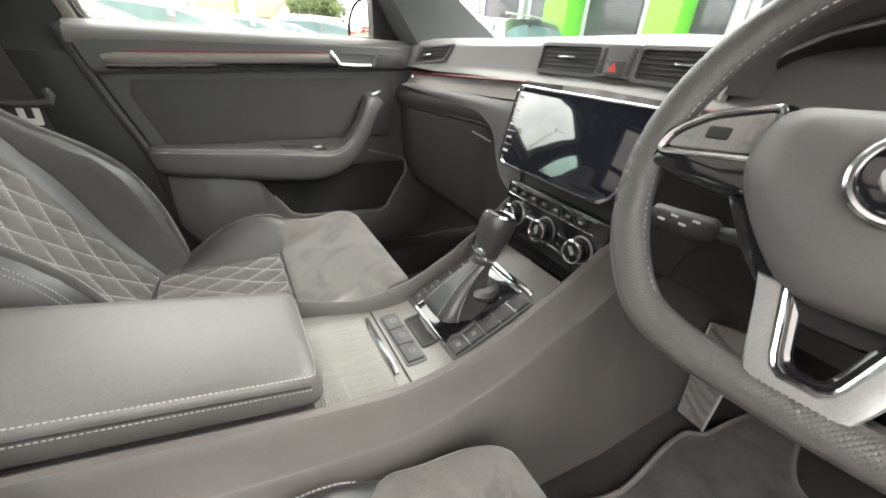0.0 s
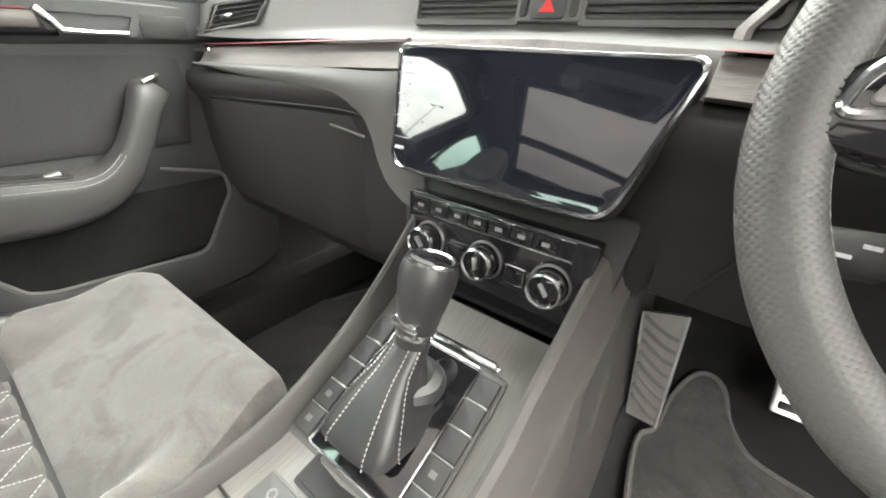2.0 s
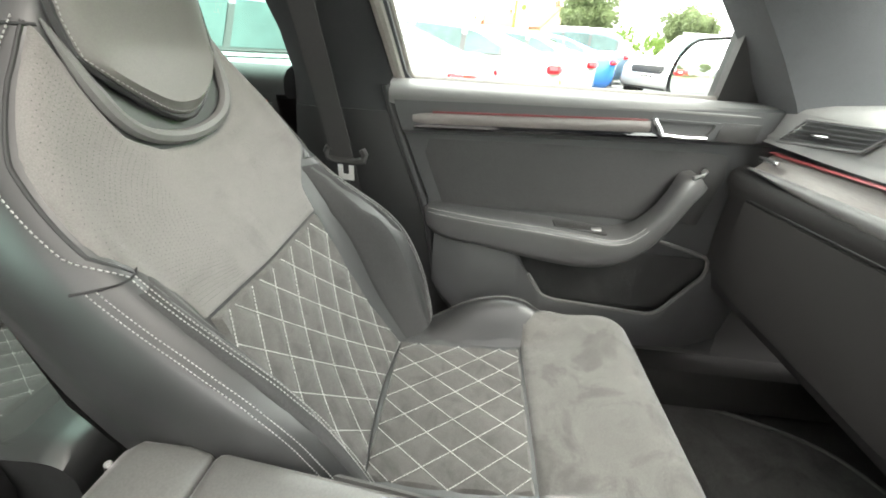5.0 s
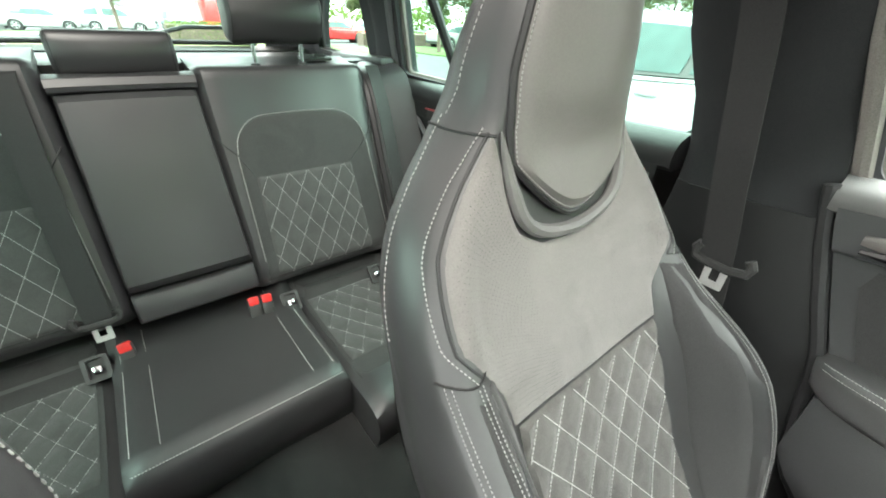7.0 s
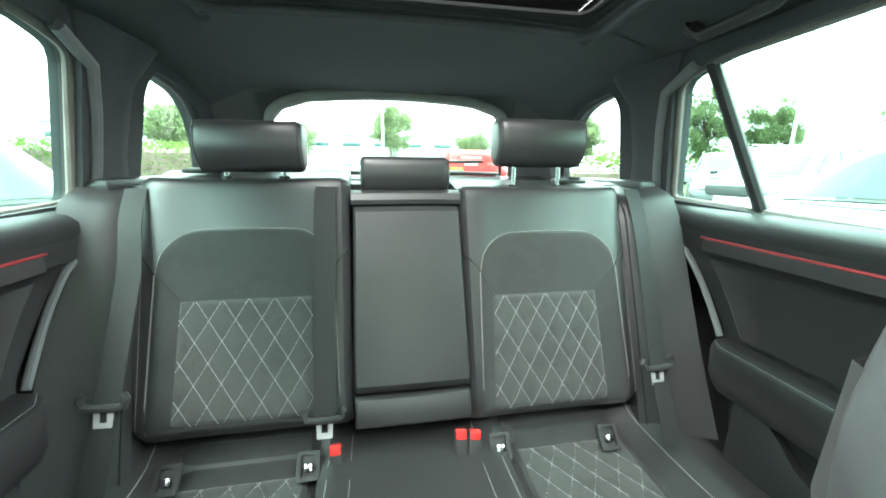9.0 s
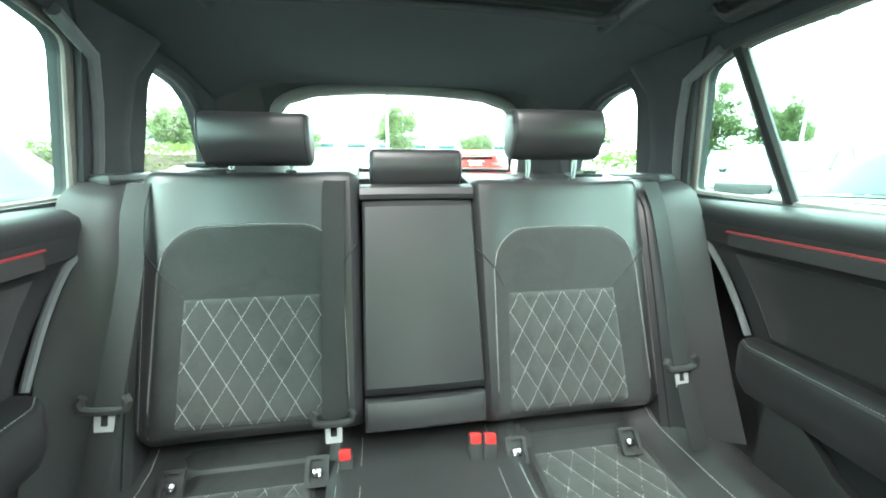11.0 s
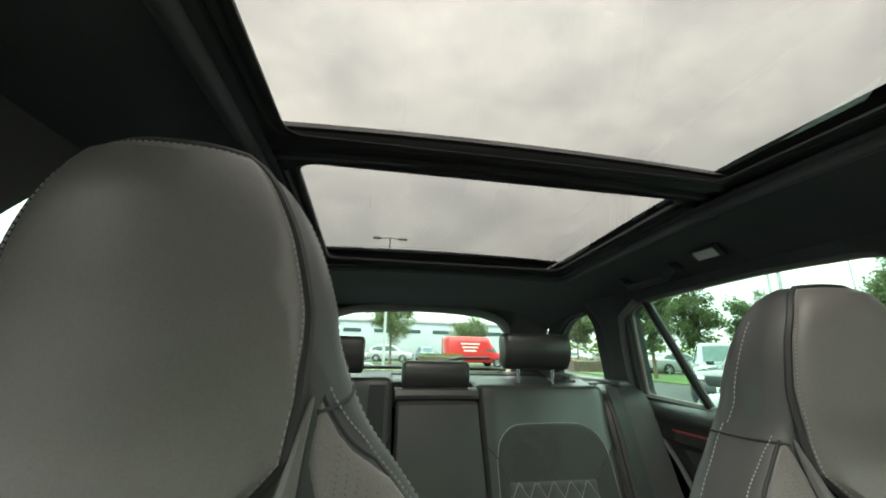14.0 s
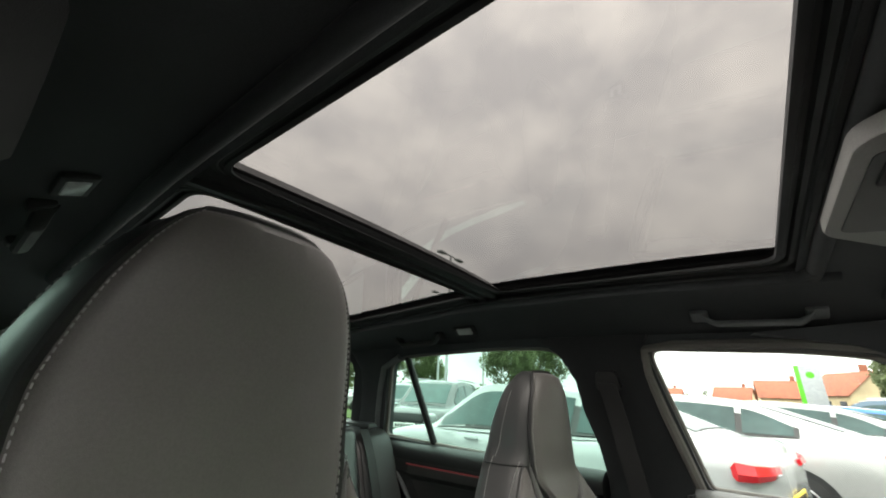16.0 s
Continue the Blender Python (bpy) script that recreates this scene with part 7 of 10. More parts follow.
def make_front_seat(SHIFT_IN, near, neck):
    e = thing("front_seat", "black leather and suede sport seat with quilted centre", "car seat", (0, 0, 0.27), group="front seats")
    shell = Geo().loft(back_rings())
    shell.ob("backrest", LEATHER, e, "black leather backrest and bolsters")
    # suede upper panel, open at the top round the head restraint insert
    def dia_edge(q):
        return DIA_TOP - 0.006 + 0.030 * (abs(q)) ** 1.5 * 0.4
    g, panel = back_patch(lambda z: -lerp(PANEL_S, z) - (spline(SHIFT_IN, z) if near < 0 else 0), lambda z: lerp(PANEL_S, z) + (spline(SHIFT_IN, z) if near > 0 else 0), dia_edge, lambda q: lerp([(0, 0.914), (0.25, 0.919), (0.46, 0.940), (0.61, 0.975), (0.78, 1.012), (1.0, 1.045)], abs(q)), 0.004, 36, 24, 0.03)
    g.ob("suede_panel", PERFORATED, e, "charcoal suede upper panel")
    # punched holes towards the sides of the panel
    g = Geo()
    for row in range(44):
        for c in range(84):
            u, w = 0.02 + 0.96 * (c + 0.5 * (row % 2)) / 84, 0.05 + 0.9 * row / 44
            if 0.30 < u < 0.70 or not 0.02 < u < 0.98:
                continue
            p, pu, pw = panel(u, w), panel(u + 0.004, w), panel(u, w + 0.004)
            a, b = (pu - p).normalized(), (pw - p).normalized()
            n = a.cross(b).normalized()
            n = n if n.y > -0.2 else -n
            b = n.cross(a)
            q = p + n * 0.0008
            g.add([q + a * (0.00050 * math.cos(k)) + b * (0.00050 * math.sin(k)) for k in [math.pi / 3 * j for j in range(6)]], [(0, 1, 2, 3, 4, 5)])
    tagged(g.ob("perforation", DOOR_SUEDE, e, "rows of fine punched holes"), kind="stuff")
    # bolster facings in suede
    for sg in (-1, 1):
        g, _ = back_patch(lambda z: sg * (lerp([(0.46, 0.66), (0.60, 0.66), (0.75, 0.68), (0.82, 0.74)], z) if sg > 0 else lerp([(0.46, 0.93), (0.60, 0.92), (0.75, 0.92), (0.82, 0.90)], z)), lambda z: sg * (lerp([(0.46, 0.93), (0.60, 0.92), (0.75, 0.92), (0.82, 0.90)], z) if sg > 0 else lerp([(0.46, 0.66), (0.60, 0.66), (0.75, 0.68), (0.82, 0.74)], z)), lambda q: 0.47, lambda q: 0.84, 0.003, 8, 16, 0.08)
        g.ob("bolster_facing", DOOR_SUEDE, e, "charcoal suede bolster facing")
    # quilted centre
    CW, CH = 0.060, 0.086

    def ab(s, z):
        p = s * spline(HALFW, z)
        l = (DIA_TOP - z) * 1.17
        return p / CW + l / CH, p / CW - l / CH
    def side(z):
        return lerp([(0.46, 0.60), (0.60, 0.585), (0.75, 0.60)], z)
    g, fn = back_patch(lambda z: -side(z), side, lambda q: 0.475, lambda q: dia_edge(q) - 0.003, 0.0025, 56, 56, 0.02, lambda s, z: puff(*ab(s, z), 0.0058))
    g.ob("quilted_panel", QUILT, e, "quilted suede centre panel")

    def st(fam, k, z):
        l = (DIA_TOP - z) * 1.17
        p = (k - l / CH) * CW if fam == 0 else (k + l / CH) * CW
        s = p / spline(HALFW, z)
        if abs(s) > 0.64:
            return s, z, None
        return s, z, seat_front(s, z) + seat_normal(s, z) * 0.0036
    tagged(quilt_lines(st, lambda s, z: abs(s) < side(z) - 0.012 and 0.48 < z < dia_edge(s / 0.6) - 0.008, -12, 12, (0.478, 0.775)).ob("quilt_stitching", THREAD, e, "pale diamond stitching"), kind="stuff")
    # head restraint insert in grey leather and its dark collar
    def hs(z):
        return 0.935 * lerp([(0.945, 0.26), (0.957, 0.38), (0.98, 0.52), (1.012, 0.72), (1.047, 0.87), (1.077, 0.94), (1.10, 0.955), (1.16, 0.968), (1.19, 0.965), (1.21, 0.955), (1.226, 0.93)], z)
    g, fn = back_patch(lambda z: -hs(z), hs, lambda q: 0.942 + 0.075 * abs(q) ** 2.8, lambda q: 1.2252 - 0.004 * abs(q) ** 3, 0.012, 18, 18, 0.07, lambda s, z: 0.010 * (1 - (s / 0.8) ** 2))
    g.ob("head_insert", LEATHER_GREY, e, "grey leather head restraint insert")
    rim = [fn(0.012 + 0.976 * k / 14, 0.012) for k in range(15)] + [fn(0.988, 0.012 + 0.976 * k / 24) for k in range(25)] + [fn(0.988 - 0.976 * k / 14, 0.988) for k in range(15)] + [fn(0.012, 0.988 - 0.976 * k / 24) for k in range(25)]
    rim2 = [fn(0.03 + 0.94 * k / 14, 0.035) for k in range(15)] + [fn(0.97, 0.035 + 0.93 * k / 24) for k in range(25)] + [fn(0.97 - 0.94 * k / 14, 0.965) for k in range(15)] + [fn(0.03, 0.965 - 0.93 * k / 24) for k in range(25)]
    # dark tube in place of the shadow cast by the insert's overhang
    Geo().tube(rim, 0.0042, 6, closed=True).ob("insert_piping", RUBBER, e, "dark line standing for the shadow round the insert")
    Geo().stitch([p + V((0, 0.0012, 0)) for p in rim2 + rim2[:1]], 0.0048, 0.0036, 0.0007).ob("insert_stitching", DIM_THREAD, e, "pale edge stitching")
    COLLAR = [(0.113, 1.046), (0.110, 1.022), (0.104, 0.988), (0.090, 0.955), (0.058, 0.934), (0.0, 0.925)]
    line = []
    for x, z in COLLAR + [(-x, z) for x, z in COLLAR[-2::-1]]:
        q = x / spline(HALFW, z)
        line.append(seat_front(q, z) + seat_normal(q, z) * 0.004)
    Geo().tube(smooth_line(line, 4), lambda q: 0.0085 * min(1.0, 0.12 + 4 * min(q, 1 - q)), 8).ob("collar", SOFT_GREY, e, "smooth grey collar under the insert")
    # dark piping beside the suede panel
    for sg in (-1, 1):
        Geo().tube([seat_front(sg * (lerp(PANEL_S, z) + 0.014 + (spline(SHIFT_IN, z) if sg == near else 0)), z) + seat_normal(sg * (lerp(PANEL_S, z) + (spline(SHIFT_IN, z) if sg == near else 0)), z) * -0.0008 for z in [0.845 + 0.20 * k / 48 for k in range(49)]], 0.0022, 8).ob("piping", RUBBER, e, "dark piping beside the suede panel")
    # seams
    for sg in (-1, 1):
        for q in (0.978, 0.960, 0.880, 0.860):
            Geo().stitch([seat_front(sg * q, z) + seat_normal(sg * q, z) * (0.0034 if q < 0.93 else 0.0014) for z in [0.50 + 0.345 * k / 40 for k in range(41)]], 0.0042, 0.0030, 0.0006).ob("seam_stitching", DIM_THREAD, e, "pale seam stitching")
        Geo().stitch([seat_front(sg * (lerp(PANEL_S, z) + 0.045 + (1.22 * spline(SHIFT_IN, z) if sg == near else 0)), z) + seat_normal(sg * (lerp(PANEL_S, z) + 0.045 + (1.22 * spline(SHIFT_IN, z) if sg == near else 0)), z) * 0.0016 for z in [0.848 + 0.20 * k / 40 for k in range(41)]], 0.0050, 0.0036, 0.00075).ob("seam_stitching", DIM_THREAD, e, "thick pale seam stitching")
        Geo().stitch([side_pt(sg, z) for z in [0.848 + 0.205 * k / 24 for k in range(25)]], 0.0062, 0.0046, 0.0007).ob("seam_stitching", DIM_THREAD, e, "pale seam stitching")
        Geo().stitch([seat_front(sg * 1.42, z) + seat_normal(sg * 1.42, z) * 0.0006 for z in [1.056 + 0.125 * k / 20 for k in range(21)]], 0.0062, 0.0046, 0.0007).ob("seam_stitching", DIM_THREAD, e, "pale seam stitching")
        Geo().tube([seat_front(sg * q, neck) + seat_normal(sg * q, neck) * 0.0004 for q in [0.86 + 0.14 * k / 6 for k in range(7)] + [1.15, 1.3, 1.5, 1.7]], 0.0016, 6).ob("neck_seam", RUBBER, e, "dark neck seam")
        Geo().tube([seat_front(sg * (0.80 + 0.20 * k / 8), 0.846) + seat_normal(sg * (0.80 + 0.19 * k / 8), 0.846) * 0.0004 for k in range(9)], 0.0014, 6).ob("bolster_seam", RUBBER, e, "dark bolster seam")
    # hard back shell
    rings = []
    for z in (0.42, 0.5, 0.6, 0.7, 0.8, 0.9, 0.97):
        w, bk = spline(HALFW, z) * 0.92, spline(BACK, z)
        rings.append([(-w, bk + 0.022, z), (-w * 0.93, bk + 0.002, z), (-w * 0.5, bk - 0.012, z), (0, bk - 0.016, z), (w * 0.5, bk - 0.012, z), (w * 0.93, bk + 0.002, z), (w, bk + 0.022, z)])
    Geo().loft(rings, closed=False, caps=False).ob("back_shell", HARD, e, "hard black back shell")

    # cushion
    TOPZ = [(-0.13, 0.472), (-0.05, 0.470), (0.05, 0.472), (0.149, 0.483), (0.22, 0.512), (0.28, 0.540), (0.32, 0.553), (0.345, 0.548), (0.362, 0.530), (0.368, 0.50)]
    CB = [(-0.13, -0.005), (-0.065, 0.004), (-0.02, 0.034), (0.03, 0.066), (0.10, 0.086), (0.15, 0.078), (0.185, 0.050), (0.22, 0.022), (0.26, 0.005), (0.32, 0.0), (0.37, 0.0)]
    CWD = [(-0.13, 0.255), (0.05, 0.262), (0.20, 0.252), (0.28, 0.235), (0.33, 0.215), (0.36, 0.195), (0.37, 0.18)]

    def cush(s, y):
        w, t, b = spline(CWD, y), spline(TOPZ, y), spline(CB, y)
        a = abs(s)
        rise = b * math.sin(min(1.0, max(0, (a - 0.60) / 0.40) * 1.9) * math.pi / 2) ** 1.6 if a > 0.60 else 0.0
        off = 0.07 * ((a - 0.84) / 0.16) ** 2.2 if a > 0.84 else 0.0
        return V((s * w, y, t + rise - off))

    def cush_n(s, y):
        d = 0.008
        u = cush(min(0.99, s + d), y) - cush(max(-0.99, s - d), y)
        v = cush(s, y + d) - cush(s, y - d)
        n = u.cross(v).normalized()
        return n if n.z > 0 else -n
    rings = []
    for y in (-0.16, -0.13, -0.08, -0.02, 0.04, 0.10, 0.15, 0.19, 0.23, 0.27, 0.30, 0.325, 0.345, 0.358, 0.366, 0.368):
        yy = max(-0.13, y)
        w = spline(CWD, yy)
        ring = [cush(-1 + 2 * k / 36, yy) for k in range(37)]
        ring = [V((p.x, y, p.z)) for p in ring]
        ring += [V((w * 1.02, y, 0.42)), V((w * 0.98, y, 0.33)), V((w * 0.6, y, 0.315)), V((-w * 0.6, y, 0.315)), V((-w * 0.98, y, 0.33)), V((-w * 1.02, y, 0.42))]
        rings.append(ring)
    Geo().loft(rings).ob("cushion", LEATHER, e, "black leather seat cushion")

    def cpatch(s0, s1, y0, y1, lift, nu, nv, edge, shape=None):
        def fn(u, w):
            y = y0 + (y1 - y0) * w
            s = s0(y) + (s1(y) - s0(y)) * u
            rim = min(u, 1 - u, w, 1 - w) / edge
            h = lift * min(1, rim) ** 0.5 - 0.002
            if shape:
                h += shape(s, y) * min(1, rim)
            return cush(s, y) + cush_n(s, y) * h
        us = [0, edge * 0.25, edge * 0.6, edge] + [edge + (1 - 2 * edge) * k / nu for k in range(1, nu)] + [1 - edge, 1 - edge * 0.6, 1 - edge * 0.25, 1]
        vs = [0, edge * 0.25, edge * 0.6, edge] + [edge + (1 - 2 * edge) * k / nv for k in range(1, nv)] + [1 - edge, 1 - edge * 0.6, 1 - edge * 0.25, 1]
        return Geo().patch(fn, 0, 0, us=us, vs=vs)

    def ab2(s, y):
        p, l = s * spline(CWD, y), (0.152 - y)
        return p / CW + l / CH, p / CW - l / CH
    cpatch(lambda y: -0.585, lambda y: 0.585, -0.105, 0.150, 0.0025, 52, 44, 0.02, lambda s, y: puff(*ab2(s, y), 0.0058)).ob("quilted_cushion", QUILT, e, "quilted suede cushion centre")

    def st2(fam, k, y):
        l = 0.152 - y
        p = (k - l / CH) * CW if fam == 0 else (k + l / CH) * CW
        s = p / spline(CWD, y)
        if abs(s) > 0.60:
            return s, y, None
        return s, y, cush(s, y) + cush_n(s, y) * 0.0026
    tagged(quilt_lines(st2, lambda s, y: abs(s) < 0.575 and -0.10 < y < 0.146, -12, 12, (-0.104, 0.15)).ob("cushion_stitching", THREAD, e, "pale diamond stitching"), kind="stuff")
    cpatch(lambda y: -0.72 - 0.25 * min(1, max(0, (y - 0.16) / 0.06)), lambda y: 0.72 + 0.25 * min(1, max(0, (y - 0.16) / 0.06)), 0.153, 0.362, 0.010, 40, 24, 0.05).ob("thigh_support", SUEDE, e, "charcoal suede thigh support")
    for sg in (-1, 1):
        a, b = (0.62, 0.86) if sg > 0 else (-0.86, -0.62)
        cpatch(lambda y: a, lambda y: b, -0.10, 0.26, 0.003, 8, 16, 0.08).ob("cushion_facing", LEATHER, e, "black leather bolster facing")
        for q in (0.88, 0.95):
            Geo().stitch([cush(sg * q, y) + cush_n(sg * q, y) * 0.0014 for y in [-0.10 + 0.27 * k / 40 for k in range(41)]], 0.0055, 0.0042, 0.0009).ob("bolster_stitching", THREAD, e, "pale seam stitching")
    Geo().box((0.50, 0.46, 0.05), (0, 0.09, 0.335), 0.015).ob("seat_base", HARD, e, "black seat base")
    for sx in (-0.2, 0.2):
        Geo().box((0.03, 0.46, 0.04), (sx, 0.10, 0.292), 0.006).ob("seat_rail", SILVER, e, "metal seat rail")
    return e


seat = make_front_seat([(0.74, 0.0), (0.85, 0.03), (0.94, 0.035), (1.0, 0.02), (1.05, 0.0)], 1, 1.042)
seat.matrix_basis = Matrix.Translation((SEAT_PX, 0, 0.27))
tagged(seat, "reclined black leather and suede sport seat with quilted centre")
driver = make_front_seat(SHIFT_DRIVER, -1, 1.038)
driver.matrix_basis = Matrix.Translation((SEAT_DX, SEAT_DY, 0.27 + SEAT_DZ))
tagged(driver, "upright black leather and suede sport seat behind the steering wheel")
# the driver's back stands more upright: turn its back parts about the hinge
turned = Matrix.Translation((0, -0.10, 0.44)) @ Matrix.Rotation(radians(-SEAT_TURN), 4, "X") @ Matrix.Diagonal((0.934, 1, 1.022, 1)) @ Matrix.Translation((0, 0.10, -0.44))
CUSHION = ("cushion", "quilted_cushion", "cushion_stitching", "thigh_support", "cushion_facing", "bolster_stitching", "seat_base", "seat_rail")
for o in driver.children:
    if o.name.split(".")[0] not in CUSHION:
        # its shoulders and head part are broader, the head further back
        for v in o.data.vertices:
            q = min(1.0, max(0.0, (v.co.z - 1.0) / 0.1))
            q = q * q * (3 - 2 * q)
            g = min(1.0, max(0.0, (v.co.z - 0.7) / 0.15)) * (1 - q)
            v.co = (v.co.x * (1 + 0.16 * q + 0.118 * g), v.co.y - 0.022 * q, v.co.z + 0.018 * q)
        o.matrix_basis = Matrix.Translation((0.001, -0.012, 0.010)) @ turned @ o.matrix_basis


# ---- rear bench ----
def back_y(z):
    return -1.102 - 0.348 * (z - 0.566)


BN = V((0, 1, 0.348)).normalized()


def bench_pt(x, z, h=0.0):
    return V((x, back_y(z), z)) + BN * h


def bench_section(s, x0, x1, name, label, zb, q0, q1, ztop, xa, xb, qa, qb, up):
    """One rear seat back between |x| = x0 and x1."""
    e = thing(name, label, "rear seat back", (s * (x0 + x1) / 2, -1.15, 0.45), group="rear seat backs")

    def swell(x, z):
        u = (x - x0) / (x1 - x0)
        side = min(u, 1 - u) / 0.12
        body = 0.010 * min(1, side) ** 0.5 + 0.013 * max(0, (abs(u - 0.5) - 0.20) / 0.30) ** 1.6 * (side > 0)
        edge = (-0.018 if u > 0.5 else -0.007) * (1 - min(1, side * 1.8)) ** 2
        top = -0.05 * max(0, (z - 1.0 - up) / 0.03) ** 2.5
        low = -0.05 * max(0, (zb + 0.04 - z) / 0.05) ** 2
        return body + edge + top + low
    zs = [zb - 0.006, zb + 0.008, zb + 0.024, zb + 0.045, 0.6, 0.66, 0.72, 0.78, 0.84, 0.9, 0.95, 0.985 + up, 1.0 + up, 1.012 + up, 1.022 + up, 1.03 + up]
    rings = []
    for z in zs:
        ring = [bench_pt(s * (x0 + (x1 - x0) * k / 28), z, swell(x0 + (x1 - x0) * k / 28, z)) for k in range(29)]
        ring += [V((s * x1, back_y(z) - 0.13, z)), V((s * x0, back_y(z) - 0.13, z))]
        rings.append(ring)
    Geo().loft(rings).ob("backrest", LEATHER, e, "black leather backrest")
    # suede field with an arched top, and the quilted panel below it

    def field(u, w):
        x = xa + (xb - xa) * u
        q = abs(2 * u - 1)
        r = 0.088
        d = max(0.0, r - min(u, 1 - u) * (xb - xa))
        zt = ztop - 0.008 * q * q - (r - math.sqrt(max(0.0, r * r - d * d)))
        z0 = q0 - 0.012
        z = z0 + (zt - z0) * w
        rim = min(u, 1 - u, w, 1 - w) / 0.03
        spread = 0.010 * (1 - w)
        xx = x + (spread if u > 0.5 else -spread) * q
        return bench_pt(s * xx, z, swell(xx, z) + 0.003 * min(1, rim) - 0.001)
    fine = [0, 0.01, 0.03] + [0.03 + 0.94 * k / 30 for k in range(1, 30)] + [0.97, 0.99, 1]
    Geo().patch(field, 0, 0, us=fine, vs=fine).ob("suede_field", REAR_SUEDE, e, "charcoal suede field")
    rim = [field(0, w) for w in (0.0, 0.2, 0.4, 0.6, 0.8, 0.9, 0.97)] + [field(k / 40, 1) for k in range(41)] + [field(1, w) for w in (0.97, 0.9, 0.8, 0.6, 0.4, 0.2, 0.0)]
    Geo().tube([p + BN * 0.0012 for p in rim], 0.0013, 6).ob("piping", LEATHER_GREY, e, "fine grey piping")
    Geo().stitch([p + BN * 0.0034 for p in rim], 0.0055, 0.0040, 0.0007).ob("piping_stitching", DIM_THREAD, e, "pale stitching")
    CW, CH = 0.0265, 0.044

    def ab(x, z):
        p, l = x - (qa + qb) / 2, (q1 - z) * 1.06
        return p / CW / 2 + l / CH / 2, p / CW / 2 - l / CH / 2

    def quilt(u, w):
        z = q0 + (q1 - q0) * w
        x = qa + (qb - qa) * u + (u - 0.5) * 0.022 * (1 - w)
        rim = min(u, 1 - u, w, 1 - w) / 0.03
        return bench_pt(s * x, z, swell(x, z) + 0.0035 + (0.0015 + puff(*ab(x, z), 0.0036)) * min(1, rim) - 0.002 * (rim < 0.2))
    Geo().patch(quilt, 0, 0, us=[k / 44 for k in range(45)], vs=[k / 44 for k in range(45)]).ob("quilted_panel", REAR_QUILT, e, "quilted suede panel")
    g = Geo()
    for fam in (0, 1):
        for k in range(-16, 17):
            line = []
            for j in range(101):
                z = q0 + 0.002 + (q1 - q0 - 0.004) * j / 100
                l = (q1 - z) * 1.06
                p = 2 * CW * (k - l / CH / 2) if fam == 0 else 2 * CW * (k + l / CH / 2)
                x = p + (qa + qb) / 2
                wdt = 0.011 * (1 - (z - q0) / (q1 - q0))
                if qa - wdt + 0.003 < x < qb + wdt - 0.003:
                    line.append(bench_pt(s * x, z, swell(x, z) + 0.0062))
            if len(line) > 1:
                g.stitch(line, 0.0052, 0.0040, 0.0008)
    tagged(g.ob("quilt_stitching", DIM_THREAD, e, "pale diamond stitching"), kind="stuff")
    # slanting seams from the field to the seat's edges
    for (xs0, zs0, xs1, zs1) in ((xa, ztop - 0.088, x0 + 0.004, ztop - 0.048), (xb, ztop - 0.088, x1 - 0.005, ztop - 0.042)):
        Geo().tube([bench_pt(s * (xs0 + (xs1 - xs0) * k / 6), zs0 + (zs1 - zs0) * k / 6, swell(xs0 + (xs1 - xs0) * k / 6, 0.88) + 0.0006) for k in range(7)], 0.0018, 6).ob("seam", RUBBER, e, "dark seam")
    # seams from the arch down to the quilt's upper corners
    for xs0, xs1 in ((xa, qa), (xb, qb)):
        Geo().tube([bench_pt(s * (xs0 + (xs1 - xs0) * k / 6), ztop - 0.088 + (q1 + 0.003 - ztop + 0.088) * k / 6, swell(xs0 + (xs1 - xs0) * k / 6, 0.8) + 0.0024) for k in range(7)], 0.0014, 6).ob("seam", RUBBER, e, "dark seam")
    # stitched outer edge
    Geo().stitch([bench_pt(s * (x1 - 0.016), z, swell(x1 - 0.016, z) + 0.0008) for z in [zb + 0.03 + (ztop - zb - 0.11) * k / 30 for k in range(31)]], 0.0055, 0.0040, 0.0007).ob("edge_stitching", DIM_THREAD, e, "pale stitching along the outer edge")
    return e


bench_section(-1, 0.130, 0.572, "rear_seat_back", "black leather rear seat back with suede field and quilted panel", 0.500, 0.518, 0.772, 0.918, 0.170, 0.530, 0.198, 0.468, 0.012)
bench_section(1, 0.138, 0.580, "rear_seat_back", "wide black leather rear seat back with suede field and quilted panel", 0.520, 0.548, 0.790, 0.937, 0.172, 0.538, 0.214, 0.488, 0.032)

# middle armrest panel and its surround
e = thing("rear_centre_armrest", "folded-up black leather rear centre armrest", "armrest", (0, -1.15, 0.5))
rings = []
for k in range(25):
    w = k / 24
    z = 0.578 + 0.405 * w
    x0 = 0.1335 - 0.007 * w
    h = 0.023 - 0.02 * max(0, abs(w - 0.5) - 0.47) / 0.03
    rings.append([bench_pt(-x0, z, -0.05), bench_pt(-x0, z, h * 0.4), bench_pt(-x0 + 0.006, z, h), bench_pt(-x0 * 0.5, z, h + 0.004), bench_pt(0, z, h + 0.005), bench_pt(x0 * 0.5, z, h + 0.004), bench_pt(x0 - 0.006, z, h), bench_pt(x0, z, h * 0.4), bench_pt(x0, z, -0.05)])
Geo().loft(rings).ob("panel", LEATHER, e, "smooth black leather panel")
rings = []
for z, h in ((0.507, -0.04), (0.508, 0.008), (0.513, 0.015), (0.530, 0.018), (0.552, 0.018), (0.565, 0.015), (0.571, 0.006), (0.572, -0.04)):
    rings.append([bench_pt(-0.132, z, -0.05), bench_pt(-0.132, z, h - 0.006), bench_pt(-0.126, z, h), bench_pt(0, z, h + 0.004), bench_pt(0.126, z, h), bench_pt(0.132, z, h - 0.006), bench_pt(0.132, z, -0.05)])
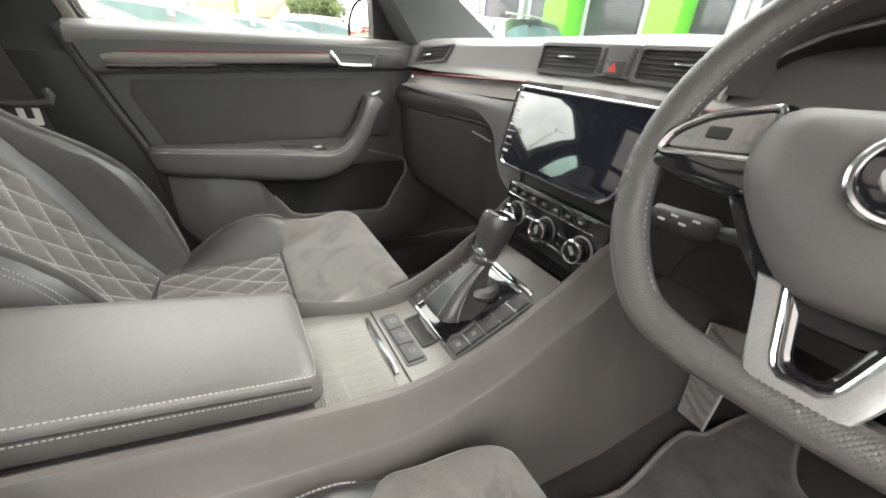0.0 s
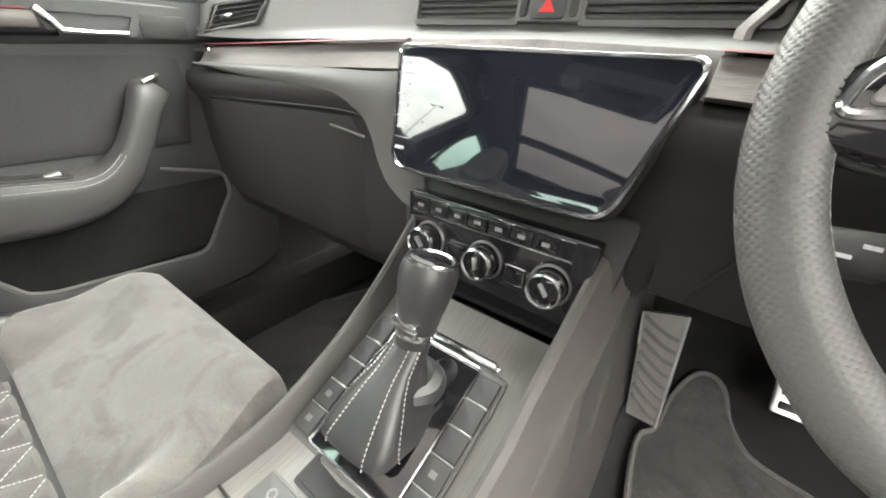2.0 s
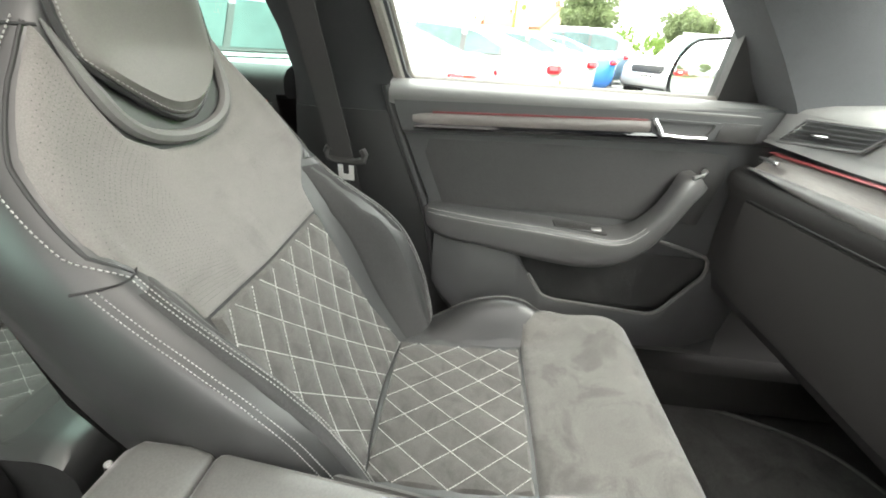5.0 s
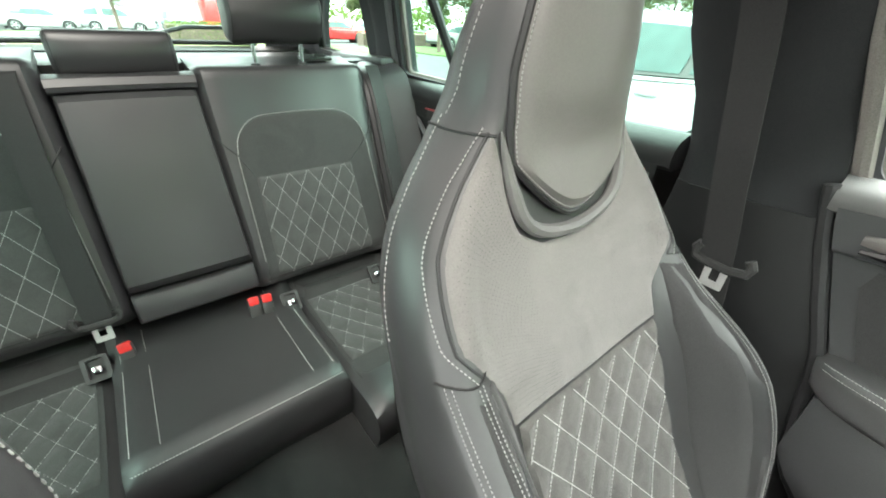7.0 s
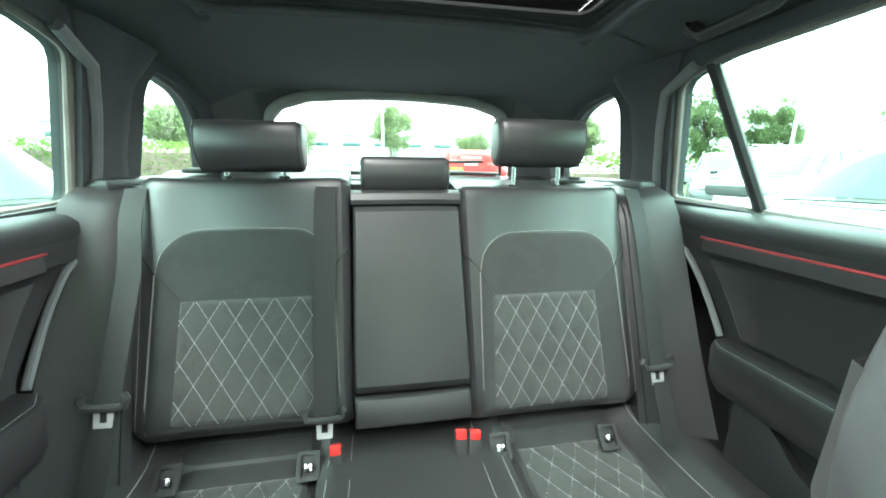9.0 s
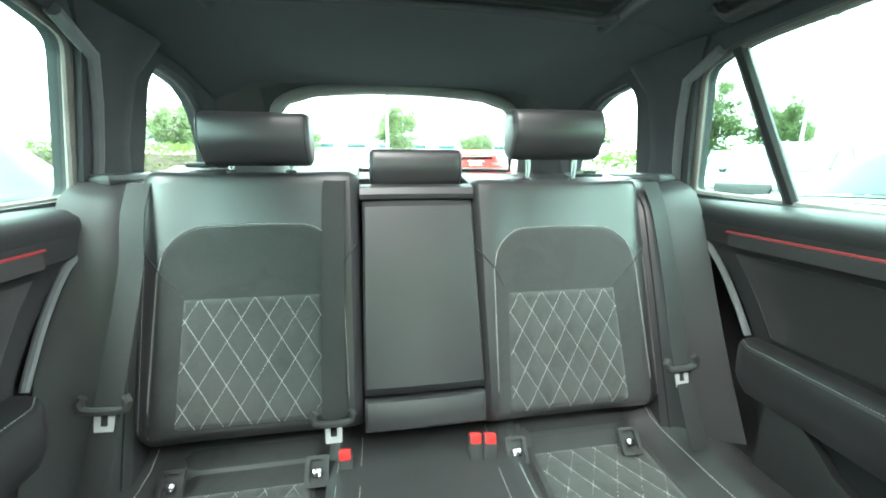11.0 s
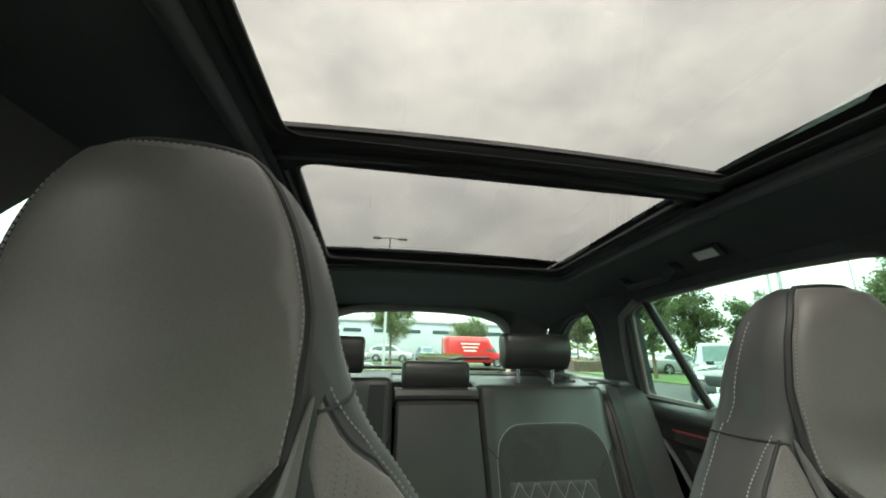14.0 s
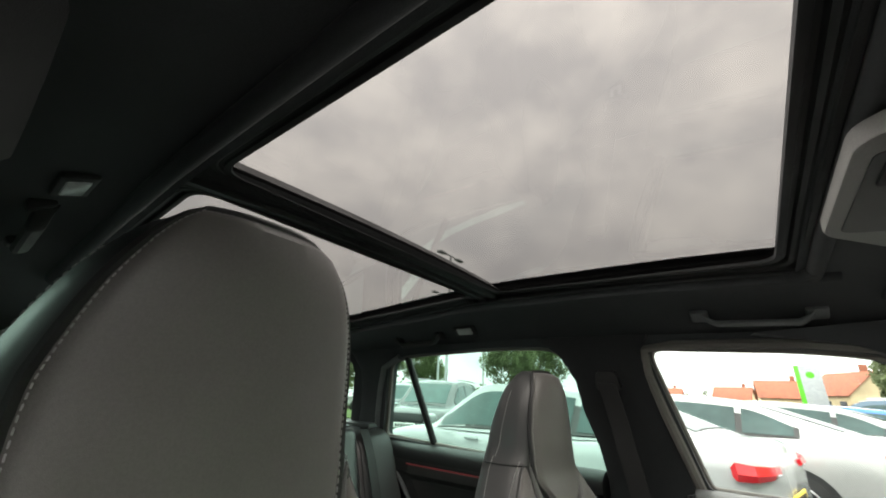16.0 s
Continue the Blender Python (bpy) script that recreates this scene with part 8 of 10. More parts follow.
Geo().loft(rings).ob("pull_flap", LEATHER, e, "rounded leather pull flap")
e = thing("rear_seat_back", "narrow black leather upper middle of the rear seat", "rear seat back", (0, -1.25, 0.98), group="rear seat backs")
rings = []
for z, h in ((0.984, -0.02), (0.986, 0.006), (0.995, 0.011), (1.01, 0.008), (1.024, -0.012), (1.03, -0.05)):
    rings.append([bench_pt(-0.134, z, -0.10), bench_pt(-0.132, z, h + 0.004), bench_pt(-0.06, z, h + 0.008), bench_pt(0.06, z, h + 0.008), bench_pt(0.132, z, h + 0.004), bench_pt(0.134, z, -0.10)])
Geo().loft(rings).ob("upper_pad", LEATHER, e)

# side bolsters that wrap to the doors
for s in (-1, 1):
    e = thing("rear_side_bolster", "smooth black leather side bolster beside the rear seat", "seat bolster", (s * 0.62, -1.15, 0.45), group="rear side bolsters")
    rings = []
    a0 = 0.575 if s < 0 else 0.583
    for z in (0.43, 0.48, 0.55, 0.65, 0.75, 0.85, 0.93, 0.985, 1.01, 1.028):
        t = max(0, (z - 0.95) / 0.08)
        o = 0.700
        f = spline([(0.43, 0.085), (0.55, 0.072), (0.7, 0.06), (0.85, 0.053), (1.0, 0.05)], z)
        ring = []
        for k in range(13):
            u = k / 12
            x = a0 + (o - a0) * u
            h = -0.012 + 0.02 * math.sin(min(1, u * 2.2) * math.pi / 2) + f * u**1.3 - 0.06 * t**2
            ring.append(bench_pt(s * x, z, h))
        ring += [V((s * o, back_y(z) - 0.15, z)), V((s * a0, back_y(z) - 0.15, z))]
        rings.append(ring)
    Geo().loft(rings).ob("pad", LEATHER, e)
    Geo().tube([bench_pt(s * (a0 + 0.012), z, 0.0 - 0.06 * max(0, (z - 0.95) / 0.08) ** 2) for z in [0.44 + 0.57 * k / 24 for k in range(25)]], 0.0022, 6).ob("seam", RUBBER, e, "dark seam beside the seat back")


# head restraints
def head_restraint(x, z, w, h, d, y, label, foot=1.018, posts=True):
    e = thing("head_restraint", label, "head restraint", (x, y, z - h / 2 - 0.04), group="rear head restraints")
    rings = []
    n = 28
    for k in range(25):
        t = math.sin((-1 + 2 * k / 24) * math.pi / 2)
        sx = math.sqrt(max(0.0, 1 - max(0.0, (abs(t) - 0.86) / 0.14) ** 2))
        ring = []
        for j in range(n):
            a = 2 * math.pi * j / n
            ca, sa = math.cos(a), math.sin(a)
            p = 5 if sa > 0 else 3.2
            q = (abs(ca) ** p + abs(sa) ** p) ** (-1 / p)
            yy, zz = d / 2 * ca * q, h / 2 * sa * q
            k2 = 0.74 + 0.26 * sx
            ring.append(V((x + t * w / 2, y + yy * k2 - 0.012 * t * t * max(0.0, ca) - 0.16 * max(0.0, zz) + 0.34 * min(0.0, zz) * (ca > 0), z + zz * k2)))
        rings.append(ring)
    Geo().loft(rings).ob("pad", LEATHER, e, "black leather pad")
    for c in (3, 21):
        Geo().tube([p + (p - V((x, y, z))).normalized() * 0.0002 for p in rings[c]], 0.0013, 6, closed=True).ob("seam", RUBBER, e, "dark seam beside the end panel")
    if posts:
        for sg in (-1, 1):
            Geo().tube([(x + sg * 0.062, y - 0.01, z - h / 2 + 0.02), (x + sg * 0.062, y - 0.012, foot)], 0.0058, 10).ob("post", CHROME, e, "chrome post")
            Geo().turn([(0.0, 0.004), (0.008, 0.004), (0.011, 0.003), (0.012, 0.0), (0.012, -0.02)], pose(x + sg * 0.062, y - 0.012, foot + 0.004), 16).ob("guide", RUBBER, e, "black post guide")
    return e


head_restraint(-0.345, 1.138, 0.236, 0.118, 0.10, -1.275, "raised black leather head restraint on chrome posts", 1.026)
head_restraint(0.345, 1.118, 0.226, 0.112, 0.10, -1.265, "lowered black leather head restraint", 1.046)
head_restraint(0.0, 1.057, 0.218, 0.090, 0.085, -1.283, "low black leather middle head restraint", posts=False)

# cushion
e = thing("rear_bench", "black leather rear bench with suede and quilted seats", "rear bench", (0, -0.9, 0.28))


def bench_top(x, y):
    outer = abs(x)
    front = -0.70 if outer < 0.215 else -0.60
    t = (y - front) / (-1.15 - front)
    z = 0.420 - 0.018 * math.sin(min(1, max(0, t)) * math.pi) * (outer > 0.215) + 0.030 * max(0, (t - 0.86) / 0.14) ** 2 * (outer > 0.19)
    if outer < 0.215:
        z += 0.016 + 0.034 * max(0, min(1.0, t) - 0.72) / 0.28
    if outer > 0.50:
        z += 0.045 * min(1, (outer - 0.50) / 0.10) ** 1.5
    return z


def cushion_piece(x0, x1, front, name, mat, label, nx=20):
    rings = []
    for k in range(nx + 1):
        x = x0 + (x1 - x0) * k / nx
        u = min(k, nx - k) / nx
        edge = 0.012 * (1 - min(1, u / 0.06)) ** 2
        ring = []
        for y in (-1.20, -1.14, -1.08, -1.0, -0.92, -0.85, -0.78):
            ring.append((x, y, bench_top(x, y) - edge))
        top = bench_top(x, front - 0.05) - edge
        ring += [(x, front - 0.06, top), (x, front - 0.03, top - 0.003), (x, front - 0.012, top - 0.014), (x, front - 0.002, top - 0.04), (x, front - 0.006, 0.32), (x, front - 0.03, 0.262), (x, -1.2, 0.262)]
        rings.append(ring)
    Geo().loft(rings).ob(name, mat, e, label)


cushion_piece(-0.212, 0.212, -0.72, "middle_cushion", LEATHER, "smooth raised leather middle cushion")
cushion_piece(-0.70, -0.216, -0.60, "side_cushion", LEATHER, "black leather side cushion")
cushion_piece(0.216, 0.70, -0.60, "side_cushion", LEATHER, "black leather side cushion")
for s in (-1, 1):
    def sp(u, w):
        x, y = 0.235 + (0.52 - 0.235) * u, -1.165 + 0.45 * w
        rim = min(u, 1 - u, w, 1 - w) / 0.04
        return (s * x, y, bench_top(x, y) + 0.004 * min(1, rim))
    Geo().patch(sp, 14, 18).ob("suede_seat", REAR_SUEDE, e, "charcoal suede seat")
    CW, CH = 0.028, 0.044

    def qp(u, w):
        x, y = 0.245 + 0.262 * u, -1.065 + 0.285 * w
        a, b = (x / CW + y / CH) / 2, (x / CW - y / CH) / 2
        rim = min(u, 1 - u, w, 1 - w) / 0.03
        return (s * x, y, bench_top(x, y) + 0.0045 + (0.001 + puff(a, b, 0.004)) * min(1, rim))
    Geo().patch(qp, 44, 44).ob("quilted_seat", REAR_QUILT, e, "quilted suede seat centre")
    g = Geo()
    for fam in (0, 1):
        for k in range(-26, 27):
            line = []
            for j in range(101):
                y = -1.06 + 0.275 * j / 100
                x = CW * (2 * k - y / CH) if fam == 0 else CW * (2 * k + y / CH)
                if 0.248 < x < 0.504:
                    line.append(V((s * x, y, bench_top(x, y) + 0.0062)))
            if len(line) > 1:
                g.stitch(line, 0.0055, 0.0042, 0.0008)
    tagged(g.ob("quilt_stitching", DIM_THREAD, e, "pale diamond stitching"), kind="stuff")
    for xx in (0.148, 0.196):
        Geo().stitch([V((s * (xx + 0.02 * (1 - (y + 1.12) / 0.33) * -0.3), y, bench_top(0.1, y) + 0.0012)) for y in [-1.12 + 0.345 * k / 12 for k in range(13)]], 0.0052, 0.004, 0.0009).ob("middle_stitching", THREAD, e, "pale seam stitching")
    g = Geo()
    g.stitch([V((s * (0.565 + 0.02 * k / 12), -1.14 + 0.45 * k / 12, bench_top(0.575, -1.14 + 0.45 * k / 12) + 0.002)) for k in range(13)], 0.0055, 0.0042, 0.0010)
    g.ob("edge_stitching", THREAD, e, "pale seam stitching")
Geo().stitch([V((x, -0.735, bench_top(0.1, -0.77) + 0.0006 - 0.001)) for x in [-0.20 + 0.4 * k / 10 for k in range(11)]], 0.0052, 0.004, 0.0010).ob("front_stitching", THREAD, e, "pale seam stitching")


# belts, buckles, child seat anchors
def buckle(x, y, z, tilt):
    e = thing("belt_buckle", "black seat belt buckle with a red button", "belt buckle", (x, y, z - 0.03), group="rear belt buckles")
    m = pose(x, y, z, 32, tilt, 0)
    Geo().box((0.030, 0.022, 0.052), m @ Matrix.Translation((0, 0, -0.012)), 0.005).ob("body", HARD, e, "black buckle body")
    Geo().box((0.026, 0.019, 0.024), m @ Matrix.Translation((0, 0.0025, 0.006)), 0.004).ob("button", RED, e, "red release button")


buckle(0.176, -1.074, 0.458, 4)
buckle(-0.104, -1.066, 0.468, -4)
buckle(-0.136, -1.063, 0.466, -8)
for x, ay in ((0.233, -1.063), (0.512, -1.07), (-0.195, -1.052), (-0.463, -1.04)):
    e = thing("child_seat_anchor", "small black anchor surround with a metal loop in the seat crease", "child seat anchor", (x, -1.1, 0.42), group="child seat anchors")
    m = pose(x, ay, 0.442, -48, 0, 0) @ Matrix.Scale(1.2, 4)
    out, inn = rounded([(-0.020, -0.024), (0.020, -0.024), (0.020, 0.024), (-0.020, 0.024)], 0.005), rounded([(-0.013, -0.018), (0.013, -0.018), (0.013, 0.017), (-0.013, 0.017)], 0.003)
    Geo().loft([[m @ V((a, b, 0)) for a, b in out], [m @ V((a, b, 0.008)) for a, b in out], [m @ V((a, b, 0.008)) for a, b in inn], [m @ V((a, b, 0.001)) for a, b in inn]]).ob("surround", HARD, e, "black surround")
    Geo().box((0.016, 0.014, 0.008), m @ Matrix.Translation((0, 0.003, 0.006)), 0.003).ob("loop", CHROME, e, "bright metal loop")


def tongue(e, at, across, down, label="steel belt tongue"):
    m = basis(at, across, down)
    Geo().tube([m @ V(p) for p in ((-0.034, -0.014, 0.004), (-0.040, -0.004, 0.004), (-0.036, 0.008, 0.003), (-0.018, 0.012, 0.002), (0.018, 0.012, 0.002), (0.036, 0.008, 0.003), (0.040, -0.004, 0.004), (0.034, -0.014, 0.004))], 0.0075, 8).ob("tongue_bar", HARD, e, "black plastic tongue bar")
    out = rounded([(-0.017, 0.006), (0.017, 0.006), (0.016, 0.050), (-0.016, 0.050)], 0.003)
    inn = rounded([(-0.0065, 0.018), (0.0065, 0.018), (0.0065, 0.038), (-0.0065, 0.038)], 0.002)
    Geo().loft([[m @ V((a, b, -0.0012)) for a, b in out], [m @ V((a, b, 0.0012)) for a, b in out], [m @ V((a, b, 0.0012)) for a, b in inn], [m @ V((a, b, -0.0012)) for a, b in inn]], caps=False, loop=True).ob("tongue", STEEL, e, label)


def belt(name, label, path, across, width, tip, down):
    e = thing(name, label, "seat belt", path[0], group="seat belts")
    Geo().ribbon(smooth_line(path, 5), across, width, 0.0016).ob("webbing", BELT, e, "black woven webbing")
    tongue(e, tip, across, down)
    return e


# rear outer belts lie on the side bolsters; the middle one on the wide seat back
def rb(x, z, h):
    p = bench_pt(x, z, h)
    return (p.x, p.y, p.z)


belt("seat_belt", "black rear seat belt hanging beside the seat", [rb(-0.602, 1.022, 0.012), rb(-0.600, 0.95, 0.034), rb(-0.594, 0.85, 0.050), rb(-0.582, 0.72, 0.068), rb(-0.570, 0.60, 0.085), rb(-0.566, 0.48, 0.105), rb(-0.57, 0.44, 0.11)], (1, 0.08, 0), 0.044, rb(-0.560, 0.606, 0.092), (0, 0.3, -1))
belt("seat_belt", "black rear seat belt hanging beside the seat", [rb(0.580, 1.022, 0.014), rb(0.578, 0.95, 0.034), rb(0.568, 0.85, 0.048), rb(0.570, 0.72, 0.069), rb(0.574, 0.60, 0.088), rb(0.580, 0.48, 0.105), rb(0.585, 0.44, 0.11)], (1, -0.08, 0), 0.046, rb(0.573, 0.624, 0.092), (0, 0.3, -1))
belt("seat_belt", "black middle seat belt lying over the rear seat back", [rb(0.180, 1.036, -0.02), rb(0.184, 1.028, 0.012), rb(0.188, 1.0, 0.026), rb(0.190, 0.88, 0.032), rb(0.192, 0.75, 0.032), rb(0.193, 0.64, 0.032), rb(0.194, 0.55, 0.030), rb(0.194, 0.53, 0.02)], (1, 0, 0), 0.048, rb(0.194, 0.552, 0.036), (0, 0.3, -1))
# front belts on the centre pillars
for s in (-1, 1):
    known = set(bpy.data.objects.keys())
    belt("seat_belt", "black front seat belt on the centre pillar", [(s * 0.600, -0.315, 1.215), (s * 0.612, -0.302, 1.15), (s * 0.622, -0.285, 1.05), (s * 0.630, -0.268, 0.95), (s * 0.632, -0.248, 0.85), (s * 0.634, -0.232, 0.74), (s * 0.645, -0.225, 0.55), (s * 0.66, -0.22, 0.38)], (0.10, 1, 0), 0.048, (s * 0.628, -0.238, 0.838), (0, 0.08, -1))
    e = thing("belt_guide", "black belt guide on the centre pillar", "belt guide", (s * 0.61, -0.318, 1.22), group="belt guides")
    Geo().prism(rounded([(-0.034, -0.02), (0.034, -0.02), (0.026, 0.03), (-0.026, 0.03)], 0.012), basis((s * 0.612, -0.316, 1.215), (0, 1, 0), (-s * 0.42, 0, 1)), 0.012 if s > 0 else -0.012, 0.003).ob("guide", HARD, e)
    if s > 0:
        shift_east(known)

# seat releases on the bench top, rear shelf
for x, up in ((-0.46, 0.014), (0.47, 0.036)):
    e = thing("seat_release", "black seat release catch on top of the rear seat back", "seat release", (x, -1.32, 1.03), group="seat releases")
    Geo().box((0.085, 0.05, 0.010), pose(x, -1.326, 1.028 + up, -4, 0, 0), 0.004).ob("plate", HARD, e, "black plate")
    Geo().box((0.034, 0.026, 0.010), pose(x - 0.012, -1.324, 1.033 + up, 10, 0, 0), 0.004).ob("lever", RUBBER, e, "black lever")
e = thing("load_cover", "black roll-out load cover behind the rear seat", "load cover", (0, -1.7, 1.0))
Geo().loft([[(x, -1.36, 1.000), (x, -1.36, 1.030), (x, -1.40, 1.036), (x, -1.43, 1.024), (x, -1.60, 1.018), (x, -2.02, 1.014), (x, -2.02, 1.008), (x, -1.43, 1.006)] for x in (-0.66, -0.3, 0, 0.3, 0.66)]).ob("cover", HARD, e)
for s in (-1, 1):
    Geo().box((0.06, 0.30, 0.03), pose(s * 0.665, -1.43, 1.030, 0, 0, s * -6), 0.012).ob("side_shelf", SOFT, e, "black side shelf")

# the hard back of the rear seats that closes the boot
e = thing("seat_back_board", "black carpeted board behind the rear seats", "seat back board", (0, -1.35, 0.28))
Geo().loft([[(x, back_y(0.28) - 0.128, 0.28), (x, back_y(1.0) - 0.128, 1.0), (x, back_y(1.0) - 0.15, 1.0), (x, back_y(0.28) - 0.15, 0.28)] for x in (-0.70, 0, 0.70)]).ob("board", CARPET, e)


# ---- outside: car park, parked cars, trees, houses ----
known_out = set(bpy.data.objects.keys())
ASPHALT = surf("grey_asphalt", (0.055, 0.055, 0.056), 0.9, spots=(0.5, 0.25), grain=(40, 0.3), bump=(60, 0.006))
GRASS = surf("mown_grass", (0.075, 0.13, 0.03), 0.95, spots=(0.8, 0.35), grain=(30, 0.5), bump=(25, 0.05))
LEAF = surf("green_leaves", (0.155, 0.190, 0.092), 0.7, spots=(1.5, 0.5), grain=(8, 0.3), bump=(60, 0.0))
HEDGE = surf("hedge_leaves", (0.10, 0.15, 0.035), 0.8, spots=(1.2, 0.4), grain=(9, 0.4), bump=(60, 0.0))
def leafy(m):
    """Thin leaves let some light through."""
    nt = m.node_tree
    p, out = nt.nodes["Principled BSDF"], nt.nodes["Material Output"]
    tl = nt.nodes.new("ShaderNodeBsdfTranslucent")
    mx = nt.nodes.new("ShaderNodeMixShader")
    mx.inputs["Fac"].default_value = 0.5
    nt.links.new(p.inputs["Base Color"].links[0].from_socket, tl.inputs["Color"])
    nt.links.new(p.outputs["BSDF"], mx.inputs[1])
    nt.links.new(tl.outputs["BSDF"], mx.inputs[2])
    nt.links.new(mx.outputs["Shader"], out.inputs["Surface"])


leafy(LEAF)
leafy(HEDGE)
BARK = surf("brown_bark", (0.12, 0.09, 0.07), 0.9, spots=(4, 0.3), grain=(60, 0.3), bump=(40, 0.02))
ROOF_TILE = surf("red_brown_roof_tiles", (0.30, 0.105, 0.06), 0.85, spots=(1, 0.25), grain=(12, 0.3), bump=(14, 0.05))
RENDER_WALL = surf("cream_house_render", (0.52, 0.42, 0.26), 0.9, spots=(0.5, 0.15), grain=(20, 0.1), bump=(30, 0.01))
CLAD = surf("pale_metal_cladding", (0.42, 0.44, 0.455), 0.6, spots=(0.3, 0.1), grain=(4, 0.1), bump=(4, 0.02))
GREEN = surf("bright_green_panel", (0.10, 0.52, 0.02), 0.45, spots=(0.6, 0.06), grain=(20, 0.05), bump=(20, 0.0))
STEEL = surf("grey_steel_post", (0.42, 0.43, 0.43), 0.5, metal=0.4, spots=(2, 0.1), grain=(30, 0.1), bump=(30, 0.0))
SHOP_GLASS = surf("dark_shop_glass", (0.03, 0.035, 0.04), 0.06, spots=(0.5, 0.3), grain=(5, 0.1), bump=(5, 0.0), wear=0.02)
CAR_GLASS = surf("teal_car_glass", (0.045, 0.080, 0.077), 0.06, spots=(0.7, 0.4), grain=(5, 0.1), bump=(5, 0.0), wear=0.02, spec=0.28)
TAIL = surf("red_tail_lens", (0.55, 0.012, 0.02), 0.15, spots=(8, 0.2), grain=(120, 0.3), bump=(120, 0.001), wear=0.04)
LAMP = surf("clear_headlamp", (0.5, 0.52, 0.54), 0.12, metal=0.6, spots=(9, 0.3), grain=(60, 0.2), bump=(50, 0.0), wear=0.05)
PLATE = surf("white_plate", (0.7, 0.7, 0.66), 0.5, spots=(9, 0.05), grain=(90, 0.05), bump=(50, 0.0))
PLATE_Y = surf("yellow_plate", (0.75, 0.55, 0.06), 0.5, spots=(9, 0.05), grain=(90, 0.05), bump=(50, 0.0))


def paint(name, col, metal=0.0):
    return surf(name, col, 0.22, metal=metal, spots=(0.9, 0.05), grain=(30, 0.03), bump=(40, 0.0), coat=0.7, wear=0.05)


WHITE = paint("white_paint", (0.33, 0.338, 0.338))
SILVER_P = paint("silver_paint", (0.46, 0.46, 0.45), 0.35)
GREY_P = paint("grey_paint", (0.20, 0.215, 0.22), 0.3)
BLACK_P = paint("black_paint", (0.018, 0.022, 0.024))
BLUE_P = paint("blue_paint", (0.03, 0.16, 0.50), 0.2)
NAVY_P = paint("dark_blue_paint", (0.07, 0.12, 0.17), 0.3)
RED_P = paint("red_paint", (0.52, 0.025, 0.025))

Geo().patch(lambda u, w: (-1500 + 3000 * u, -1500 + 3000 * w, 0.0), 2, 2).ob("ground", ASPHALT, label="grey asphalt car park", kind="structure", smooth=0)
LINE = surf("worn_white_line", (0.55, 0.55, 0.53), 0.8, spots=(3, 0.25), grain=(30, 0.3), bump=(50, 0.0))
for k in range(0, 7):
    Geo().box((0.10, 4.8, 0.004), pose(-2.98 - 2.6 * k, -2.80 + 1.15 * k, 0.003, 0, 0, -10), 0.0).ob("parking_line", LINE, label="worn white parking bay line", kind="structure", smooth=0)

FORMS = {
    "sedan": dict(L=4.72, W=1.84, body=[(-2.36, 0.66, 0.46, 0.86), (-2.30, 0.78, 0.34, 1.00), (-2.16, 0.86, 0.27, 1.045), (-1.7, 0.905, 0.24, 1.03), (-0.9, 0.92, 0.22, 0.975), (0.1, 0.92, 0.22, 0.945), (0.95, 0.915, 0.22, 0.93), (1.4, 0.905, 0.22, 0.90), (1.9, 0.87, 0.22, 0.82), (2.2, 0.79, 0.24, 0.74), (2.33, 0.66, 0.30, 0.62), (2.36, 0.56, 0.40, 0.55)],
                  house=[(-2.05, 0.74, 1.035, 0.60, 1.05), (-1.55, 0.80, 1.02, 0.60, 1.22), (-1.05, 0.83, 0.99, 0.60, 1.37), (-0.5, 0.845, 0.965, 0.60, 1.435), (0.0, 0.85, 0.95, 0.60, 1.455), (0.35, 0.85, 0.94, 0.595, 1.43), (0.75, 0.845, 0.935, 0.60, 1.22), (1.18, 0.80, 0.92, 0.64, 0.945)], roof=(-1.0, 0.35), wheel=(1.42, -1.40, 0.335), tail_z=0.88),
    "suv": dict(L=4.62, W=1.88, body=[(-2.31, 0.70, 0.50, 0.95), (-2.25, 0.82, 0.36, 1.10), (-2.0, 0.90, 0.30, 1.12), (-1.2, 0.93, 0.28, 1.09), (0.0, 0.94, 0.28, 1.06), (0.9, 0.93, 0.28, 1.04), (1.5, 0.92, 0.28, 1.01), (2.0, 0.89, 0.30, 0.95), (2.2, 0.82, 0.32, 0.86), (2.29, 0.72, 0.38, 0.74), (2.31, 0.62, 0.45, 0.65)],
                house=[(-2.2, 0.80, 1.10, 0.66, 1.14), (-2.0, 0.82, 1.10, 0.645, 1.52), (-1.6, 0.84, 1.09, 0.645, 1.64), (-0.6, 0.86, 1.07, 0.65, 1.69), (0.1, 0.86, 1.055, 0.645, 1.67), (0.4, 0.855, 1.05, 0.64, 1.60), (0.8, 0.85, 1.045, 0.66, 1.32), (1.15, 0.82, 1.035, 0.68, 1.05)], roof=(-2.0, 0.3), wheel=(1.38, -1.38, 0.36), tail_z=0.98),
    "van": dict(L=5.4, W=2.0, body=[(-2.70, 0.92, 0.40, 2.30), (-2.66, 0.96, 0.36, 2.40), (-1.0, 0.98, 0.34, 2.45), (0.6, 0.98, 0.34, 2.43), (1.0, 0.97, 0.34, 2.30), (1.25, 0.96, 0.34, 1.75), (1.6, 0.95, 0.34, 1.28), (2.2, 0.92, 0.34, 1.16), (2.55, 0.84, 0.36, 1.02), (2.68, 0.74, 0.42, 0.78)],
                house=[(0.62, 0.985, 1.30, 0.90, 2.05), (0.95, 0.98, 1.28, 0.88, 2.10), (1.30, 0.965, 1.24, 0.86, 1.74), (1.72, 0.93, 1.20, 0.82, 1.23)], roof=None, wheel=(1.65, -1.75, 0.35), tail_z=1.0),
}


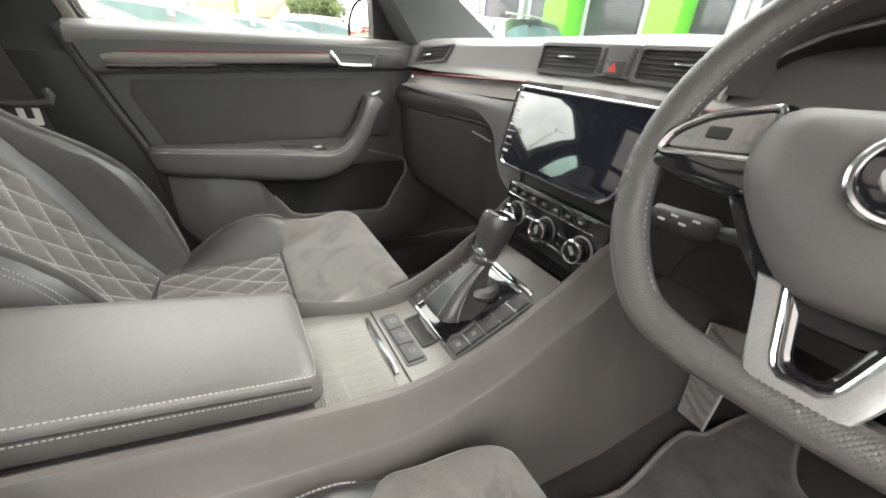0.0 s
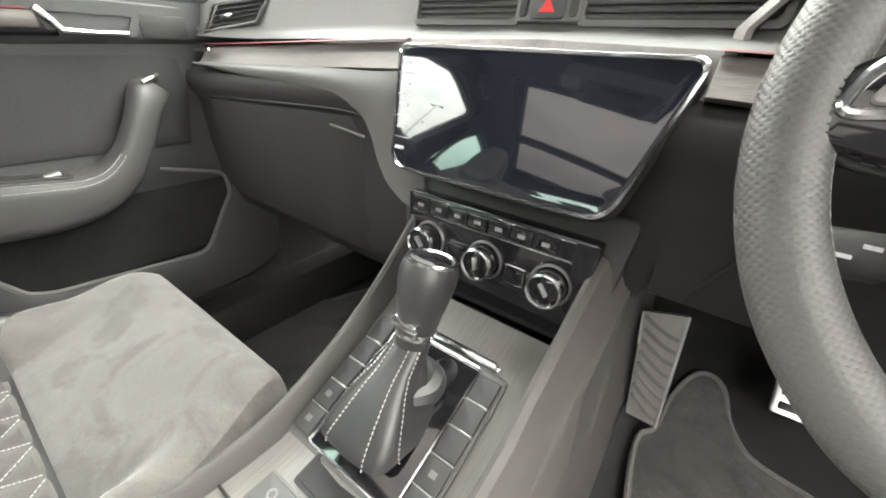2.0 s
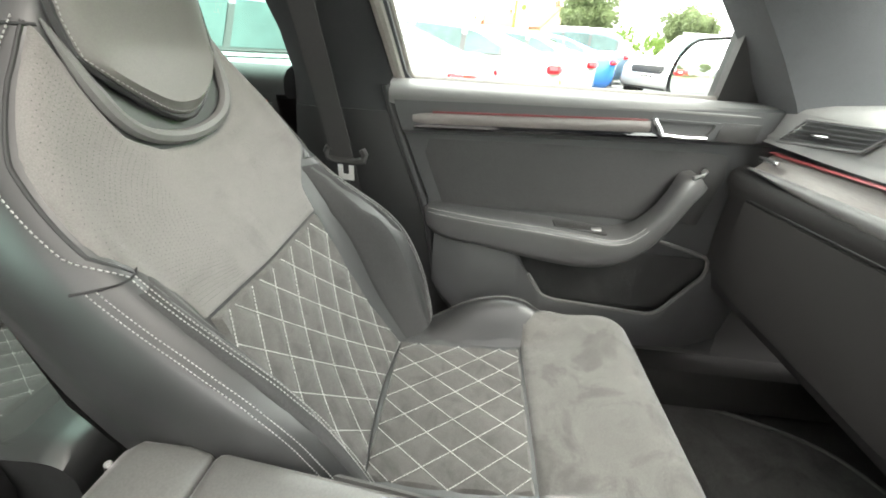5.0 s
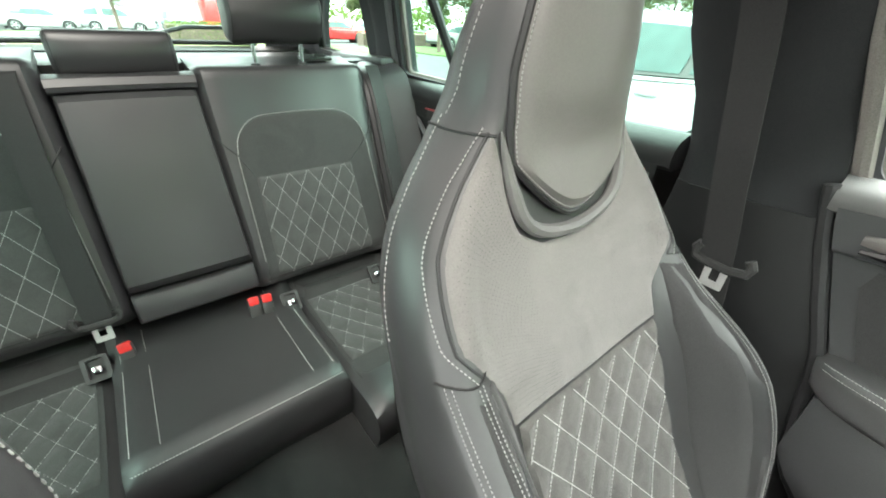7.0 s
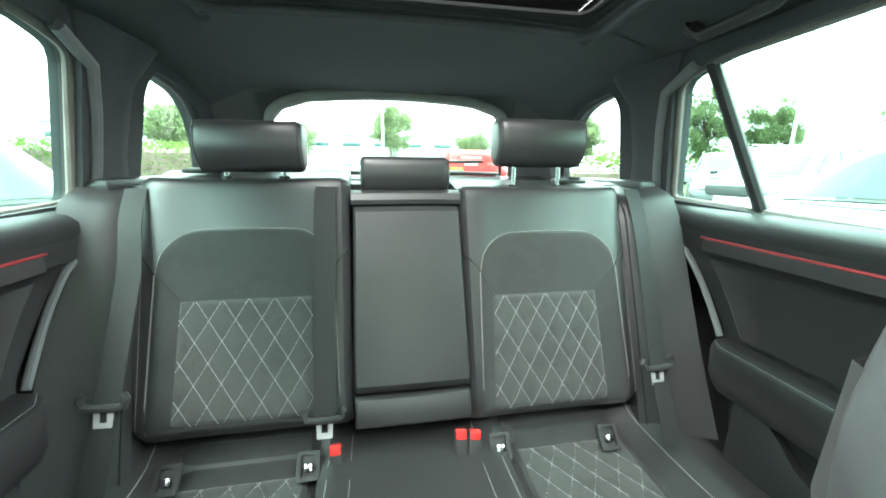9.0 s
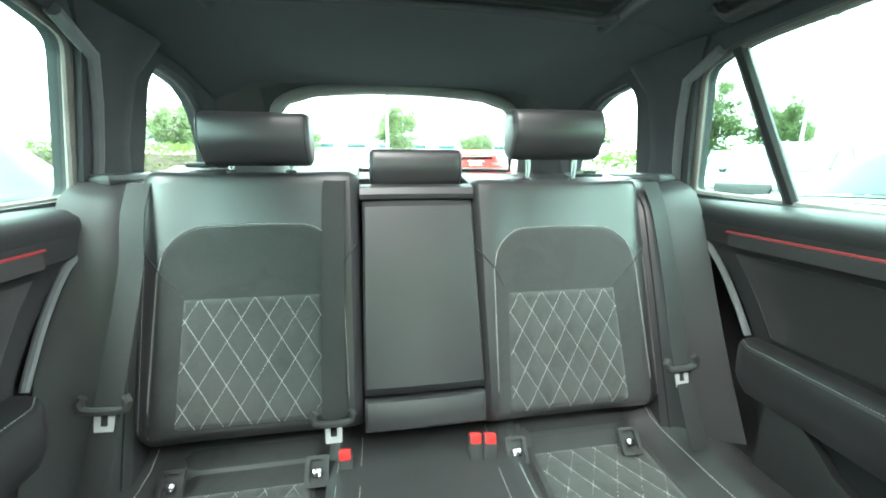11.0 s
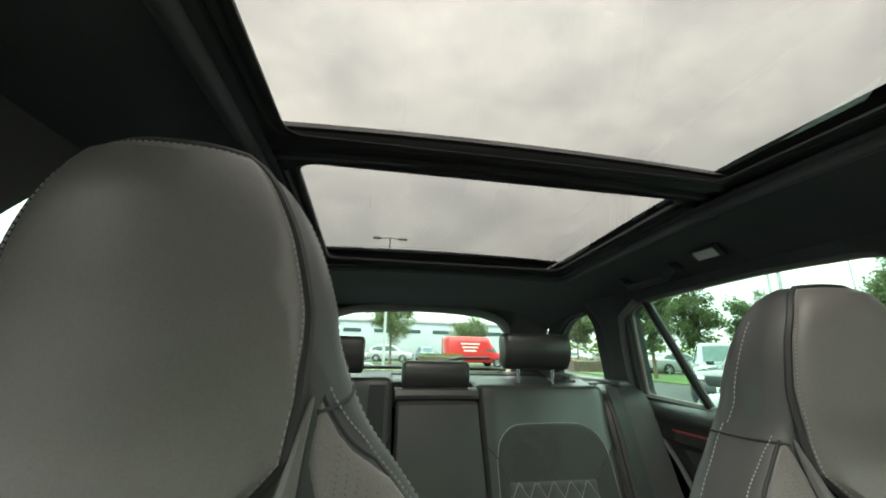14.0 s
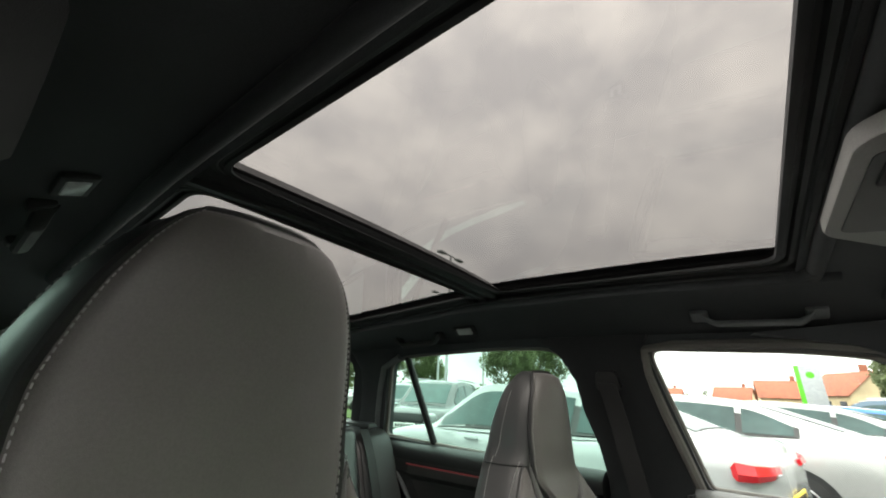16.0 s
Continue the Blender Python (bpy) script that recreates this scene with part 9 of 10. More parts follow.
def parked_car(form, mat, label, x, y, turn, plate=True):
    f = FORMS[form]
    e = thing("parked_van" if form == "van" else "parked_car", label, "van" if form == "van" else "car", (0, 0, 0), group="parked cars")
    rings = []
    bcol = [[(r[0], r[c]) for r in f["body"]] for c in range(1, 4)]
    stations = sorted({r[0] for r in f["body"]} | {f["body"][0][0] + (f["body"][-1][0] - f["body"][0][0]) * k / 30 for k in range(1, 30)})
    for yy in stations:
        w, zb, zs = [spline(c, yy) for c in bcol]
        h = zs - zb
        side = [(0.0, zb), (w * 0.80, zb), (w * 0.96, zb + 0.10 * h), (w, zb + 0.34 * h), (w * 0.985, zb + 0.60 * h), (w * 0.975, zb + 0.80 * h), (w * 0.945, zb + 0.93 * h), (w * 0.86, zs), (w * 0.4, zs + 0.022), (0.0, zs + 0.028)]
        rings.append([(a, yy, b) for a, b in side] + [(-a, yy, b) for a, b in side[-2:0:-1]])
    Geo().loft(rings).ob("body", mat, e, smooth=50)
    H = f["house"]
    if form == "van":
        rings = []
        for yy, wb, zb, wt, zt in H:
            q = [(wb, zb - 0.02), (wb * 0.7 + wt * 0.3, zb * 0.65 + zt * 0.35), (wb * 0.3 + wt * 0.7, zb * 0.25 + zt * 0.75), (wt, zt - 0.012), (wt * 0.5, zt + 0.01), (0, zt + 0.014)]
            rings.append([(a, yy, b) for a, b in q] + [(-a, yy, b) for a, b in q[-2::-1]])
        Geo().loft(rings, closed=False, caps=False).ob("glass_house", CAR_GLASS, e, "dark teal van windows")
    else:
        col = [[(r[0], r[c]) for r in H] for c in range(1, 5)]

        def cabin(y, q, out=0.0):
            """A point of the cabin's half section: q from 0 at the belt over 1 at the roof edge to 2 at the middle."""
            wb, zb, wt, zt = [spline(c, y) for c in col]
            if q <= 1:
                k = q ** 0.9
                return V((wb + (wt - wb) * k + out, y, zb - 0.02 + (zt - 0.012 - zb + 0.02) * q + 0.3 * out))
            k = 2 - q
            return V((wt * k, y, zt + 0.018 - 0.030 * k * k + out))
        y0, y1 = H[0][0], H[-1][0]
        rings = []
        for k in range(29):
            yy = y0 + (y1 - y0) * k / 28
            half_ring = [cabin(yy, q) for q in (0, 0.3, 0.6, 0.85, 0.95, 1.0, 1.06, 1.2, 1.5, 1.8, 2.0)]
            rings.append(half_ring + [V((-p.x, p.y, p.z)) for p in half_ring[-2::-1]])
        Geo().loft(rings, closed=False, caps=False).ob("cabin", mat, e, smooth=60)
        suv = form == "suv"
        lights = [(-0.16, 0.86, 0.13, 0.83, 0.0, 0.30), (-1.00, -0.24, 0.13, 0.84, 0.0, 0.0), (-1.85, -1.08, 0.13, 0.84, 0.25, 0.0)] if suv else [(-0.14, 0.86, 0.13, 0.84, 0.0, 0.30), (-0.92, -0.22, 0.13, 0.85, 0.0, 0.0), (-1.48, -0.99, 0.14, 0.85, 0.42, 0.0)]
        for s in (-1, 1):
            def side_pane(ya, yb, lo, hi, rear_cut, front_cut, out):
                def fn(u, w):
                    y = ya + (yb - ya) * u
                    top = hi - (hi - lo) * (rear_cut * (1 - u) ** 2.2 + front_cut * u ** 3)
                    p = cabin(y, lo + (top - lo) * w, out)
                    return (s * p.x, p.y, p.z)
                return Geo().patch(fn, 10, 6)
            side_pane(lights[-1][0] - 0.05, lights[0][1] + 0.06, 0.09, 0.885, lights[-1][4], 0.30, 0.004).ob("window_surround", HARD, e, "black window surround")
            for ya, yb, lo, hi, rc, fc in lights:
                side_pane(ya, yb, lo, hi, rc, fc, 0.008).ob("side_window", CAR_GLASS, e, "teal side window")
            trim = [cabin(yy, 0.075, 0.008) for yy in [lights[-1][0] - 0.05 + (lights[0][1] + 0.10 - lights[-1][0]) * k / 16 for k in range(17)]]
            Geo().tube([(s * p.x, p.y, p.z) for p in trim], 0.008, 6).ob("window_trim", CHROME if suv else HARD, e, "slim window trim")
        for ya, yb, nm, lab in ((y0 + 0.02, y0 + 0.20, "rear_window", "dark rear window") if suv else (y0 + 0.16, y0 + 0.90, "rear_window", "dark sloping rear window"), (0.46 if suv else 0.42, y1 - 0.05, "windscreen", "dark windscreen")):
            def slope(u, w):
                y = ya + (yb - ya) * w
                k = -0.84 + 1.68 * u
                p = cabin(y, 2 - abs(k), 0.008)
                return (math.copysign(p.x, k), p.y, p.z)
            Geo().patch(slope, 10, 8).ob(nm, CAR_GLASS, e, lab)
    yf, yr, rad = f["wheel"]
    W = f["W"] / 2
    for s in (-1, 1):
        for yw in (yf, yr):
            m = pose(s * (W - 0.20), yw, rad) @ Matrix.Rotation(s * math.pi / 2, 4, "Y")
            Geo().turn([(0.02, 0.212), (rad + 0.055, 0.212), (rad + 0.058, 0.205), (rad + 0.05, 0.15)], m, 28).ob("wheel_arch", RUBBER, e, "dark wheel arch")
            wv = Geo().turn([(rad * 0.62, 0.0), (rad * 0.96, 0.02), (rad, 0.06), (rad, 0.18), (rad * 0.96, 0.215), (rad * 0.70, 0.225), (rad * 0.66, 0.215)], m, 28).ob("wheel", RUBBER, e, "black tyre")
            g = Geo().turn([(rad * 0.67, 0.214), (rad * 0.64, 0.222), (rad * 0.60, 0.210)], m, 28)
            for k in range(5):
                a = 2 * math.pi * k / 5
                g.box((rad * 0.60, 0.055, 0.02), m @ Matrix.Rotation(a, 4, "Z") @ Matrix.Translation((rad * 0.33, 0, 0.215)), 0.008)
            g.ob("rim", SILVER, wv, "silver five-spoke rim")
    # lamps
    L = f["L"] / 2
    tz = f["tail_z"]
    for s in (-1, 1):
        if form != "van":
            sec = []
            for k in range(11):
                u = k / 10
                px = 0.44 + 0.50 * min(1, u / 0.72) ** 1.0 * 0.84
                py = -L - 0.008 + 0.34 * max(0, u - 0.35) ** 1.6
                px = min(px, 0.885)
                hh = 0.038 + 0.030 * u
                sec.append([(s * px, py, tz - hh + 0.02), (s * (px + 0.02), py - 0.012, tz), (s * px, py, tz + hh), (s * (px - 0.05), py + 0.07, tz)])
            lens = Geo().loft(sec).ob("tail_lamp", TAIL, e, "red tail lamp")
            Geo().tube([(s * (0.50 + 0.34 * k / 6), -L - 0.018 + 0.20 * (k / 6) ** 3, tz - 0.012 + 0.012 * k / 6) for k in range(7)], 0.008, 6).ob("lens_line", LAMP, lens, "clear line in the lens")
        sec = []
        hz = 0.66 if form == "sedan" else (0.82 if form == "suv" else 0.86)
        for k in range(9):
            u = k / 8
            px, py = 0.46 + 0.38 * u, L - 0.02 - 0.30 * u**1.8
            sec.append([(s * px, py, hz - 0.035), (s * (px + 0.01), py + 0.02, hz), (s * px, py - 0.03, hz + 0.05 + 0.03 * u), (s * (px - 0.06), py - 0.10, hz)])
        Geo().loft(sec).ob("headlamp", LAMP, e, "clear headlamp")
        Geo().box((0.16, 0.10, 0.11), pose(s * (W + 0.08), 0.85, 1.02 if form == "sedan" else 1.12, 0, 0, s * -10), 0.04, 3).ob("door_mirror", mat, e)
        if form != "van":
            for yh in (0.25, -0.75):
                Geo().box((0.03, 0.20, 0.03), (s * (W - 0.012), yh, 0.86 if form == "sedan" else 0.95), 0.012).ob("door_handle", mat, e)
            Geo().tube([(s * (W * 0.995), 0.95, 0.35), (s * (W * 1.001), 0.95, 0.55), (s * (W * 0.99), 0.92, 0.9)], 0.004, 4).ob("door_gap", RUBBER, e, "dark door gap")
            Geo().tube([(s * (W * 0.995), -0.25, 0.35), (s * (W * 1.001), -0.25, 0.55), (s * (W * 0.99), -0.25, 0.93)], 0.004, 4).ob("door_gap", RUBBER, e, "dark door gap")
    gz = 0.62 if form == "sedan" else (0.80 if form == "suv" else 0.8)
    gr = Geo().prism(rounded([(-0.42, -0.10), (0.42, -0.10), (0.47, 0.08), (-0.47, 0.08)], 0.04), basis((0, L - 0.035, gz), (-1, 0, 0), (0, -0.2, 1)), 0.05, 0.01).ob("grille", RUBBER, e, "black grille")
    for k in range(15):
        Geo().box((0.010, 0.012, 0.15), pose(-0.38 + 0.76 * k / 14, L + 0.016, gz - 0.005, 10, 0, 0), 0.002).ob("slat", HARD, gr)
    Geo().box((1.2, 0.08, 0.16), (0, L - 0.06, 0.40), 0.03).ob("lower_grille", RUBBER, e, "black lower grille")
    Geo().box((1.5, 0.06, 0.14), (0, -L + 0.03, 0.40), 0.03).ob("rear_valance", RUBBER, e, "black rear valance")
    if plate:
        for yy, mt, zz in ((L + 0.022, PLATE, gz - 0.17), (-L - 0.02, PLATE_Y, tz - 0.22)):
            p = Geo().box((0.52, 0.012, 0.11), (0, yy, zz), 0.004).ob("number_plate", mt, e, "plain plate with dark bars")
            for k in range(7):
                Geo().box((0.045, 0.003, 0.065), (-0.20 + 0.066 * k, yy + (0.007 if yy > 0 else -0.007), zz), 0.0).ob("bar", RUBBER, p, smooth=0)
    if form == "van":
        for k in range(3):
            Geo().box((0.006, 1.7 - 0.3 * k, 0.10), (-0.992, -0.8, 1.85 - 0.28 * k), 0.0).ob("stripe", PLATE, e, "white stripe", smooth=0)
            Geo().box((0.006, 1.7 - 0.3 * k, 0.10), (0.992, -0.8, 1.85 - 0.28 * k), 0.0).ob("stripe", PLATE, e, "white stripe", smooth=0)
    if form == "suv":
        for s in (-1, 1):
            Geo().tube([(s * 0.63, -1.8 + 2.0 * k / 8, 1.73 - 0.02 * abs(k - 4) / 4) for k in range(9)], 0.016, 6).ob("roof_rail", SILVER, e, "silver roof rail")
    e.matrix_basis = pose(x, y, 0, 0, 0, turn)
    return e


parked_car("sedan", WHITE, "white saloon parked alongside with red tail lamps", -4.29, -2.23, 170)
parked_car("sedan", SILVER_P, "silver saloon parked in the row", -6.89, -1.08, 170)
parked_car("sedan", WHITE, "white saloon parked in the row", -9.49, 0.07, 170)
parked_car("sedan", BLUE_P, "bright blue car parked in the row", -12.1, 1.25, 170)
parked_car("suv", NAVY_P, "dark blue estate car parked in the row", -14.8, 2.45, 170)
parked_car("sedan", WHITE, "white saloon parked on the far side of the row", -17.6, 3.6, 170)
parked_car("suv", SILVER_P, "silver car standing nose towards the row", -12.6, 6.2, 215)
parked_car("suv", BLACK_P, "black sport utility car with roof rails near the showroom", -7.4, 6.4, 20)
parked_car("suv", GREY_P, "grey sport utility car facing the row", -11.0, -11.0, -42)
parked_car("suv", BLACK_P, "black sport utility car facing the row", -8.6, -7.2, -70)
parked_car("sedan", WHITE, "white saloon parked on the driver's side", 2.85, -2.6, 184)
parked_car("van", RED_P, "red van with white stripes across the road", -8.6, -33.0, 98)
parked_car("sedan", RED_P, "red car parked beyond the grass", -14.5, -31.0, 80)
for k, (cx, cy, mt) in enumerate(((-2.0, -42, WHITE), (2.5, -43, SILVER_P), (7.0, -44, WHITE), (11.5, -43, NAVY_P), (-20.5, -24, WHITE), (-24, -20, GREY_P), (-27, -14.5, WHITE), (-30, -9, SILVER_P), (-22, 6, WHITE), (-27, 8, SILVER_P))):
    parked_car("sedan" if k % 3 else "suv", mt, "distant parked car in a pale row", cx, cy, 90 + 17 * (k % 3 - 1), plate=False)
FAR_PAINT = (WHITE, SILVER_P, GREY_P, WHITE, BLACK_P, NAVY_P, SILVER_P)
for k in range(13):
    parked_car("suv" if k % 4 == 1 else "sedan", FAR_PAINT[k % 7], "distant parked car in a mixed row", -27 + 4.1 * k, -49 + 0.4 * (k % 3), 4 if k % 2 else 184, plate=False)


def leaf_cloud(g, rnd, c, r, n, size):
    """Small leaf blades scattered in a lumpy clump."""
    for _ in range(n):
        d = V((rnd.gauss(0, 1), rnd.gauss(0, 1), rnd.gauss(0, 0.8)))
        d = d.normalized() * r * rnd.random() ** 0.45
        p = V(c) + d
        a = V((rnd.uniform(-1, 1), rnd.uniform(-1, 1), rnd.uniform(-1, 1))).normalized() * size * rnd.uniform(0.6, 1.3)
        b = a.orthogonal().normalized() * size * 0.5
        g.add([p - a, p + b, p + a, p - b], [(0, 1, 2, 3)])


def tree(x, y, h, spread, seed, label, mat=LEAF, n=900, leaf=0.16):
    rnd = random.Random(seed)
    e = thing("tree", label, "tree", (x, y, 0), group="trees")
    top = V((x + rnd.uniform(-0.2, 0.2), y, h * 0.75))
    Geo().tube([(x, y, -0.05), (x + 0.03, y, h * 0.2), (x + 0.06, y + 0.05, h * 0.45), top], lambda q: 0.035 * h * 0.6 * (1 - 0.8 * q), 8).ob("trunk", BARK, e, "brown tapered trunk")
    g = Geo()
    tips = []
    for k in range(9):
        a = 2 * math.pi * k / 9 + rnd.uniform(-0.3, 0.3)
        z0 = h * rnd.uniform(0.28, 0.6)
        rr = spread * rnd.uniform(0.5, 0.85)
        tip = V((x + rr * math.cos(a), y + rr * math.sin(a), z0 + h * rnd.uniform(0.12, 0.3)))
        base = V((x + 0.05, y, z0))
        lb = Geo().tube([base, base.lerp(tip, 0.5) + V((0, 0, 0.05 * h)), tip], lambda q: 0.012 * h * 0.5 * (1 - 0.8 * q) + 0.01, 5)
        lb.ob("limb", BARK, e)
        tips.append(tip)
    for tip in tips:
        leaf_cloud(g, rnd, tip, spread * 0.34, n // 30, leaf)
    for _ in range(44):
        d = V((rnd.gauss(0, 1), rnd.gauss(0, 1), rnd.gauss(0, 1))).normalized() * rnd.uniform(0.35, 0.92)
        narrow = 1.0 - 0.45 * max(0.0, d.z)
        c = V((x + d.x * spread * narrow, y + d.y * spread * narrow, h * 0.62 + d.z * h * 0.36))
        leaf_cloud(g, rnd, c, spread * rnd.uniform(0.22, 0.34), n // 26, leaf)
    g.ob("crown", mat, e, "uneven crown of small green leaves", smooth=0)


def at_az(deg, dist):
    return -dist * math.sin(radians(deg)), dist * math.cos(radians(deg))


for k, (az, d, h, sp, n) in enumerate(((137.2, 27, 6.0, 1.6, 3600), (131.0, 30, 5.6, 1.7, 3600), (118.5, 26, 6.4, 2.0, 3600), (114.5, 30, 6.6, 2.0, 3000), (142, 24, 5.6, 1.4, 2600), (177.5, 34, 6.4, 2.2, 3600), (-156, 40, 6.5, 2.4, 2400), (77.5, 40, 6.2, 2.6, 3600), (66, 46, 5.0, 2.4, 3000), (166, 60, 7, 3, 1800), (-170, 55, 7, 3, 1800), (151, 40, 6, 2.2, 2400), (44, 60, 8, 3.2, 1800))):
    x, y = at_az(az, d)
    tree(x, y, h, sp, 100 + k, "young leafy green tree beside the car park", n=int(1.7 * n), leaf=0.085 if d < 35 else 0.15)

# lamp posts
for az, d, h in ((129.3, 22, 7.0), (122.5, 34, 7.5), (128.5, 15, 6.9), (178.8, 18, 6.5), (95, 55, 8)):
    x, y = at_az(az, d)
    e = thing("lamp_post", "slim grey steel lamp post with twin heads", "lamp post", (x, y, 0), group="lamp posts")
    Geo().tube([(x, y, 0), (x, y, h * 0.5), (x, y, h)], lambda q: 0.07 - 0.03 * q, 10).ob("post", STEEL, e)
    Geo().tube([(x - 0.5, y, h - 0.05), (x, y, h), (x + 0.5, y, h - 0.05)], 0.025, 6).ob("bracket", STEEL, e)
    for s in (-1, 1):
        Geo().box((0.42, 0.22, 0.08), (x + s * 0.62, y, h - 0.04), 0.02).ob("lamp_head", STEEL, e)

# grass strips, hedges, low rail, distance
def strip_of_grass(pts, label):
    tagged(Geo().add([(x, y, 0.06) for x, y in pts] + [(x, y, 0.0) for x, y in pts], [tuple(range(len(pts)))] + [(i, (i + 1) % len(pts), len(pts) + (i + 1) % len(pts), len(pts) + i) for i in range(len(pts))]).ob("grass", GRASS, label=label, smooth=0, kind="stuff"), category="grass")


strip_of_grass([(-60, -15.5), (-13.5, -15.5), (-13.5, -25), (-60, -25)], "mown grass strip behind the parked cars")
strip_of_grass([(-12, -17), (30, -17), (30, -26), (-12, -26)], "mown grass strip behind the car")
strip_of_grass([(-60, -36), (40, -36), (40, -40), (-60, -40)], "far mown grass verge")


def hedge(x0, y0, x1, y1, h, w, seed, n, label):
    rnd = random.Random(seed)
    e = thing("hedge", label, "hedge", ((x0 + x1) / 2, (y0 + y1) / 2, 0), group="hedges")
    L = math.hypot(x1 - x0, y1 - y0)
    ux, uy = (x1 - x0) / L, (y1 - y0) / L
    core = []
    for k in range(13):
        q = k / 12
        x, y = x0 + (x1 - x0) * q, y0 + (y1 - y0) * q
        hh = h * rnd.uniform(0.86, 0.98)
        core.append([(x - uy * w * 0.45, y + ux * w * 0.45, 0), (x - uy * w * 0.45, y + ux * w * 0.45, hh * 0.9), (x, y, hh), (x + uy * w * 0.45, y - ux * w * 0.45, hh * 0.9), (x + uy * w * 0.45, y - ux * w * 0.45, 0)])
    Geo().loft(core).ob("core", BARK, e, "dense twigs inside the hedge")
    g = Geo()
    size = 0.05 * max(1, L / 14)
    for _ in range(n):
        q, t = rnd.random(), rnd.uniform(-1, 1)
        z = h * (1 - rnd.random() ** 2 * 0.95)
        if abs(t) < 0.8 and z < h * 0.88:
            t = math.copysign(rnd.uniform(0.85, 1.05), t)
        z += rnd.uniform(-0.05, 0.09) * h
        p = V((x0 + (x1 - x0) * q - uy * w / 2 * t, y0 + (y1 - y0) * q + ux * w / 2 * t, max(0.03, z)))
        a = V((rnd.uniform(-1, 1), rnd.uniform(-1, 1), rnd.uniform(-1, 1))).normalized() * size * rnd.uniform(0.7, 1.4)
        b = a.orthogonal().normalized() * size * 0.55
        g.add([p - a, p + b, p + a, p - b], [(0, 1, 2, 3)])
    g.ob("leaves", HEDGE, e, "small yellow-green leaves", smooth=0)


hedge(3.5, -15.5, 13, -13.5, 1.75, 1.2, 5, 7000, "clipped yellow-green hedge beside the road")
hedge(-6.0, -26.5, -3.0, -26.5, 1.0, 0.8, 6, 1500, "low clipped green hedge beside the road")
hedge(-22, -27, -14, -26.5, 0.9, 0.9, 7, 2500, "low yellow-green hedge beside the grass")
e = thing("barrier_rail", "low white tubular barrier by the grass", "barrier", (0.9, -15.8, 0))
Geo().tube(smooth_line([(0.1, -15.8, 0), (0.1, -15.8, 0.55), (0.25, -15.8, 0.7), (1.7, -15.8, 0.7), (1.85, -15.8, 0.55), (1.85, -15.8, 0)], 4), 0.04, 8).ob("rail", CLAD, e)

# far tree line all round
rnd = random.Random(11)
g = Geo()
for k in range(900):
    a = 2 * math.pi * rnd.random()
    d = rnd.uniform(170, 230)
    leaf_cloud(g, rnd, (d * math.cos(a), d * math.sin(a), rnd.uniform(0.5, 5.0) + 2.0 * math.sin(5 * a)), 4.5, 14, 1.5)
tagged(g.ob("far_trees", HEDGE, label="distant line of green trees on the horizon", smooth=0, kind="stuff"), category="trees")


# houses and halls
def house(x, y, w, d, eave, ridge, turn, label):
    e = thing("house", label, "house", (0, 0, 0), group="houses")
    Geo().box((w, d, eave), (0, 0, eave / 2), 0.02).ob("wall", RENDER_WALL, e, "cream rendered walls")
    for s in (-1, 1):
        Geo().add([(s * (w / 2 - 0.01), -d / 2, eave - 0.05), (s * (w / 2 - 0.01), d / 2, eave - 0.05), (s * (w / 2 - 0.01), 0, ridge - 0.15), (s * (w / 2 - 0.25), -d / 2, eave - 0.05), (s * (w / 2 - 0.25), d / 2, eave - 0.05), (s * (w / 2 - 0.25), 0, ridge - 0.15)], [(0, 1, 2), (5, 4, 3), (0, 2, 5, 3), (1, 2, 5, 4)]).ob("gable", RENDER_WALL, e, smooth=0)
        sl = math.hypot(d / 2 + 0.4, ridge - eave + 0.3)
        ang = math.atan2(ridge - eave + 0.3, d / 2 + 0.4)
        Geo().box((w + 0.8, sl, 0.16), Matrix.Translation((0, s * (d / 4 + 0.2), (eave + ridge) / 2 - 0.1)) @ Matrix.Rotation(-s * ang, 4, "X"), 0.03).ob("roof", ROOF_TILE, e, "red-brown tiled roof slope")
        for k in range(3):
            wx = -w / 3 + w / 3 * k
            wn = Geo().box((1.2, 0.12, 1.3), (wx, s * d / 2, eave * 0.62), 0.02).ob("window", SHOP_GLASS, e, "dark window")
            Geo().box((1.35, 0.10, 0.08), (wx, s * (d / 2 + 0.03), eave * 0.62 - 0.70), 0.01).ob("sill", CLAD, wn)
    Geo().box((0.7, 0.7, 1.6), (w * 0.3, 0.3, ridge + 0.3), 0.03).ob("chimney", ROOF_TILE, e, "brick chimney")
    e.matrix_basis = pose(x, y, 0, 0, 0, turn)


for az, d, w, turn in ((92.2, 150, 9, 80), (88.0, 114, 8, 94), (82.4, 90, 8.5, 30), (79.3, 104, 10, 60), (99, 170, 10, 90)):
    x, y = at_az(az, d)
    house(x, y, w, 8, 4.2, 7.6, turn, "cream house with a red-brown tiled gable roof")
e = thing("sign_pylon", "tall white and green sign pylon with no lettering", "sign", (0, 0, 0))
Geo().box((1.5, 0.35, 4.8), (0, 0, 2.4), 0.05).ob("board", CLAD, e, "white board")
Geo().box((0.28, 0.37, 4.81), (-0.63, 0, 2.41), 0.02).ob("edge_band", GREEN, e, "green edge band")
Geo().turn([(0.0, 0.0), (0.24, 0.0), (0.26, -0.02)], pose(0.1, -0.19, 4.1, 90, 0, 0), 24).ob("emblem", GREEN, e, "green disc")
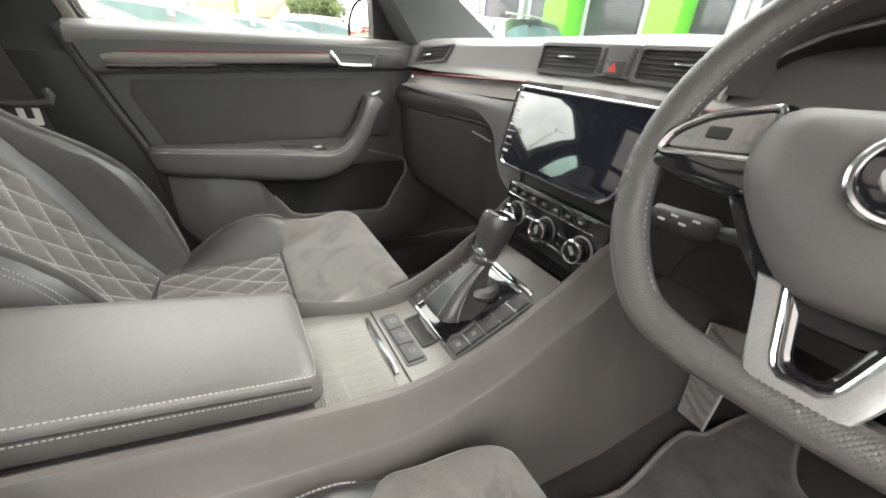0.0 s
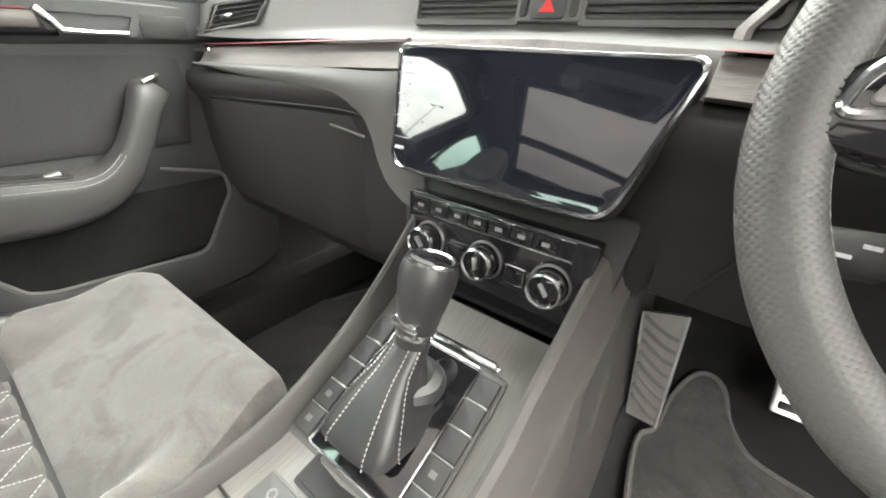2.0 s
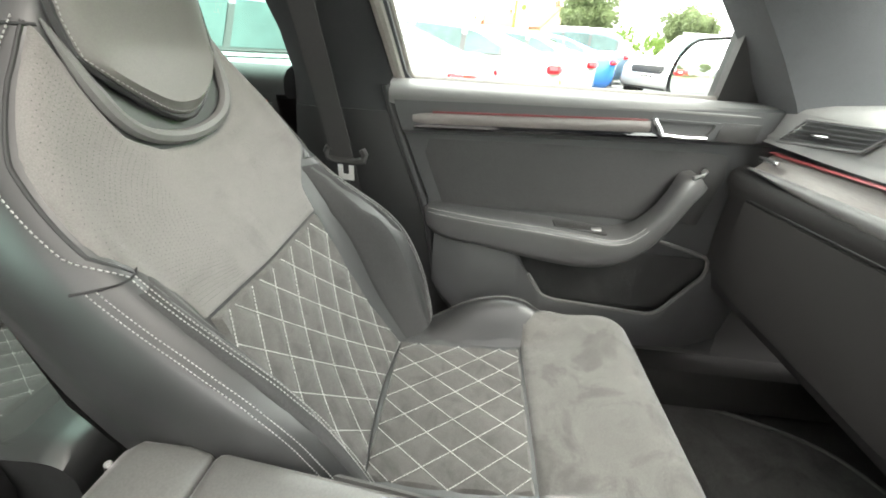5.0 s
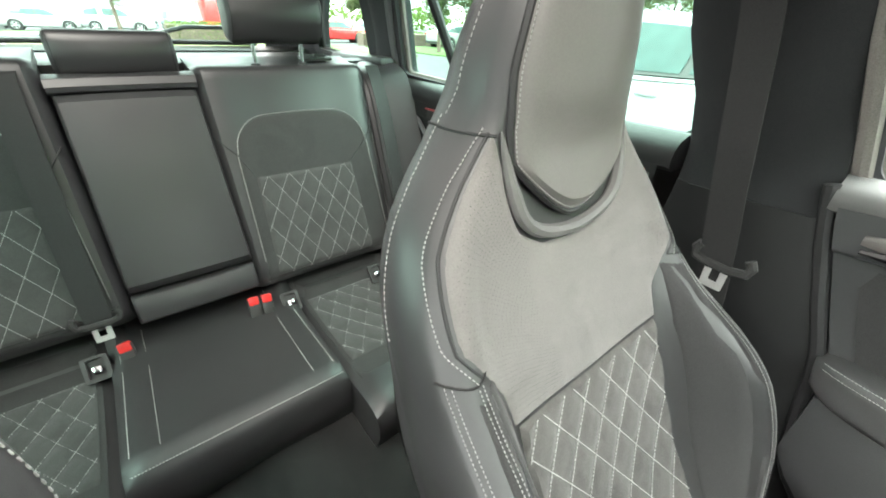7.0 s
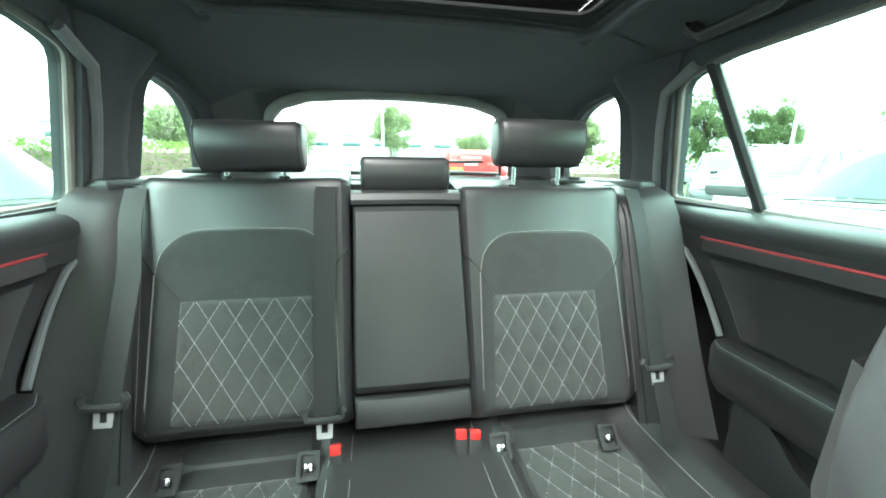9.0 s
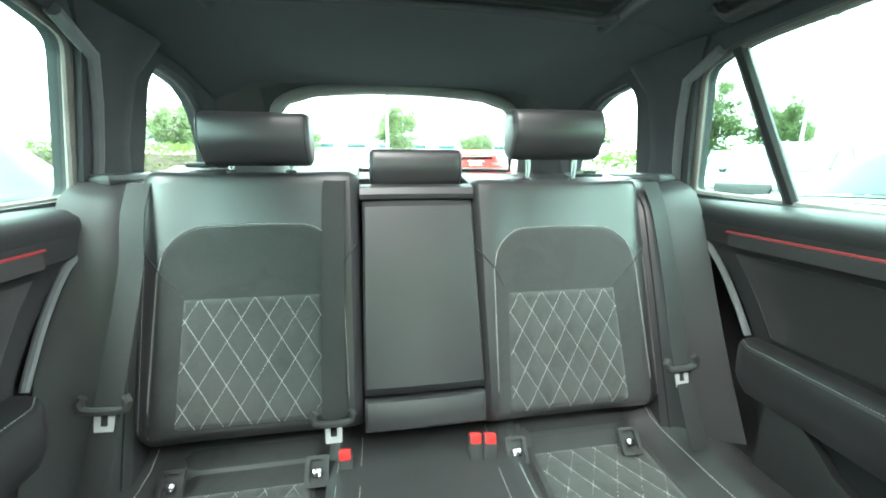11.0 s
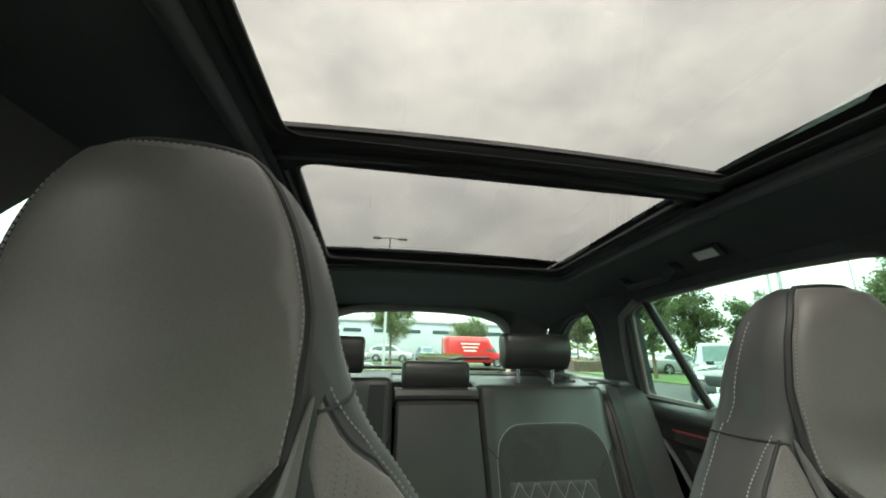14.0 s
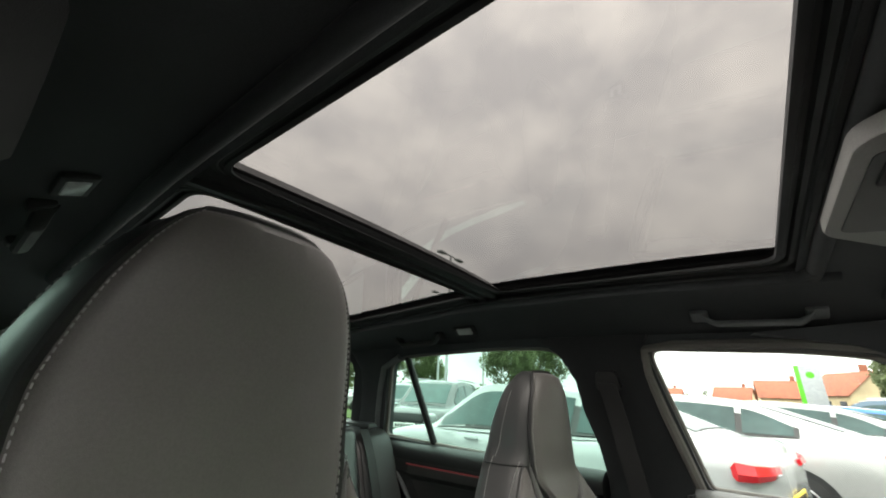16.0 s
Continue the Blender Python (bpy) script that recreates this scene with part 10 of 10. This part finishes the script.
e.matrix_basis = pose(*at_az(85.4, 42), 0, 0, 0, 90)


def hall(x, y, w, d, h, turn, label):
    e = thing("hall", label, "building", (0, 0, 0), group="industrial halls")
    Geo().box((w, d, h), (0, 0, h / 2), 0.05).ob("wall", CLAD, e, "pale metal walls")
    Geo().box((w + 0.6, d + 0.6, 0.5), (0, 0, h), 0.05).ob("roof_edge", STEEL, e, "grey roof edge")
    for s in (-1, 1):
        for k in range(8):
            Geo().box((w / 14, 0.2, h * 0.10), (-w / 2 + w * (k + 0.5) / 8, s * d / 2, h * 0.72), 0.02).ob("window", CAR_GLASS, e, "narrow window")
    e.matrix_basis = pose(x, y, 0, 0, 0, turn)


hall(-9, -78, 42, 16, 6.2, 4, "long pale metal hall behind the road")
hall(32, -70, 26, 16, 7.0, -20, "pale metal hall beyond the hedge")

# showroom with green portal frames ahead
e = thing("showroom", "showroom front with bright green portal frames and tall glazing", "building", (0, 0, 0))
Geo().box((26, 8, 5.2), (0, 5.2, 2.6), 0.05).ob("wall", CLAD, e, "pale wall")
Geo().box((26.6, 9, 0.7), (0, 5.0, 5.4), 0.05).ob("roof_edge", CLAD, e, "pale roof edge")
for k in range(10):
    Geo().box((1.9, 0.10, 4.3), (-11.6 + 2.55 * k, 1.14, 2.2), 0.02).ob("window", SHOP_GLASS, e, "tall dark window")
for k in range(11):
    Geo().box((0.22, 0.3, 5.0), (-12.9 + 2.55 * k, 1.05, 2.5), 0.02).ob("mullion", STEEL, e, "grey mullion")
for xx in (-8.1, -4.4, 1.0, 7.0):
    Geo().box((0.95, 1.1, 5.3), (xx, 0.6, 2.65), 0.04).ob("green_pier", GREEN, e, "bright green pier")
Geo().box((12, 1.0, 0.8), (-1.0, 0.55, 5.0), 0.04).ob("green_beam", GREEN, e, "bright green beam")
e.matrix_basis = pose(-3.6, 12.5, 0, 0, 0, 12)

# the car park lies a step below the car's own datum
for o in bpy.data.objects:
    if o.name not in known_out and o.parent is None:
        o.matrix_basis = Matrix.Translation((0, 0, -0.12)) @ o.matrix_basis
